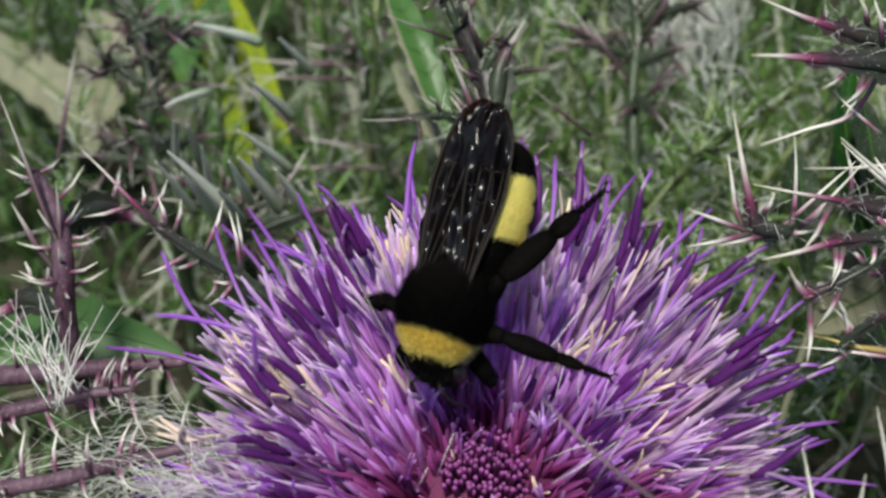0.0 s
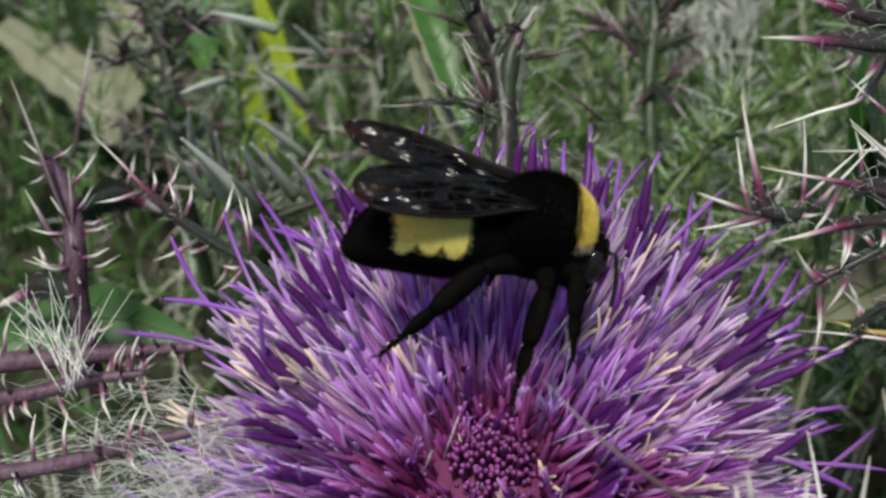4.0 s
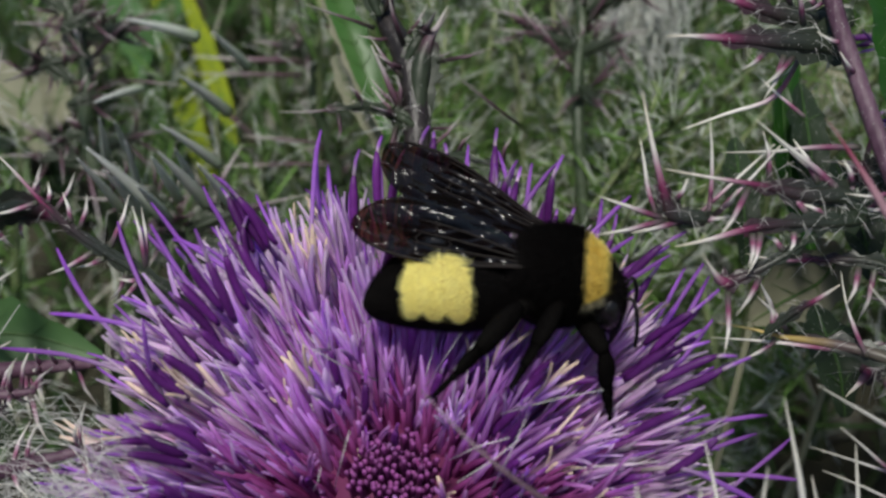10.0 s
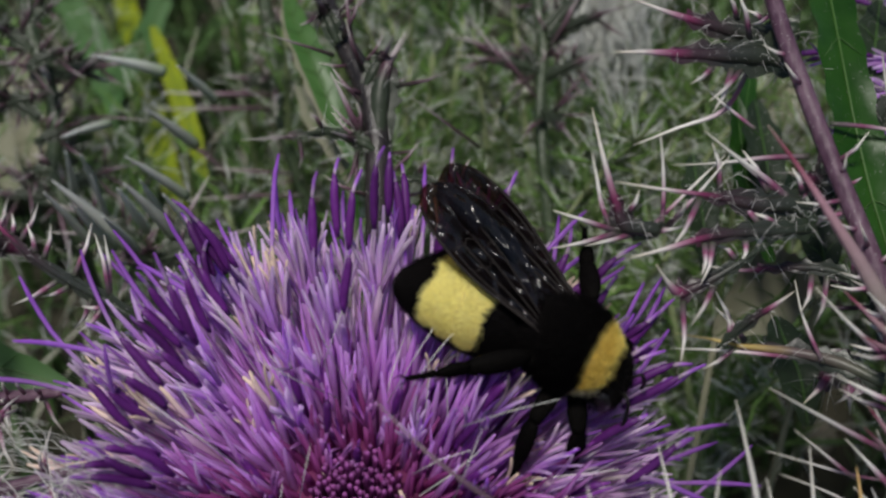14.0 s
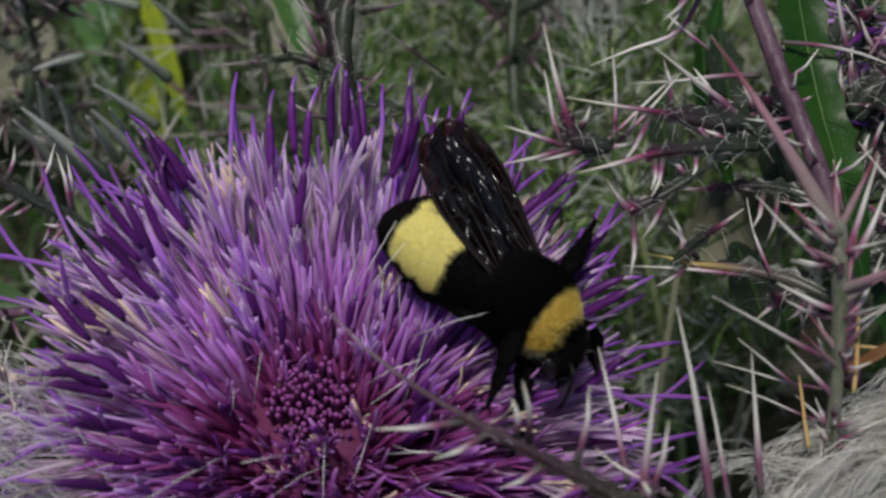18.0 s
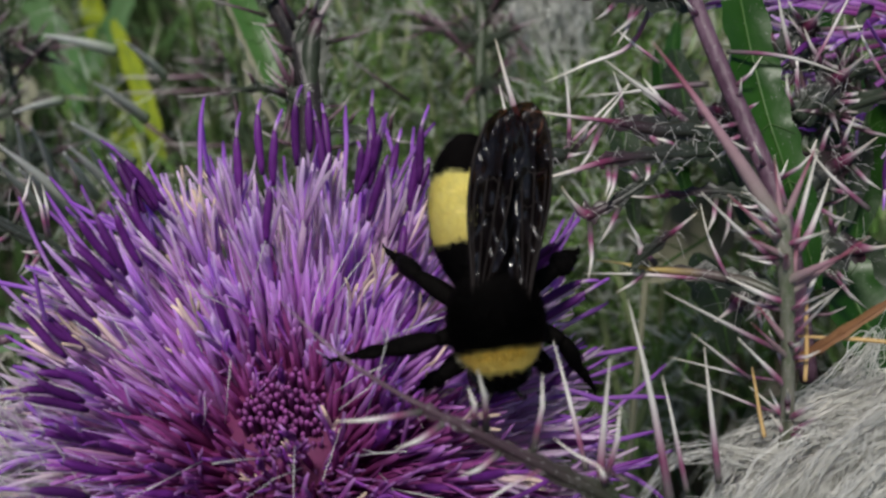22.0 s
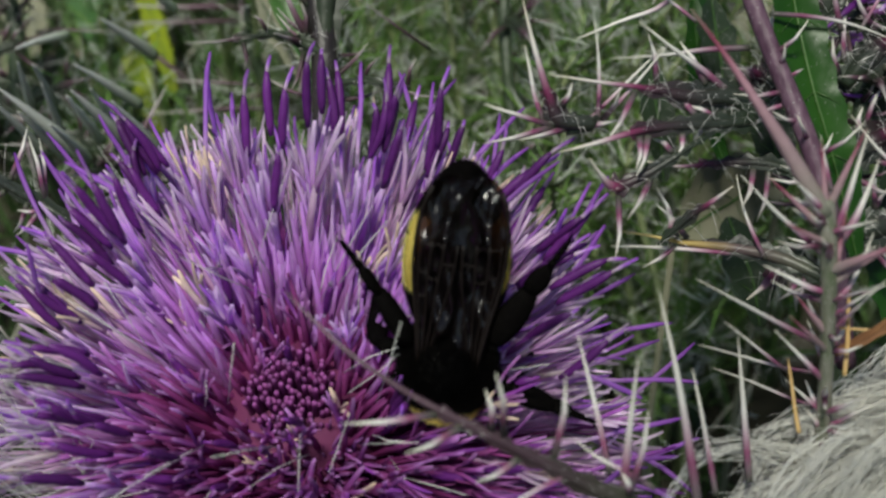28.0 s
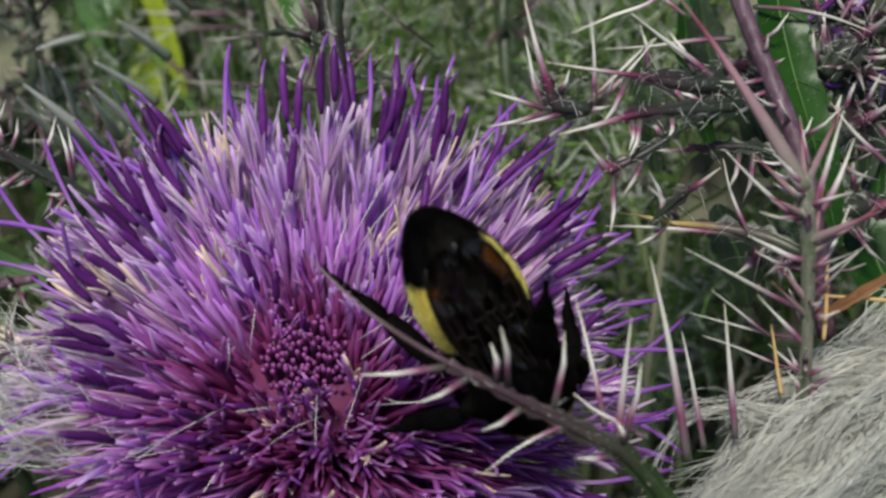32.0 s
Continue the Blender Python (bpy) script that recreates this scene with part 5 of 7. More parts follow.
        (11.5, -8.8, 1.3, 26.5), (12, -11.7, 2.2, 19.2), (12.5, 0.8, 11.4, 16.4), (13, -10.1, 14.0, 25.0), (13.5, 0.9, 9.2, 26.2),
        (14, -4.2, -0.1, 16.5), (14.5, -14.5, 3.1, 26.2), (15, 0.8, 5.7, 16.5), (15.5, -8.8, 14.6, 26.3), (17.5, -3.8, 10.0, 22.4),
        (18, -0.8, 12.6, 20.5), (18.5, -13.7, 4.0, 21.8), (19, -13.8, 4.4, 25.0), (19.5, -2.2, 0.2, 17.3), (20, 2.6, 10.5, 23.5),
        (20.5, -4.9, 11.4, 20.7), (21, 1.6, 8.6, 23.5), (21.5, -10.1, 12.3, 14.8), (22, -14.9, -23.9, -9.3), (22.5, -10.2, -15.2, -6.3),
        (23, -8.9, 14.0, 21.4), (23.5, -15.8, -15.6, 0.1), (24, 7.8, 4.4, -4.9), (24.5, -4.2, 9.8, 25.8), (25, -0.1, -4.9, -7.4),
        (25.5, -0.6, -6.8, -9.2), (26, -1.8, -11.4, -13.3), (26.5, -7.4, -6.9, 0.1), (28.5, 45.4, 32.0, 33.9), (29, 42.5, 31.1, 34.4),
        (29.5, -21.6, -14.6, 7.5), (30, -8.8, -15.5, -8.3), (30.5, -2.4, -0.5, 14.8), (31, 62.3, 33.7, 53.8), (31.5, 51.4, 33.4, 38.4),
        (32, 53.8, 33.1, 47.2),
    ],
}


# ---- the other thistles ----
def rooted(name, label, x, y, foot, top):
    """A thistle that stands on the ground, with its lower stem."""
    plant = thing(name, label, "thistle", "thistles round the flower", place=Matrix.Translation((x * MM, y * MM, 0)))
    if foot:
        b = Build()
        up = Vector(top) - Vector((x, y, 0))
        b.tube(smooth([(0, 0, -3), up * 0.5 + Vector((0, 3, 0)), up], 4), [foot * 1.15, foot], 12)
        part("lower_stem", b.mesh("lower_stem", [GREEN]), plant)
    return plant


def front_thistle(plant):
    stem(plant, [(44.0, -26.1, 97.3), (44.3, -24.1, 105.0), (44.1, -21.7, 113.1), (43.8, -18.8, 120.0), (43.5, -16.4, 123.4)], [0.75, 0.59, 0.53, 0.65, 0.77], grey=1)
    spine(plant, [(43.5, -17.2, 122.7), (41.2, -14.4, 126.6), (38.7, -11.9, 130.1), (36.3, -10.0, 133.1), (34.2, -9.0, 135.1)], [1.03, 0.81, 0.51, 0.25, 0.05], rose=1)
    spine(plant, [(43.6, -18.8, 120.0), (41.8, -18.2, 121.5), (39.6, -17.3, 123.4), (37.3, -16.4, 126.2)], [0.47, 0.39, 0.26, 0.05])
    spine(plant, [(44.0, -18.2, 120.6), (45.0, -17.1, 123.6), (45.8, -15.4, 125.5), (46.4, -14.2, 127.7)], [0.60, 0.47, 0.30, 0.05])
    spine(plant, [(44.2, -18.5, 120.3), (46.6, -16.2, 120.9), (47.3, -15.1, 122.2), (48.0, -13.3, 124.1)], [0.69, 0.61, 0.35, 0.05])
    spine(plant, [(43.8, -16.5, 124.3), (43.5, -15.2, 125.7), (43.3, -14.4, 126.5), (43.2, -13.9, 127.2)], [0.34, 0.26, 0.13, 0.05])
    spine(plant, [(43.8, -21.4, 113.4), (41.6, -21.6, 115.1), (38.2, -20.6, 117.0), (34.3, -19.5, 119.2)], [0.49, 0.39, 0.26, 0.05])
    spine(plant, [(41.8, -21.1, 110.1), (40.4, -20.9, 111.3), (38.8, -20.3, 112.8), (36.9, -19.2, 114.0)], [0.32, 0.27, 0.18, 0.05])
    spine(plant, [(44.3, -19.7, 117.2), (42.7, -20.6, 118.0), (40.8, -19.8, 118.9), (38.9, -19.8, 120.6)], [0.57, 0.47, 0.30, 0.05])
    spine(plant, [(44.2, -20.2, 116.6), (45.8, -20.0, 116.8), (46.5, -18.9, 118.0), (47.4, -16.9, 120.3)], [0.52, 0.44, 0.26, 0.05])
    spine(plant, [(44.5, -21.3, 109.9), (41.3, -21.1, 110.1), (38.4, -19.9, 110.5), (35.4, -18.7, 110.9)], [0.27, 0.23, 0.14, 0.05])
    spine(plant, [(44.3, -22.3, 107.0), (42.3, -21.8, 107.5), (39.7, -20.8, 108.6), (36.6, -19.1, 108.5)], [0.27, 0.23, 0.14, 0.05])
    blade(plant, [(44.1, -21.7, 112.3), (45.8, -21.5, 113.3), (48.2, -21.4, 115.3), (51.5, -20.9, 117.7)], [0.14, 0.42, 0.46, 0.30], dry=1)
    spine(plant, [(52.5, -22.2, 114.4), (49.5, -21.8, 114.9), (47.2, -20.8, 114.2), (45.0, -20.6, 114.3)], [0.35, 0.35, 0.31, 0.18], dry=1)
    spine(plant, [(45.3, -23.0, 111.7), (45.7, -21.2, 113.7), (45.7, -19.4, 115.6), (46.0, -18.3, 116.9)], [0.35, 0.35, 0.31, 0.13], dry=1)
    spine(plant, [(42.1, -25.0, 107.7), (41.8, -23.8, 109.0), (41.7, -22.6, 110.3), (41.5, -21.2, 111.8)], [0.36, 0.31, 0.27, 0.13], dry=1)


def right_thistle(plant):
    stem(plant, [(49.1, -13.9, 101.5), (47.8, -8.6, 110.9), (46.7, -4.6, 115.2), (45.5, -0.6, 117.8), (43.7, 4.2, 121.1), (42.1, 9.1, 124.5), (41.0, 14.7, 127.0), (40.2, 23.0, 130.5), (39.9, 34.2, 135.3)], [0.84, 0.82, 0.82, 0.83, 0.79, 0.75, 0.76, 0.73, 0.65])
    blade(plant, [(46.2, 31.7, 130.8), (46.7, 22.7, 126.6), (46.4, 14.1, 124.5), (46.5, 7.3, 121.7), (47.2, 2.5, 118.4), (48.2, -1.1, 115.4), (49.2, -4.1, 112.1), (50.8, -7.7, 106.4)], [0.55, 1.92, 2.16, 2.21, 2.19, 2.18, 1.88, 0.30])
    blade(plant, [(60.5, -5.3, 92.6), (58.1, -2.2, 95.9), (56.6, 2.1, 98.7), (55.6, 5.7, 100.8)], [2.71, 3.26, 2.74, 0.33])
    leaf(plant, [(42.3, 0.3, 116.8), (40.7, 1.4, 118.0), (37.3, 0.6, 118.9), (33.2, 0.3, 120.4), (29.3, -0.2, 121.7), (25.2, -0.6, 123.1)], [1.09, 1.68, 1.27, 0.48, 0.29, 0.05], teeth=7, web=60)
    leaf(plant, [(42.3, 0.1, 116.6), (39.5, -1.0, 117.3), (35.9, -1.8, 118.1), (32.3, -3.0, 118.8), (28.8, -4.4, 119.0), (25.9, -5.2, 119.0)], [0.79, 0.83, 0.82, 0.58, 0.38, 0.05], teeth=5, web=30)
    spine(plant, [(40.2, 1.7, 118.4), (38.9, 1.7, 120.2), (36.3, 1.9, 122.2), (32.7, 2.9, 125.1)], [0.69, 0.54, 0.34, 0.05])
    spine(plant, [(42.4, 5.0, 120.2), (39.0, 5.2, 120.3), (35.4, 4.8, 119.9), (30.9, 4.9, 119.9)], [0.60, 0.45, 0.25, 0.05])
    leaf(plant, [(38.5, -1.4, 116.8), (35.7, -3.4, 116.5), (33.2, -4.3, 115.4), (30.5, -5.0, 114.7), (29.2, -5.2, 116.3), (28.2, -5.2, 118.2)], [0.39, 0.44, 0.68, 0.97, 0.38, 0.05], teeth=3)
    leaf(plant, [(26.7, -1.9, 118.0), (28.7, -1.5, 118.5), (26.2, -1.6, 119.2), (25.4, -0.9, 120.9), (24.4, 0.5, 124.3), (23.5, 3.0, 127.9)], [0.48, 1.26, 1.35, 0.67, 0.43, 0.05], teeth=6, web=40)
    spine(plant, [(25.0, -1.2, 118.7), (24.0, -0.2, 119.9), (23.9, 1.3, 121.5), (23.7, 2.9, 123.3)], [0.44, 0.39, 0.29, 0.05])
    spine(plant, [(29.1, -1.6, 118.3), (31.7, -0.1, 120.0), (33.9, 1.4, 121.7), (35.2, 2.6, 123.0)], [0.48, 0.34, 0.19, 0.05])
    spine(plant, [(29.3, -0.7, 117.5), (30.0, 1.6, 120.0), (30.0, 3.6, 122.2), (29.5, 5.0, 123.7)], [0.49, 0.39, 0.24, 0.05])
    leaf(plant, [(48.3, -7.3, 104.9), (45.1, -5.2, 105.4), (41.4, -3.6, 105.3), (36.3, -3.0, 105.9), (34.3, -2.6, 106.3), (31.2, -2.2, 106.8)], [0.91, 1.12, 0.92, 0.36, 0.26, 0.05], teeth=6, yellow=1)
    spine(plant, [(42.3, -4.0, 104.8), (38.8, -3.5, 105.4), (34.7, -3.1, 105.8), (30.6, -3.0, 105.8)], [0.41, 0.36, 0.26, 0.05])
    spine(plant, [(43.6, -5.1, 105.4), (42.2, -3.7, 107.0), (41.4, -2.3, 108.6), (41.4, -0.2, 110.8)], [0.41, 0.36, 0.20, 0.05])
    leaf(plant, [(46.1, -2.3, 112.2), (44.0, -0.6, 112.2), (40.7, 0.5, 111.6), (36.8, 1.4, 110.6), (33.7, 1.8, 111.1)], [0.50, 0.71, 0.61, 0.26, 0.05], teeth=3)
    leaf(plant, [(34.6, -4.0, 106.7), (36.8, -3.5, 109.1), (38.7, -3.5, 110.9), (40.4, -3.5, 112.7)], [0.31, 0.55, 0.45, 0.05], teeth=0)
    spine(plant, [(43.9, 5.9, 122.9), (47.9, 6.0, 123.1), (50.8, 5.5, 122.6), (54.1, 4.0, 120.9)], [0.44, 0.35, 0.25, 0.05])
    spine(plant, [(51.0, 8.6, 118.6), (50.3, 8.7, 120.5), (49.9, 10.1, 122.0), (49.6, 12.8, 125.0)], [0.57, 0.46, 0.36, 0.05])
    spine(plant, [(56.2, -2.3, 110.5), (54.0, -1.1, 111.7), (52.6, -0.2, 112.7), (50.9, 1.9, 115.0)], [0.55, 0.45, 0.30, 0.05])
    leaf(plant, [(42.7, 14.0, 123.7), (38.4, 13.3, 124.8), (34.1, 12.4, 125.7), (29.4, 11.7, 126.7), (26.2, 10.8, 127.5)], [2.00, 1.78, 1.08, 0.48, 0.05], teeth=5, web=40)
    leaf(plant, [(43.6, 17.8, 124.0), (39.5, 17.7, 123.9), (35.6, 17.3, 125.3), (31.7, 17.2, 126.9), (27.0, 17.5, 129.0)], [1.73, 1.53, 1.01, 0.45, 0.05], teeth=5, web=40)
    spine(plant, [(38.7, 13.8, 123.5), (38.5, 11.3, 117.5), (33.4, 11.1, 117.3), (28.5, 11.0, 117.2)], [0.45, 0.46, 0.31, 0.05])
    spine(plant, [(42.7, 4.5, 114.2), (39.2, 6.6, 116.3), (36.9, 6.9, 118.4), (34.8, 8.4, 119.9)], [0.50, 0.40, 0.30, 0.05])
    spine(plant, [(28.1, 0.0, 116.8), (30.5, 1.5, 118.3), (32.9, 3.1, 119.8), (35.1, 4.4, 121.2)], [0.43, 0.34, 0.24, 0.05])
    spine(plant, [(39.1, 10.7, 118.7), (37.6, 11.6, 119.5), (36.1, 12.5, 120.4), (34.8, 13.5, 121.5)], [0.40, 0.30, 0.20, 0.05])
    spine(plant, [(52.5, 8.5, 118.5), (54.3, 10.2, 120.3), (56.0, 12.2, 122.5), (57.2, 13.5, 124.0)], [0.36, 0.31, 0.21, 0.05])
    spine(plant, [(60.4, 9.1, 115.5), (58.8, 11.0, 117.5), (58.1, 12.1, 118.7), (57.5, 13.5, 120.3)], [0.37, 0.31, 0.21, 0.05])
    stem(plant, [(50.8, -6.0, 99.0), (52.9, 4.1, 108.2), (54.3, 9.3, 112.0), (57.8, 14.8, 114.3), (61.5, 20.8, 117.2)], [0.63, 0.63, 0.69, 0.71, 0.66], green=1)
    blade(plant, [(60.4, 9.5, 93.9), (62.3, 16.1, 97.4), (64.8, 23.7, 100.2), (68.3, 33.7, 101.9)], [0.47, 2.37, 2.67, 0.50])
    blade(plant, [(45.1, 18.6, 94.6), (44.3, 25.3, 96.3), (44.0, 31.2, 99.0), (44.2, 37.1, 101.8)], [0.48, 1.49, 1.64, 0.38])
    blade(plant, [(45.2, 22.9, 93.9), (45.1, 31.3, 93.6), (46.5, 41.0, 94.5), (49.2, 51.1, 95.7)], [0.48, 1.64, 1.70, 0.41])
    blade(plant, [(60.3, 30.3, 98.1), (59.9, 32.9, 100.9), (61.6, 37.9, 102.7), (65.0, 44.4, 104.3)], [0.50, 2.27, 2.56, 1.31])
    # added backdrop of blackened leaves, in place of shaded gaps between the spines
    blade(plant, [(58.8, 9.7, 97.8), (59.5, 13.3, 101.7), (61.0, 18.0, 103.2), (62.3, 22.1, 103.9)], [0.46, 2.52, 2.56, 0.35], dark=1)
    blade(plant, [(57.7, 16.4, 101.4), (58.4, 20.1, 105.5), (60.0, 25.1, 107.2), (61.3, 29.5, 108.3)], [0.47, 2.33, 2.37, 0.36], dark=1)
    blade(plant, [(50.1, 13.9, 95.0), (49.3, 17.4, 98.7), (48.4, 21.8, 99.9), (47.9, 25.7, 100.4)], [0.47, 2.37, 2.40, 0.37], dark=1)
    blade(plant, [(45.6, 22.1, 96.5), (45.5, 25.8, 100.6), (45.5, 30.7, 102.2), (45.6, 34.9, 103.1)], [0.49, 2.08, 2.11, 0.38], dark=1)
    blade(plant, [(62.1, 3.9, 87.8), (61.6, 7.4, 91.6), (61.5, 11.8, 92.7), (61.5, 15.6, 93.2)], [0.47, 2.68, 2.72, 0.36], dark=1)
    blade(plant, [(46.8, 3.1, 86.9), (46.2, 6.4, 90.5), (45.5, 10.5, 91.2), (45.1, 14.0, 91.4)], [0.47, 2.56, 2.60, 0.36], dark=1)
    blade(plant, [(39.8, 22.0, 89.0), (39.6, 25.9, 93.2), (39.5, 30.8, 94.9), (39.6, 35.0, 95.8)], [0.50, 1.89, 1.92, 0.39], dark=1)
    blade(plant, [(54.3, 24.5, 106.5), (55.1, 28.2, 110.6), (56.5, 33.2, 112.3), (57.8, 37.6, 113.4)], [0.47, 2.60, 2.64, 0.37], dark=1)
    leaf(plant, [(49.5, 0.3, 109.6), (51.7, 1.5, 110.8), (53.9, 2.4, 111.8), (55.3, 1.2, 114.2), (56.6, 0.2, 116.8)], [1.07, 2.00, 1.60, 0.52, 0.05], teeth=6, web=60)
    leaf(plant, [(51.8, 7.4, 113.6), (53.5, 8.6, 114.9), (55.2, 9.6, 116.0), (56.1, 8.3, 118.3), (57.0, 7.2, 120.8)], [1.09, 2.04, 1.63, 0.53, 0.05], teeth=6, web=60)
    leaf(plant, [(51.8, -1.5, 104.0), (53.9, -1.1, 104.4), (55.8, -0.9, 104.6), (57.0, -2.8, 106.2), (58.2, -4.5, 108.1)], [1.09, 2.04, 1.63, 0.53, 0.05], teeth=6, web=60)
    leaf(plant, [(51.2, 12.7, 115.7), (52.4, 14.0, 117.1), (53.6, 15.0, 118.2), (54.1, 13.7, 120.5), (54.5, 12.6, 123.0)], [1.02, 1.92, 1.54, 0.50, 0.05], teeth=6, web=60)
    leaf(plant, [(48.6, -0.9, 100.9), (47.2, -1.2, 100.5), (45.8, -1.8, 99.9), (43.9, -4.3, 100.8), (42.1, -6.6, 102.0)], [0.94, 1.76, 1.41, 0.46, 0.05], teeth=6, web=60)
    leaf(plant, [(47.6, 8.9, 111.6), (46.3, 9.7, 112.4), (45.0, 10.2, 112.9), (43.2, 8.5, 114.8), (41.5, 7.0, 116.8)], [0.94, 1.76, 1.41, 0.46, 0.05], teeth=6, web=60)


def middle_thistle(plant):
    stem(plant, [(4.9, 18.4, 98.3), (5.0, 22.1, 102.0), (5.2, 27.2, 105.3), (4.4, 32.3, 108.7), (2.6, 35.9, 110.4), (0.6, 40.9, 111.9), (-1.2, 47.9, 113.7), (-4.2, 63.2, 116.7)], [1.28, 1.28, 1.41, 1.54, 1.19, 1.09, 0.99, 0.92], dark=1)
    spine(plant, [(4.6, 31.9, 108.2), (5.9, 32.1, 110.2), (7.3, 32.4, 112.3), (8.8, 33.0, 114.6)], [0.95, 0.59, 0.35, 0.06], dull=1)
    spine(plant, [(3.9, 27.8, 105.9), (2.8, 27.9, 107.7), (2.0, 29.5, 109.4), (0.8, 30.6, 112.2)], [0.82, 0.70, 0.47, 0.06], dull=1)
    spine(plant, [(0.9, 35.9, 110.4), (-0.8, 35.3, 111.7), (-3.2, 35.9, 112.2), (-5.9, 35.6, 113.7)], [0.54, 0.35, 0.24, 0.06], dull=1)
    leaf(plant, [(4.4, 27.2, 105.3), (0.9, 27.2, 107.0), (-2.0, 26.2, 107.8), (-4.9, 26.0, 107.6), (-8.4, 26.0, 107.6)], [0.70, 0.64, 0.46, 0.23, 0.06], teeth=3, dull=1)
    spine(plant, [(3.0, 36.3, 110.8), (2.8, 36.9, 113.3), (2.6, 39.0, 115.4), (2.1, 40.1, 118.1)], [0.54, 0.41, 0.30, 0.06], dull=1)
    spine(plant, [(1.0, 40.9, 111.9), (3.3, 40.7, 113.5), (5.1, 40.9, 115.5), (6.2, 41.5, 117.9)], [0.61, 0.42, 0.30, 0.06], dull=1)
    leaf(plant, [(5.0, 23.4, 103.2), (8.4, 22.7, 104.3), (11.8, 21.3, 104.7), (14.5, 19.6, 104.7), (17.3, 19.4, 104.5)], [0.58, 0.52, 0.40, 0.23, 0.06], teeth=3, dull=1)
    spine(plant, [(15.8, 30.6, 101.6), (13.0, 31.1, 103.9), (11.1, 31.2, 105.8), (8.9, 31.5, 107.8)], [0.36, 0.30, 0.24, 0.06], dull=1)
    leaf(plant, [(5.1, 22.0, 101.6), (5.3, 26.5, 105.2), (5.6, 30.5, 108.8), (6.3, 32.3, 110.8), (7.4, 33.4, 112.4), (8.5, 34.6, 113.9)], [0.8, 1.5, 2.2, 1.4, 0.5, 0.06], teeth=7, web=40, dull=1)
    leaf(plant, [(1.5, 35.7, 112.0), (0.9, 36.9, 113.2), (0.3, 37.9, 114.2), (-0.2, 36.7, 116.6), (-0.8, 35.7, 119.0)], [0.66, 1.16, 0.91, 0.41, 0.06], teeth=2, web=10, dull=1)
    leaf(plant, [(4.2, 31.4, 109.4), (5.0, 32.4, 110.5), (5.9, 33.3, 111.4), (6.7, 32.1, 113.7), (7.4, 31.0, 116.1)], [0.75, 1.31, 1.03, 0.46, 0.06], teeth=2, web=10, dull=1)
    leaf(plant, [(4.9, 25.8, 105.7), (3.9, 26.3, 106.2), (2.9, 26.7, 106.5), (1.9, 25.0, 108.4), (0.9, 23.4, 110.3)], [0.60, 1.06, 0.83, 0.37, 0.06], teeth=2, web=10, dull=1)


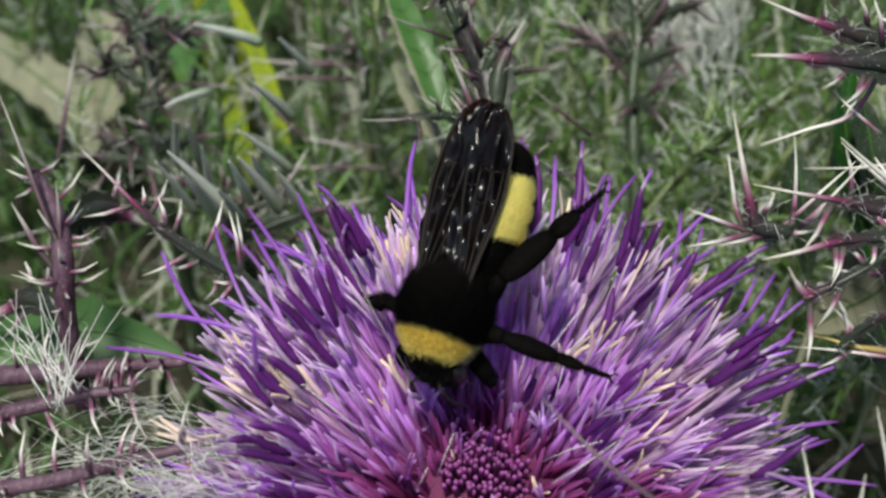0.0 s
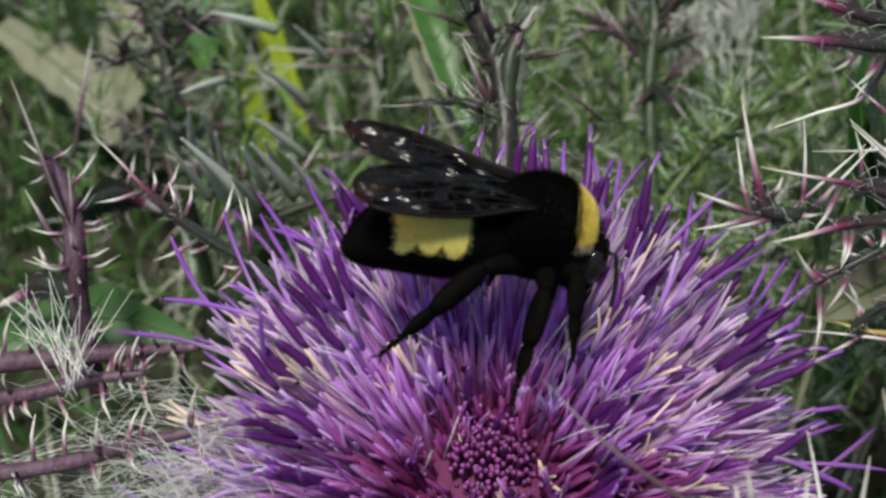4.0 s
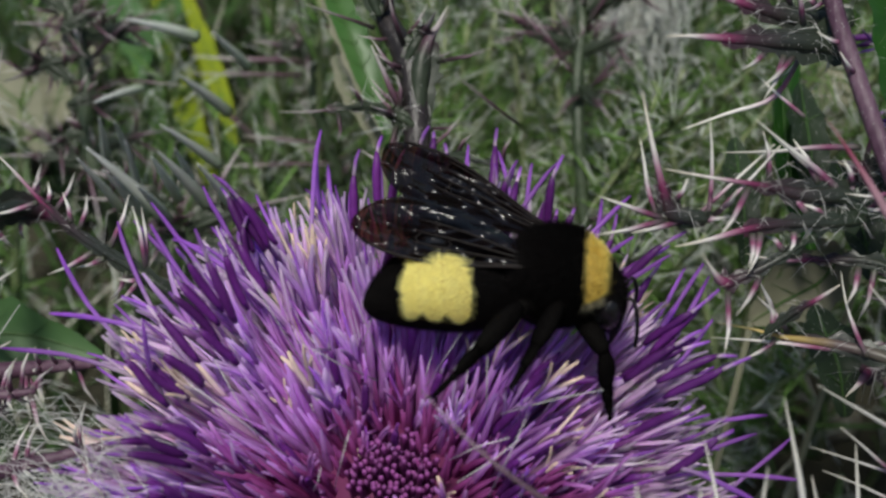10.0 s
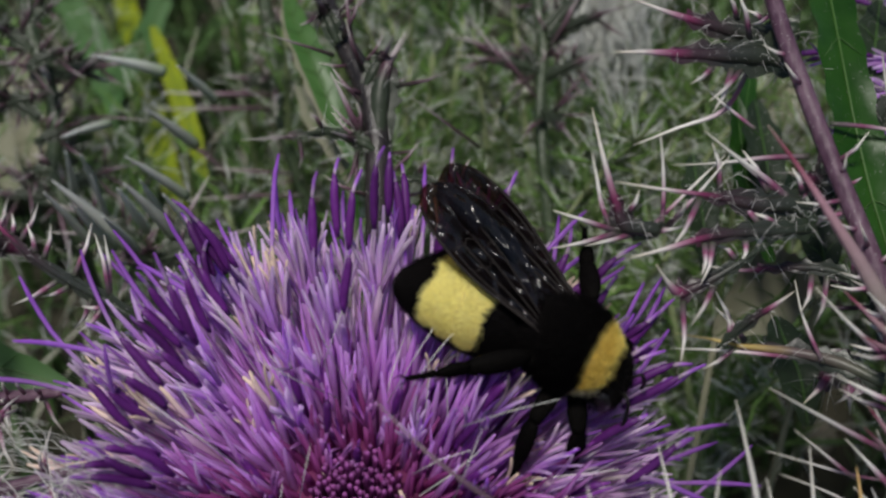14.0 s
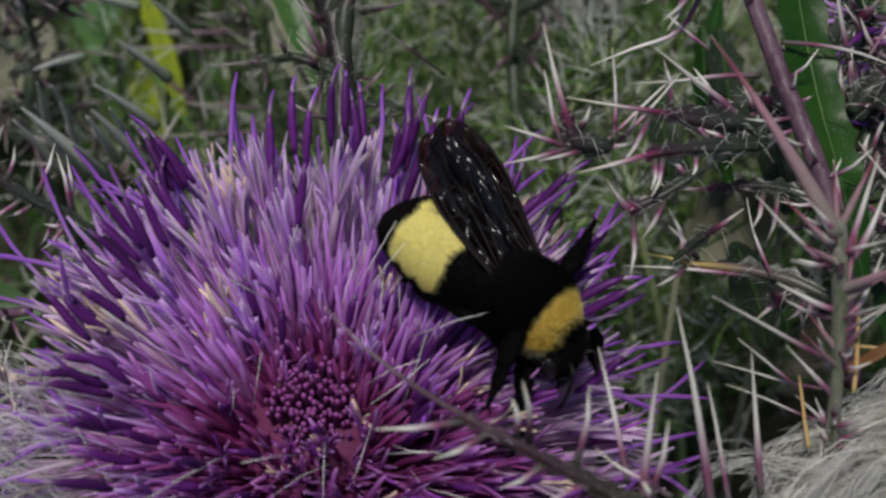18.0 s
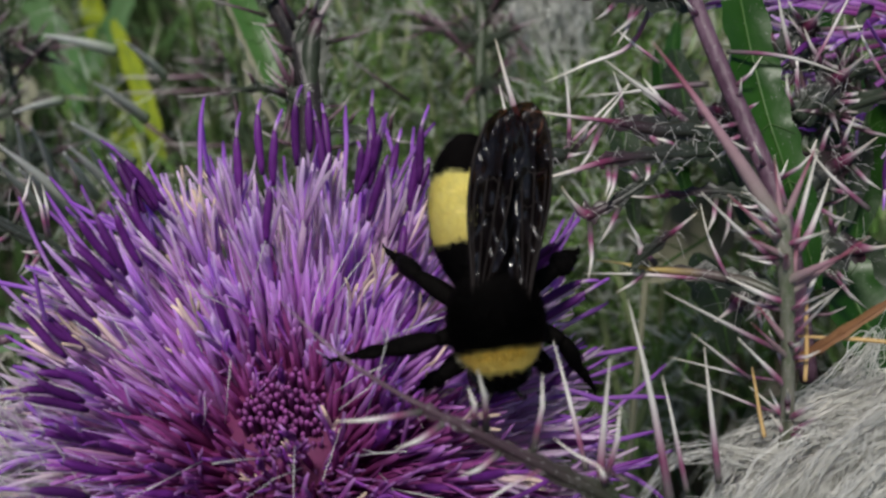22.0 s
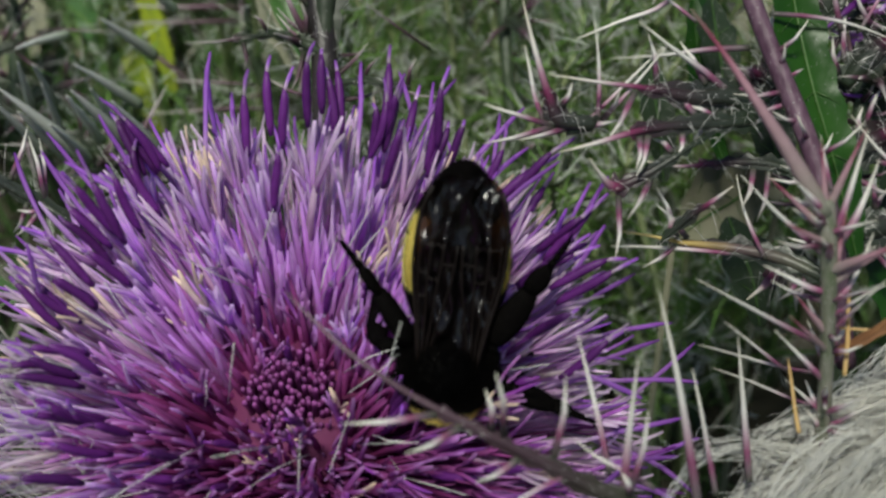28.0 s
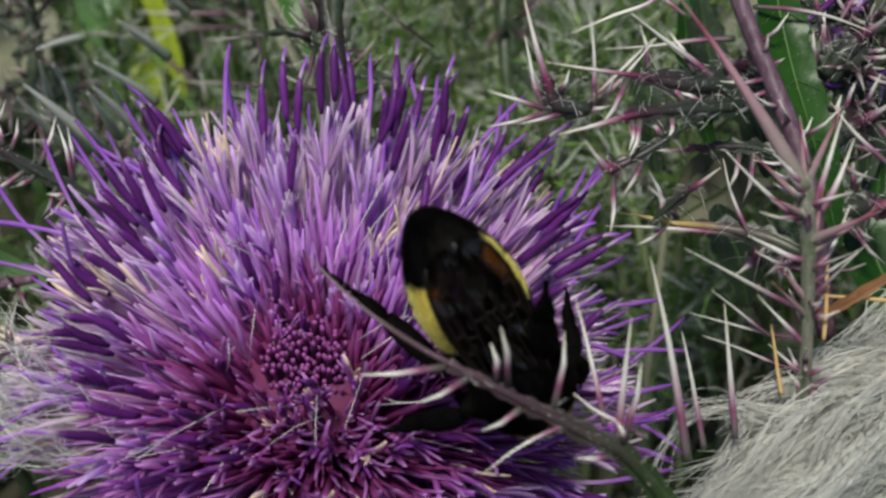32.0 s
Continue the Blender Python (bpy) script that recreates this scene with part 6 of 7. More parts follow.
def far_left_thistle(plant):
    stem(plant, [(-38.8, 60.6, 66.6), (-41.0, 65.6, 71.6), (-40.5, 70.6, 76.6), (-42.2, 76.1, 80.3), (-44.5, 82.1, 84.6), (-49.0, 100.0, 92.0)], [1.02, 1.10, 1.10, 1.03, 0.95, 0.82], green=1)
    spine(plant, [(-38.0, 70.6, 76.6), (-34.9, 71.2, 77.2), (-31.0, 70.7, 76.8), (-27.0, 70.1, 76.1)], [0.55, 0.47, 0.31, 0.08], dull=1)
    spine(plant, [(-41.0, 73.4, 79.4), (-44.0, 71.4, 79.2), (-47.6, 69.9, 79.4), (-51.5, 69.8, 79.3)], [0.94, 0.70, 0.39, 0.08], dull=1)
    spine(plant, [(-40.0, 72.8, 78.9), (-37.8, 74.1, 81.8), (-35.2, 74.7, 84.2), (-32.1, 75.3, 84.8)], [0.94, 0.70, 0.39, 0.08], dull=1)
    spine(plant, [(-41.3, 64.5, 70.5), (-40.0, 59.7, 67.5), (-38.8, 56.6, 66.1), (-38.3, 53.9, 63.4)], [0.71, 0.62, 0.47, 0.08], dull=1)
    spine(plant, [(-42.3, 75.6, 81.6), (-45.6, 75.4, 83.2), (-47.6, 74.6, 84.1), (-50.0, 74.4, 84.0)], [0.94, 0.70, 0.39, 0.08], dull=1)
    leaf(plant, [(-38.8, 58.9, 86.0), (-40.7, 59.9, 87.0), (-42.5, 60.8, 87.9), (-43.7, 59.6, 90.2), (-44.9, 58.5, 92.6)], [0.70, 1.22, 0.96, 0.43, 0.07], teeth=4, web=6, dull=1)
    leaf(plant, [(-40.3, 63.5, 90.6), (-38.5, 64.2, 91.3), (-36.7, 64.7, 91.8), (-34.4, 63.0, 93.6), (-32.1, 61.5, 95.6)], [0.58, 1.02, 0.80, 0.36, 0.07], teeth=4, web=6, dull=1)
    leaf(plant, [(-39.6, 56.8, 83.9), (-37.9, 57.2, 84.3), (-36.3, 57.4, 84.5), (-34.2, 55.5, 86.1), (-32.1, 53.7, 87.9)], [0.58, 1.02, 0.80, 0.36, 0.07], teeth=4, web=6, dull=1)
    leaf(plant, [(-39.2, 60.9, 88.0), (-41.3, 60.6, 87.7), (-43.4, 60.1, 87.2), (-44.9, 57.4, 88.1), (-46.3, 55.0, 89.1)], [0.64, 1.12, 0.88, 0.39, 0.07], teeth=4, web=6, dull=1)
    leaf(plant, [(-40.1, 67.1, 90.7), (-41.6, 68.0, 91.6), (-43.0, 68.8, 92.4), (-43.9, 67.4, 94.5), (-44.8, 66.1, 96.7)], [0.65, 1.13, 0.89, 0.40, 0.07], teeth=4, web=6, dull=1)
    leaf(plant, [(-37.4, 54.3, 81.4), (-38.7, 54.2, 81.3), (-39.9, 53.9, 81.0), (-40.6, 51.6, 82.2), (-41.3, 49.5, 83.6)], [0.58, 1.02, 0.80, 0.36, 0.07], teeth=4, web=6, dull=1)
    leaf(plant, [(-40.5, 69.7, 93.3), (-39.3, 70.4, 94.0), (-38.1, 70.9, 94.5), (-36.4, 69.2, 96.3), (-34.7, 67.6, 98.2)], [0.59, 1.03, 0.81, 0.36, 0.07], teeth=4, web=6, dull=1)


def far_mid_thistle(plant):
    stem(plant, [(-8.4, 81.7, 47.3), (-11.8, 87.7, 58.6), (-12.7, 94.0, 64.8), (-14.1, 102.5, 71.6), (-17.0, 122.1, 78.9)], [0.99, 1.06, 1.06, 0.98, 0.83], green=1)
    spine(plant, [(-11.8, 92.1, 62.9), (-16.9, 90.6, 65.0), (-23.1, 90.5, 64.8), (-30.3, 90.1, 66.2)], [1.06, 0.87, 0.61, 0.09], dull=1)
    spine(plant, [(-11.4, 90.8, 61.7), (-16.9, 88.9, 63.2), (-23.9, 89.0, 63.4), (-31.2, 88.2, 64.3)], [0.88, 0.70, 0.44, 0.09], dull=1)
    spine(plant, [(-19.6, 81.5, 55.8), (-24.8, 84.9, 59.2), (-28.7, 87.3, 61.7), (-32.3, 88.2, 64.3)], [0.87, 0.79, 0.70, 0.09], dull=1)
    spine(plant, [(-7.8, 69.7, 61.7), (-13.5, 70.3, 62.3), (-19.3, 70.0, 62.0), (-25.9, 69.8, 61.8)], [0.66, 0.58, 0.41, 0.08], dull=1)
    spine(plant, [(-8.1, 62.5, 72.1), (-11.2, 62.8, 72.3), (-15.1, 63.1, 72.6), (-19.3, 63.4, 72.9)], [0.54, 0.47, 0.39, 0.08], dull=1)


def far_right_thistle(plant):
    stem(plant, [(26.0, 49.5, 67.8), (25.4, 56.9, 75.2), (25.4, 64.8, 81.3), (26.2, 70.6, 85.4), (25.7, 77.0, 90.1), (25.2, 95.6, 96.4)], [0.83, 0.90, 0.91, 0.84, 0.84, 0.72], green=1)
    spine(plant, [(23.9, 66.4, 82.9), (20.7, 67.0, 85.3), (18.5, 69.1, 87.4), (16.5, 70.5, 90.5)], [0.68, 0.60, 0.45, 0.07], dull=1)
    spine(plant, [(26.1, 62.6, 79.2), (28.6, 63.8, 82.1), (30.9, 65.7, 84.0), (32.9, 66.8, 86.9)], [0.76, 0.60, 0.38, 0.07], dull=1)
    spine(plant, [(24.6, 65.3, 81.9), (22.2, 66.5, 84.8), (20.6, 67.0, 87.1), (19.1, 68.9, 89.0)], [0.53, 0.38, 0.30, 0.07], dull=1)
    spine(plant, [(26.9, 69.6, 86.2), (29.0, 70.2, 88.5), (30.9, 72.3, 90.6), (31.8, 73.9, 94.0)], [0.76, 0.60, 0.38, 0.07], dull=1)


def left_thistle(plant):
    stem(plant, [(-36.9, 6.1, 85.9), (-36.8, 7.6, 98.0), (-36.5, 9.4, 103.3), (-37.8, 14.7, 105.1), (-40.7, 19.6, 106.5)], [0.93, 0.99, 1.09, 0.88, 0.45])
    spine(plant, [(-36.6, 10.2, 104.1), (-38.1, 12.5, 106.4), (-40.1, 16.5, 110.4), (-43.2, 22.3, 114.4)], [0.76, 0.60, 0.38, 0.05], dull=1)
    spine(plant, [(-37.1, 9.0, 102.9), (-39.7, 11.4, 103.6), (-41.1, 13.9, 104.3), (-42.6, 16.4, 105.0)], [0.87, 0.66, 0.44, 0.06], dull=1)
    spine(plant, [(-36.5, 9.4, 103.3), (-36.9, 11.3, 105.2), (-36.9, 12.9, 106.8), (-37.2, 15.2, 109.1)], [0.76, 0.54, 0.33, 0.05], dull=1)
    spine(plant, [(-48.1, 46.5, 82.4), (-47.2, 50.5, 86.4), (-46.5, 54.0, 89.9), (-45.7, 57.2, 93.1)], [0.70, 0.63, 0.49, 0.07], dull=1)
    leaf(plant, [(-37.0, 8.5, 97.1), (-41.4, 12.2, 95.6), (-44.4, 13.3, 93.1), (-48.7, 13.9, 90.2)], [1.34, 1.72, 1.40, 0.24], teeth=4)
    leaf(plant, [(-39.5, 19.2, 99.1), (-37.2, 25.0, 96.0), (-35.0, 27.3, 93.0), (-33.0, 28.2, 90.4)], [1.40, 2.06, 1.61, 0.25], teeth=4)
    stem(plant, [(-48.6, 4.9, 91.7), (-40.4, 4.5, 93.1), (-33.4, 4.1, 94.5), (-24.6, 2.9, 96.8)], [1.12, 1.00, 0.83, 0.43])
    stem(plant, [(-42.5, -7.2, 100.7), (-37.1, -7.4, 102.4), (-32.1, -6.5, 103.2), (-27.2, -6.1, 103.6)], [0.71, 0.70, 0.60, 0.25])
    stem(plant, [(-40.5, -15.5, 101.2), (-32.5, -15.5, 103.0), (-26.0, -15.1, 105.2), (-18.0, -13.8, 106.5)], [0.72, 0.67, 0.56, 0.28])


def pale_thistle(plant):
    stem(plant, [(-23.0, 40.7, 73.0), (-24.8, 42.7, 77.0), (-25.9, 43.2, 79.4)], [0.70, 0.63, 0.42], green=1)
    spine(plant, [(-23.8, 33.2, 86.9), (-26.0, 32.5, 91.6), (-28.1, 31.5, 96.0), (-30.0, 31.0, 99.1)], [1.06, 0.90, 0.54, 0.06], pale=1)
    spine(plant, [(-26.5, 35.0, 85.2), (-27.4, 33.7, 89.3), (-28.1, 32.2, 93.1), (-28.9, 31.2, 95.7)], [0.88, 0.75, 0.45, 0.06], pale=1)
    spine(plant, [(-18.9, 34.0, 87.7), (-20.1, 32.8, 92.0), (-21.3, 31.5, 96.0), (-22.4, 30.6, 98.7)], [0.97, 0.82, 0.49, 0.06], pale=1)
    spine(plant, [(-18.1, 39.8, 88.5), (-19.8, 38.3, 92.4), (-21.4, 36.6, 96.0), (-22.9, 35.4, 98.4)], [0.79, 0.67, 0.40, 0.06], pale=1)
    spine(plant, [(-27.9, 40.1, 83.3), (-27.7, 39.1, 87.7), (-27.5, 37.8, 91.8), (-27.5, 37.0, 94.7)], [0.71, 0.60, 0.36, 0.06], pale=1)
    spine(plant, [(-33.3, 47.6, 82.3), (-32.7, 46.3, 86.3), (-32.1, 44.7, 90.1), (-31.8, 43.7, 92.7)], [0.73, 0.62, 0.37, 0.07], pale=1)
    spine(plant, [(-30.5, 48.0, 82.7), (-30.3, 46.4, 86.5), (-30.2, 44.6, 90.1), (-30.1, 43.4, 92.4)], [0.63, 0.53, 0.32, 0.07], pale=1)
    spine(plant, [(-21.0, 39.0, 85.8), (-21.2, 37.5, 89.7), (-21.4, 35.8, 93.3), (-21.6, 34.6, 95.7)], [0.70, 0.59, 0.36, 0.06], pale=1)
    spine(plant, [(-22.8, 37.2, 85.7), (-23.2, 35.8, 89.7), (-23.5, 34.2, 93.4), (-23.9, 33.1, 95.9)], [0.79, 0.67, 0.40, 0.06], pale=1)
    spine(plant, [(-22.9, 31.1, 88.3), (-23.4, 29.5, 92.0), (-23.7, 27.6, 95.5), (-24.2, 26.3, 97.8)], [0.76, 0.65, 0.39, 0.06], pale=1)
    spine(plant, [(-16.1, 35.3, 85.5), (-17.0, 34.1, 89.6), (-17.9, 32.6, 93.5), (-18.7, 31.6, 96.1)], [0.79, 0.67, 0.40, 0.06], pale=1)
    spine(plant, [(-29.7, 37.3, 84.1), (-30.6, 36.2, 88.3), (-31.4, 34.8, 92.3), (-32.3, 34.0, 95.0)], [0.70, 0.59, 0.36, 0.06], pale=1)
    spine(plant, [(-19.8, 58.4, 81.1), (-21.3, 56.8, 84.9), (-22.8, 55.0, 88.4), (-24.1, 53.8, 90.8)], [0.99, 0.84, 0.51, 0.07], pale=1)
    spine(plant, [(-30.7, 60.6, 83.5), (-32.1, 57.4, 85.6), (-33.3, 54.1, 87.5), (-34.5, 51.6, 88.5)], [0.77, 0.65, 0.39, 0.07], pale=1)
    spine(plant, [(-25.1, 72.0, 83.0), (-27.7, 69.8, 86.1), (-30.2, 67.3, 88.9), (-32.4, 65.6, 90.7)], [1.03, 0.88, 0.53, 0.07], pale=1)
    spine(plant, [(-17.8, 66.3, 82.3), (-18.9, 64.6, 86.0), (-20.0, 62.7, 89.3), (-20.9, 61.4, 91.6)], [0.79, 0.67, 0.40, 0.07], pale=1)


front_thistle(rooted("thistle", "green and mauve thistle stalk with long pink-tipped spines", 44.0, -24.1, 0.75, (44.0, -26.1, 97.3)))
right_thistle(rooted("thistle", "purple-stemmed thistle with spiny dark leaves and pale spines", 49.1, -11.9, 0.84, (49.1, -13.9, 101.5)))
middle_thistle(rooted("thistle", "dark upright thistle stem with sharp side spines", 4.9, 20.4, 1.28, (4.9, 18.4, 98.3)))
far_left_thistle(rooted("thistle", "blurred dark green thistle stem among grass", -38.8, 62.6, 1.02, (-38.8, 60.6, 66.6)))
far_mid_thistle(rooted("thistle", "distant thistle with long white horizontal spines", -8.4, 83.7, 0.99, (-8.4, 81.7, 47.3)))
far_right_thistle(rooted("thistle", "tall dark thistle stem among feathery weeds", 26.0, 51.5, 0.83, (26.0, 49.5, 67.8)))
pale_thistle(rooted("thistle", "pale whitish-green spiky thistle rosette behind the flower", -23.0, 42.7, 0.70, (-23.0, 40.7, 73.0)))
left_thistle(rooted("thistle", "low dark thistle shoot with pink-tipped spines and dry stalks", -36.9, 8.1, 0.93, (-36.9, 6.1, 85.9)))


def soft_leaves():
    for make, name, label, mat in ((green_leaf, "broad_leaf", "bright green broad leaf with a pale dry edge", VIVID),
                                   (yellow_leaf, "yellow_blade", "yellow-green long narrow leaf leaning in the grass", YELLOW),
                                   (light_leaf, "forked_leaf", "soft light green forked leaf low in the grass", LIGHT),
                                   (low_leaf, "soft_leaf", "soft pale green leaf lying under the flower's edge", LIGHT)):
        plant = thing(name, label, "leaf", place=Matrix.Translation((0, 0.09, 0)))
        make(plant, mat)


def green_leaf(plant, mat):
    blade(plant, [(1.1, 46.2, 87.4), (-1.3, 52.0, 91.5), (-3.4, 57.0, 94.6), (-5.6, 62.5, 96.6), (-6.8, 67.6, 98.2)], [0.45, 1.95, 2.10, 1.70, 0.40], edge=1, mat=mat)


def yellow_leaf(plant, mat):
    blade(plant, [(-33.5, 104.6, 26.3), (-39.7, 125.7, 21.0), (-44.7, 142.9, 20.6), (-49.4, 160.2, 20.4), (-54.3, 180.0, 22.5), (-60.8, 208.7, 24.9)], [0.81, 2.40, 2.73, 2.61, 2.47, 1.05], mat=mat)
    blade(plant, [(-24.3, 82.9, 54.5), (-28.2, 98.1, 52.6), (-32.9, 113.9, 51.3), (-38.3, 130.3, 50.7)], [0.52, 1.66, 1.74, 0.61], mat=mat)


def light_leaf(plant, mat):
    blade(plant, [(-61.6, 161.6, 38.1), (-55.0, 149.7, 34.4), (-50.7, 138.9, 32.0), (-48.7, 129.3, 30.7)], [2.56, 3.42, 2.90, 0.44], mat=mat)
    blade(plant, [(-41.9, 160.5, 37.1), (-44.8, 149.1, 33.9), (-47.8, 140.3, 33.4), (-48.5, 130.8, 32.3)], [2.09, 2.51, 2.01, 0.44], mat=mat)


def low_leaf(plant, mat):
    blade(plant, [(-52.0, 11.0, 85.0), (-45.0, 15.0, 86.0), (-37.0, 16.0, 86.5), (-28.0, 14.0, 85.0)], [0.8, 3.4, 3.6, 0.5], mat=mat)


def dead_leaves():
    plant = thing("dead_leaves", "curled beige dead leaves lying low in the grass", "leaf litter", place=Matrix.Translation((0, 0.09, 0)))
    mat = DEAD
    blade(plant, [(60.7, 88.8, 71.9), (60.6, 78.5, 70.4), (60.7, 71.4, 66.8), (60.6, 68.6, 60.5)], [1.70, 4.94, 4.89, 0.82], mat=mat)
    blade(plant, [(42.0, 22.0, 84.2), (45.8, 25.9, 84.7), (50.0, 27.2, 84.2), (53.9, 26.3, 83.3)], [0.50, 2.56, 2.84, 1.29], mat=mat)
    blade(plant, [(-87.9, 134.2, 38.2), (-73.7, 119.0, 40.7), (-65.0, 109.9, 40.3), (-59.5, 99.6, 38.8)], [2.13, 4.58, 3.97, 0.78], mat=mat)
    blade(plant, [(-68.5, 147.4, 33.9), (-63.7, 136.9, 32.2), (-63.4, 126.6, 30.7), (-66.6, 121.3, 25.4)], [2.23, 6.54, 5.33, 1.07], mat=mat)
    blade(plant, [(50.0, 23.1, 90.3), (48.3, 22.5, 86.0), (44.5, 21.9, 83.4), (41.3, 21.2, 80.9)], [1.26, 3.20, 2.97, 0.65], mat=mat)
    blade(plant, [(-6.3, 65.9, 84.2), (-3.9, 57.9, 85.0), (-1.0, 52.9, 83.5), (0.4, 49.8, 80.5)], [0.45, 1.60, 1.43, 0.29], mat=mat)


soft_leaves()
dead_leaves()


# ---- down of spent flower heads ----
def down(name, label, a, m, c, spread, count, mat, thick, seed, category="seed head"):
    """Matted silky strands that sweep from a over m to c."""
    rnd = random.Random(seed)
    b = Build()
    a, m, c = Vector(a), Vector(m), Vector(c)
    for i in range(count):
        if i % (40 if count > 1000 else 4) == 0:
            off = Vector((rnd.gauss(0, 1), rnd.gauss(0, 1), rnd.gauss(0, 1))) * spread
            sway = Vector([rnd.gauss(0, 2.2) for _ in range(3)])
            swing = [Vector([rnd.gauss(0, 0.85) for _ in range(3)]) * spread for _ in range(3)]
        jig = [v + Vector([rnd.gauss(0, 0.2) for _ in range(3)]) * spread for v in swing]
        p, q, r = a + off + jig[0], m + off * 0.95 + jig[1], c + off * 0.9 + jig[2]
        t0, t1 = rnd.uniform(0, 0.45), rnd.uniform(0.55, 1.0)
        bow = Vector([rnd.gauss(0, 0.75) for _ in range(3)])
        pts = []
        for k in range(7):
            t = t0 + (t1 - t0) * k / 6
            pts.append(p * (1 - t) ** 2 + q * 2 * t * (1 - t) + r * t * t + sway * math.sin(t * 5.5 + off.x) + bow * math.sin(k * 0.9 + i))
        w = thick * rnd.uniform(0.5, 1.5)
        b.tube(pts, [w * 0.6, w, w, w, w * 0.9, w * 0.7, w * 0.3], 3)
    return tagged(new(name, b.mesh(name, [mat])), label, category, kind="stuff")


down("seed_down", "matted grey-white silky down of a spent thistle head", (63.0, -18.6, 103.4), (48.0, -25.9, 104.2), (37.2, -33.6, 99.5), 2.4, 4200, DOWN, 0.042, 31, "seed head")
down("seed_down", "matted grey-white silky down of a spent thistle head", (65.8, -24.0, 97.7), (52.6, -28.0, 100.3), (44.6, -33.4, 97.5), 2.8, 3600, DOWN, 0.044, 34, "seed head")
down("silky_down", "fine white silky down beside the flower", (-40.0, -12.0, 95.0), (-29.0, -13.5, 98.5), (-15.0, -12.5, 97.0), 3.4, 110, DOWN, 0.026, 32, "seed head")
down("silky_down", "fine white silky down beside the flower", (-27.1, -20.6, 106.5), (-21.1, -20.5, 108.5), (-15.6, -21.3, 103.9), 3.0, 170, DOWN, 0.028, 35, "seed head")
down("straw_head", "pale yellow dry grass head hanging among weeds", (37.8, 99.0, 82.1), (37.2, 91.3, 76.3), (37.6, 82.8, 71.2), 3.2, 420, THREAD, 0.1, 33, "grass")


def hair_fan(root, tips, count, seed):
    """A fan of long silvery hairs."""
    rnd = random.Random(seed)
    b = Build()
    root = Vector(root)
    for i in range(count):
        u = rnd.random() * (len(tips) - 1)
        k = min(int(u), len(tips) - 2)
        tip = Vector(tips[k]).lerp(Vector(tips[k + 1]), u - k)
        tip = root.lerp(tip, rnd.uniform(0.5, 1.05)) + Vector([rnd.gauss(0, 0.5) for _ in range(3)])
        p = root + Vector([rnd.gauss(0, 0.7) for _ in range(3)])
        mid = p.lerp(tip, 0.5) + Vector([rnd.gauss(0, 0.4) for _ in range(3)])
        b.tube(smooth([p, mid, tip], 3), [0.07, 0.06, 0.03], 3)
    return tagged(new("hair_fan", b.mesh("hair_fan", [PAPPUS])), "fan of long fine silvery plant hairs", "seed head", kind="stuff")


hair_fan((-32.6, -9.1, 105.9), [(-39.0, -4.1, 110.9), (-37.6, -3.9, 112.8), (-34.4, -4.3, 114.3), (-32.5, -3.1, 115.4), (-31.1, -5.8, 112.7), (-28.5, -4.3, 112.5), (-27.3, -2.7, 112.3)], 24, 41)


# ---- grass and weeds ----
def sward(name, mat, count, label, thin, near, seed):
    rnd = random.Random(seed)
    b = Build()
    for i in range(count):
        x, y = rnd.uniform(-150, 160), rnd.uniform(near, 280)
        h = rnd.uniform(14, 52) * (0.6 if y < 60 else 1)
        a = rnd.uniform(0, 6.28)
        lean = rnd.uniform(0.05, 0.9)
        base = Vector((x, y, -2))
        d = Vector((math.cos(a), math.sin(a), 0))
        pts = [base + d * (h * lean * s * s) + Vector((0, 0, h * s * (1 - 0.2 * s))) for s in (0, 0.3, 0.6, 0.85, 1)]
        w = rnd.uniform(0.35, 1.1) * thin
        b.blade(pts, [w, w, w * 0.8, w * 0.5, 0.05], (-d.y, d.x, 0.2), fold=0.25)
    tagged(new(name, b.mesh(name, [mat])), label, "grass", kind="stuff")


def weed_shape(rnd, high):
    """Stem and narrow side leaves of an upright feathery weed."""
    a = rnd.uniform(0, 6.28)
    tip = Vector((math.cos(a) * high * 0.16, math.sin(a) * high * 0.16, high))
    stalk, leaves = Build(), Build()
    line = [tip * t + Vector((0, 0, 0)) + Vector((math.sin(3 * t + a), math.cos(3 * t), 0)) * (2.0 * t) for t in (0, 0.25, 0.5, 0.75, 1)]
    stalk.tube(smooth(line, 3), [0.85, 0.7, 0.35], 6)
    for k in range(int(high * 0.95)):
        u = rnd.uniform(0.15, 1)
        i = min(3, int(u * 4))
        p = line[i].lerp(line[i + 1], u * 4 - i)
        c = k * 2.399963
        d = Vector((math.cos(c), math.sin(c), rnd.uniform(0.6, 2.2))).normalized()
        far = rnd.uniform(6, 14) * (1.2 - u * 0.6)
        leaves.blade([p, p + d * far * 0.35, p + d * far * 0.7, p + d * far + Vector((0, 0, -0.7))], [0.16, 0.29, 0.24, 0.03], (-d.y, d.x, 0.1), fold=0.3)
    for k in range(int(high * 0.5)):
        u = rnd.uniform(0.12, 1)
        i = min(3, int(u * 4))
        p = line[i].lerp(line[i + 1], u * 4 - i)
        c = k * 2.399963 + rnd.uniform(-0.5, 0.5)
        d = Vector((math.cos(c), math.sin(c), rnd.uniform(-0.1, 1.6))).normalized()
        leaves.tube(strand(p, d, rnd.uniform(4, 12) * (1.2 - 0.5 * u), rnd.uniform(0, 0.4), rnd, 3), [0.10, 0.13, 0.09, 0.03], 3, 1)
    return stalk.mesh("stem", [OLIVE]), leaves.mesh("foliage", [WEED, PALE])


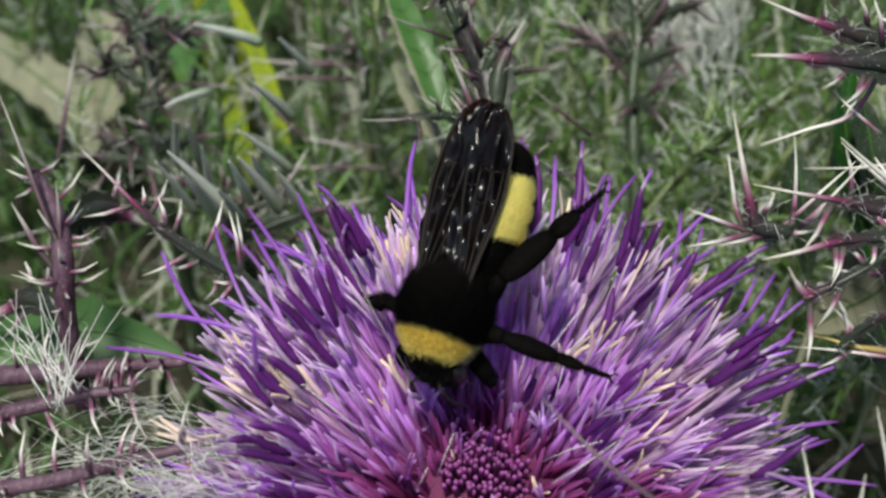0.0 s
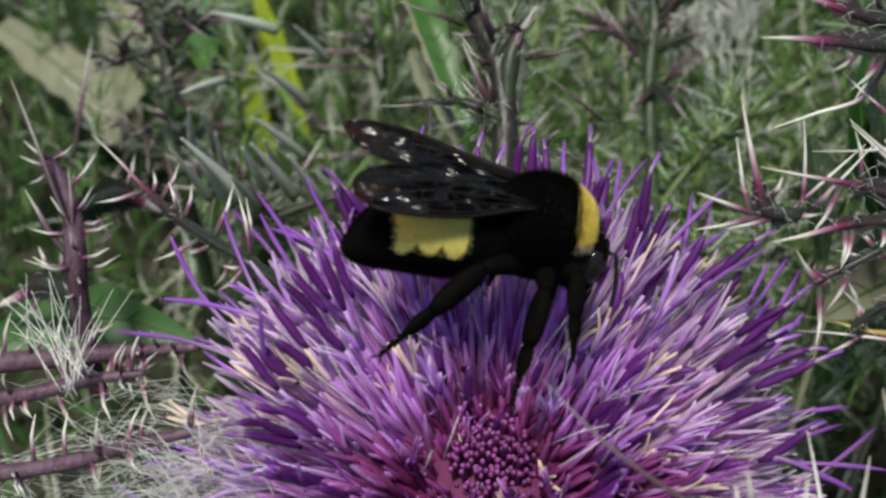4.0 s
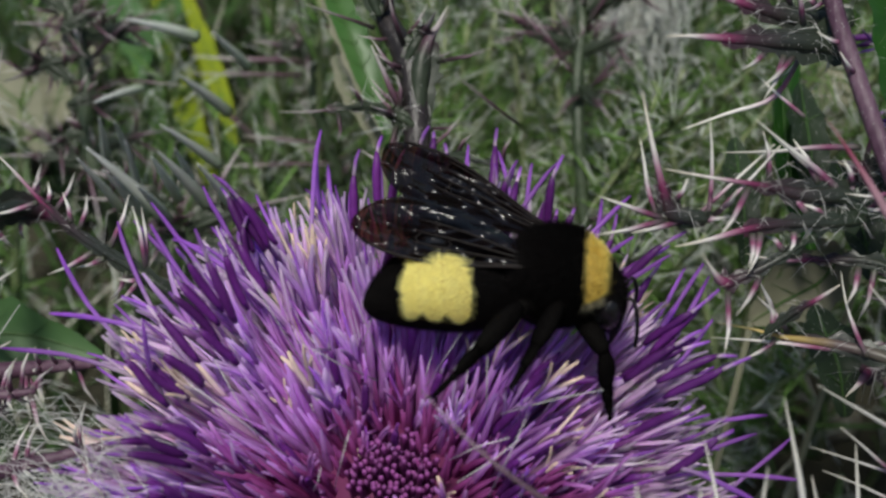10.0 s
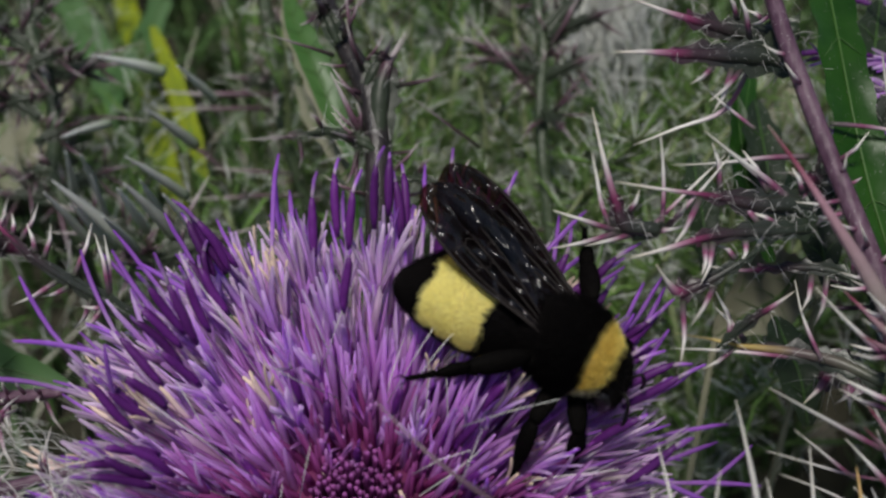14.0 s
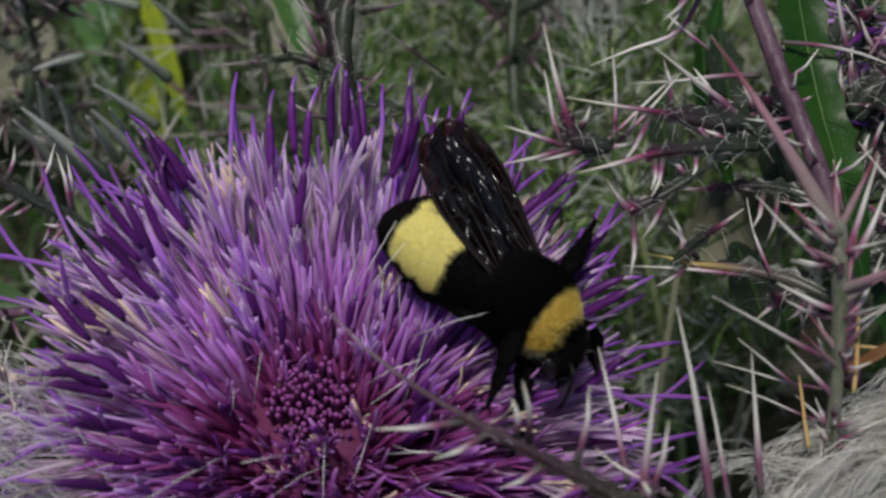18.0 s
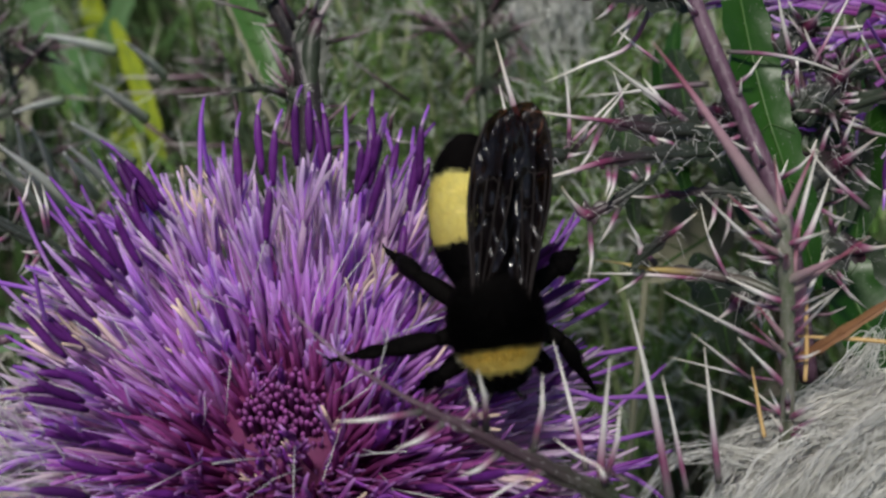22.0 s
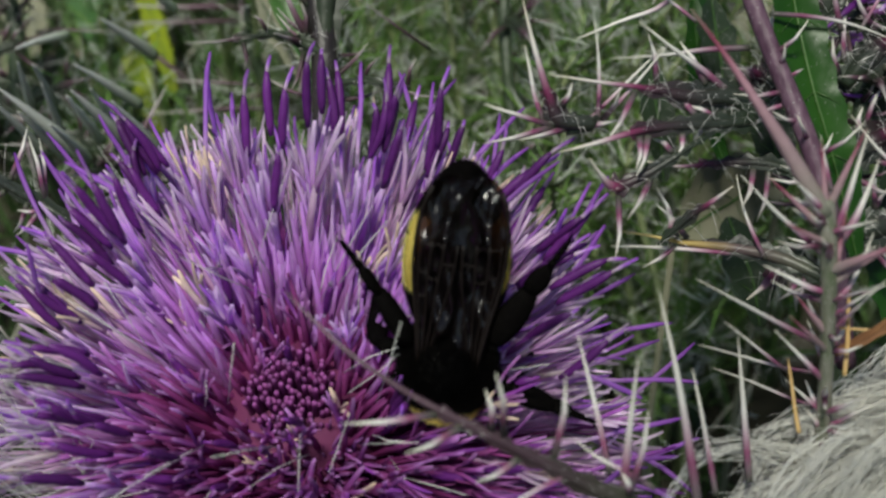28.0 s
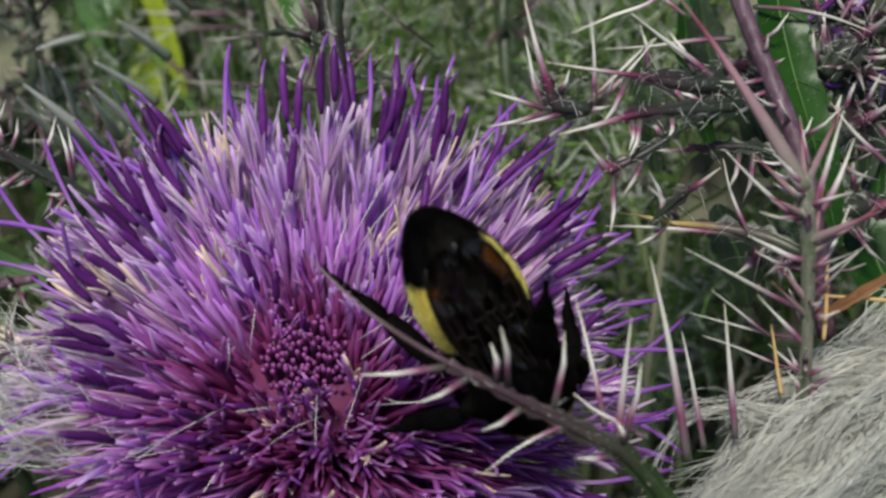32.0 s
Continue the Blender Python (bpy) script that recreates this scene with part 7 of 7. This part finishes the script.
def weeds():
    rnd = random.Random(12)
    kinds = [weed_shape(rnd, h) for h in (46, 56, 64, 72, 80, 60)]
    for i in range(64):
        row = i % 4
        x = -20 + 115 * ((i * 0.618034) % 1) + rnd.uniform(-4, 4)
        y = 62 + 22 * row + rnd.uniform(-8, 8)
        k = rnd.choice(kinds[:3] if row == 0 else kinds)
        plant = thing("feathery_weed", "upright bright green feathery weed with narrow leaves", "weed", "weeds behind the flower",
                      place=Matrix.Translation((x * MM, y * MM, -0.001)) @ Matrix.Rotation(rnd.uniform(0, 6.28), 4, "Z"))
        part("stem", k[0], plant)
        part("foliage", k[1], plant, kind="stuff")
    for i in range(26):
        x, y = rnd.uniform(-120, 0), rnd.uniform(80, 200)
        k = rnd.choice(kinds[:3])
        plant = thing("feathery_weed", "upright bright green feathery weed with narrow leaves", "weed", "weeds behind the flower",
                      place=Matrix.Translation((x * MM, y * MM, -0.001)) @ Matrix.Rotation(rnd.uniform(0, 6.28), 4, "Z"))
        part("stem", k[0], plant)
        part("foliage", k[1], plant, kind="stuff")


def bristly_shape(rnd, high):
    """A slender green shoot set all round with fine pale bristles and needle leaves."""
    a = rnd.uniform(0, 6.28)
    line = smooth([Vector((math.cos(a), math.sin(a), 0)) * (high * 0.30 * t * t) + Vector((math.sin(4 * t + a) * 1.2, math.cos(5 * t) * 1.2, high * t)) for t in (0, 0.25, 0.5, 0.75, 1)], 5)
    stalk, hair = Build(), Build()
    stalk.tube(line, [0.80, 0.72, 0.55, 0.2], 7)
    for k in range(int(high * 1.7)):
        u = rnd.uniform(0.3, 1)
        p = line[int(u * (len(line) - 1))]
        c = k * 2.399963
        d = Vector((math.cos(c), math.sin(c), rnd.uniform(-0.2, 1.9))).normalized()
        if k % 2:
            hair.tube(strand(p, d, rnd.uniform(2.5, 8.0), rnd.uniform(0, 0.4), rnd, 3), [0.11, 0.13, 0.09, 0.02], 3, 1)
        else:
            hair.tube(strand(p, d, rnd.uniform(3.0, 9.0), rnd.uniform(0, 0.5), rnd, 3), [0.16, 0.19, 0.14, 0.03], 4, 0)
    return stalk.mesh("stem", [OLIVE]), hair.mesh("bristles", [WEED, PALE])


def bristly_weeds():
    rnd = random.Random(61)
    kinds = [bristly_shape(rnd, h) for h in (78, 84, 90, 96, 72, 88)]
    for i in range(56):
        x, y = 2 + 54 * ((i * 0.618034) % 1) + rnd.uniform(-2, 2), 42 + 13 * (i % 4) + rnd.uniform(-4, 4)
        k = rnd.choice(kinds if y > 60 else kinds[:2] + kinds[4:5])
        plant = thing("bristly_weed", "slender green weed shoot covered in fine pale bristles", "weed", "bristly weeds behind the flower",
                      place=Matrix.Translation((x * MM, y * MM, -0.001)) @ Matrix.Rotation(rnd.uniform(0, 6.28), 4, "Z"))
        part("stem", k[0], plant)
        part("bristles", k[1], plant, "fine pale bristles and narrow green leaves", kind="stuff")


def threads():
    """Fine dry bristles and pale threads between the weeds."""
    rnd = random.Random(44)
    b = Build()
    for i in range(450):
        x, y = rnd.uniform(-60, 120), rnd.uniform(45, 150)
        p = Vector((x, y, rnd.uniform(5, 78 - 0.25 * y)))
        d = Vector((rnd.gauss(0, 0.6), rnd.gauss(0, 0.5), rnd.uniform(0.2, 1.2)))
        far = rnd.uniform(5, 15)
        b.tube(strand(p, d, far, rnd.uniform(0, 0.9), rnd, 4), [0.10, 0.12, 0.10, 0.08, 0.03], 3)
    tagged(new("bristle", b.mesh("bristle", [THREAD])), "fine pale dry bristles between green weeds", "grass", kind="stuff")


def stones():
    for x, y, r in ((74, 70, 5.0), (56, 118, 7), (-60, 150, 12), (95, 110, 9)):
        b = Build()
        b.ball((0, 0, 0), (r, r * 0.8, r * 0.55), 10, 14, shape=lambda p: p * (1 + 0.16 * noise.noise(p * 0.2)))
        tagged(new("stone", b.mesh("stone", [STONE])), "rounded beige stone lying on the soil", "stone").location = (x * MM, y * MM, r * 0.3 * MM)


def meadow():
    """Short grass on the open ground round about."""
    rnd = random.Random(77)
    b = Build()
    for i in range(9000):
        x, y = rnd.uniform(-620, 620), rnd.uniform(-620, 640)
        if -150 < x < 160 and -60 < y < 280:
            continue
        h, a = rnd.uniform(20, 70), rnd.uniform(0, 6.28)
        d = Vector((math.cos(a), math.sin(a), 0)) * (h * rnd.uniform(0.1, 0.7))
        base, w = Vector((x, y, -2)), rnd.uniform(0.8, 2.2)
        b.blade([base, base + d * 0.3 + Vector((0, 0, h * 0.6)), base + d + Vector((0, 0, h))], [w, w * 0.8, 0.05], (-d.y, d.x, 0.1), fold=0.2)
    tagged(new("meadow", b.mesh("meadow", [BLADE])), "short green meadow grass on bare soil", "grass", kind="stuff")


def grass():
    sward("grass", BLADE, 2600, "dense green grass blades", 1.0, 18, 9)
    sward("dry_grass", STRAW, 600, "pale dry grass stalks", 0.4, 30, 10)
    meadow()
    weeds()
    bristly_weeds()
    threads()
    stones()


grass()


def motions():
    walk(bee, BEE)
    for s, turns in ((1, LEFT_WING), (-1, RIGHT_WING)):
        walk(bee_wings[s], [(t, pose(WING_ROOT[0] * MM, WING_ROOT[1] * s * MM, WING_ROOT[2] * MM, rx, ry, rz)) for t, rx, ry, rz in turns])
    for key, turns in LEGS.items():
        at = bee_legs[key].matrix_basis.translation.copy()
        walk(bee_legs[key], [(t, pose(at.x, at.y, at.z, rx, ry, rz)) for t, rx, ry, rz in turns])


motions()
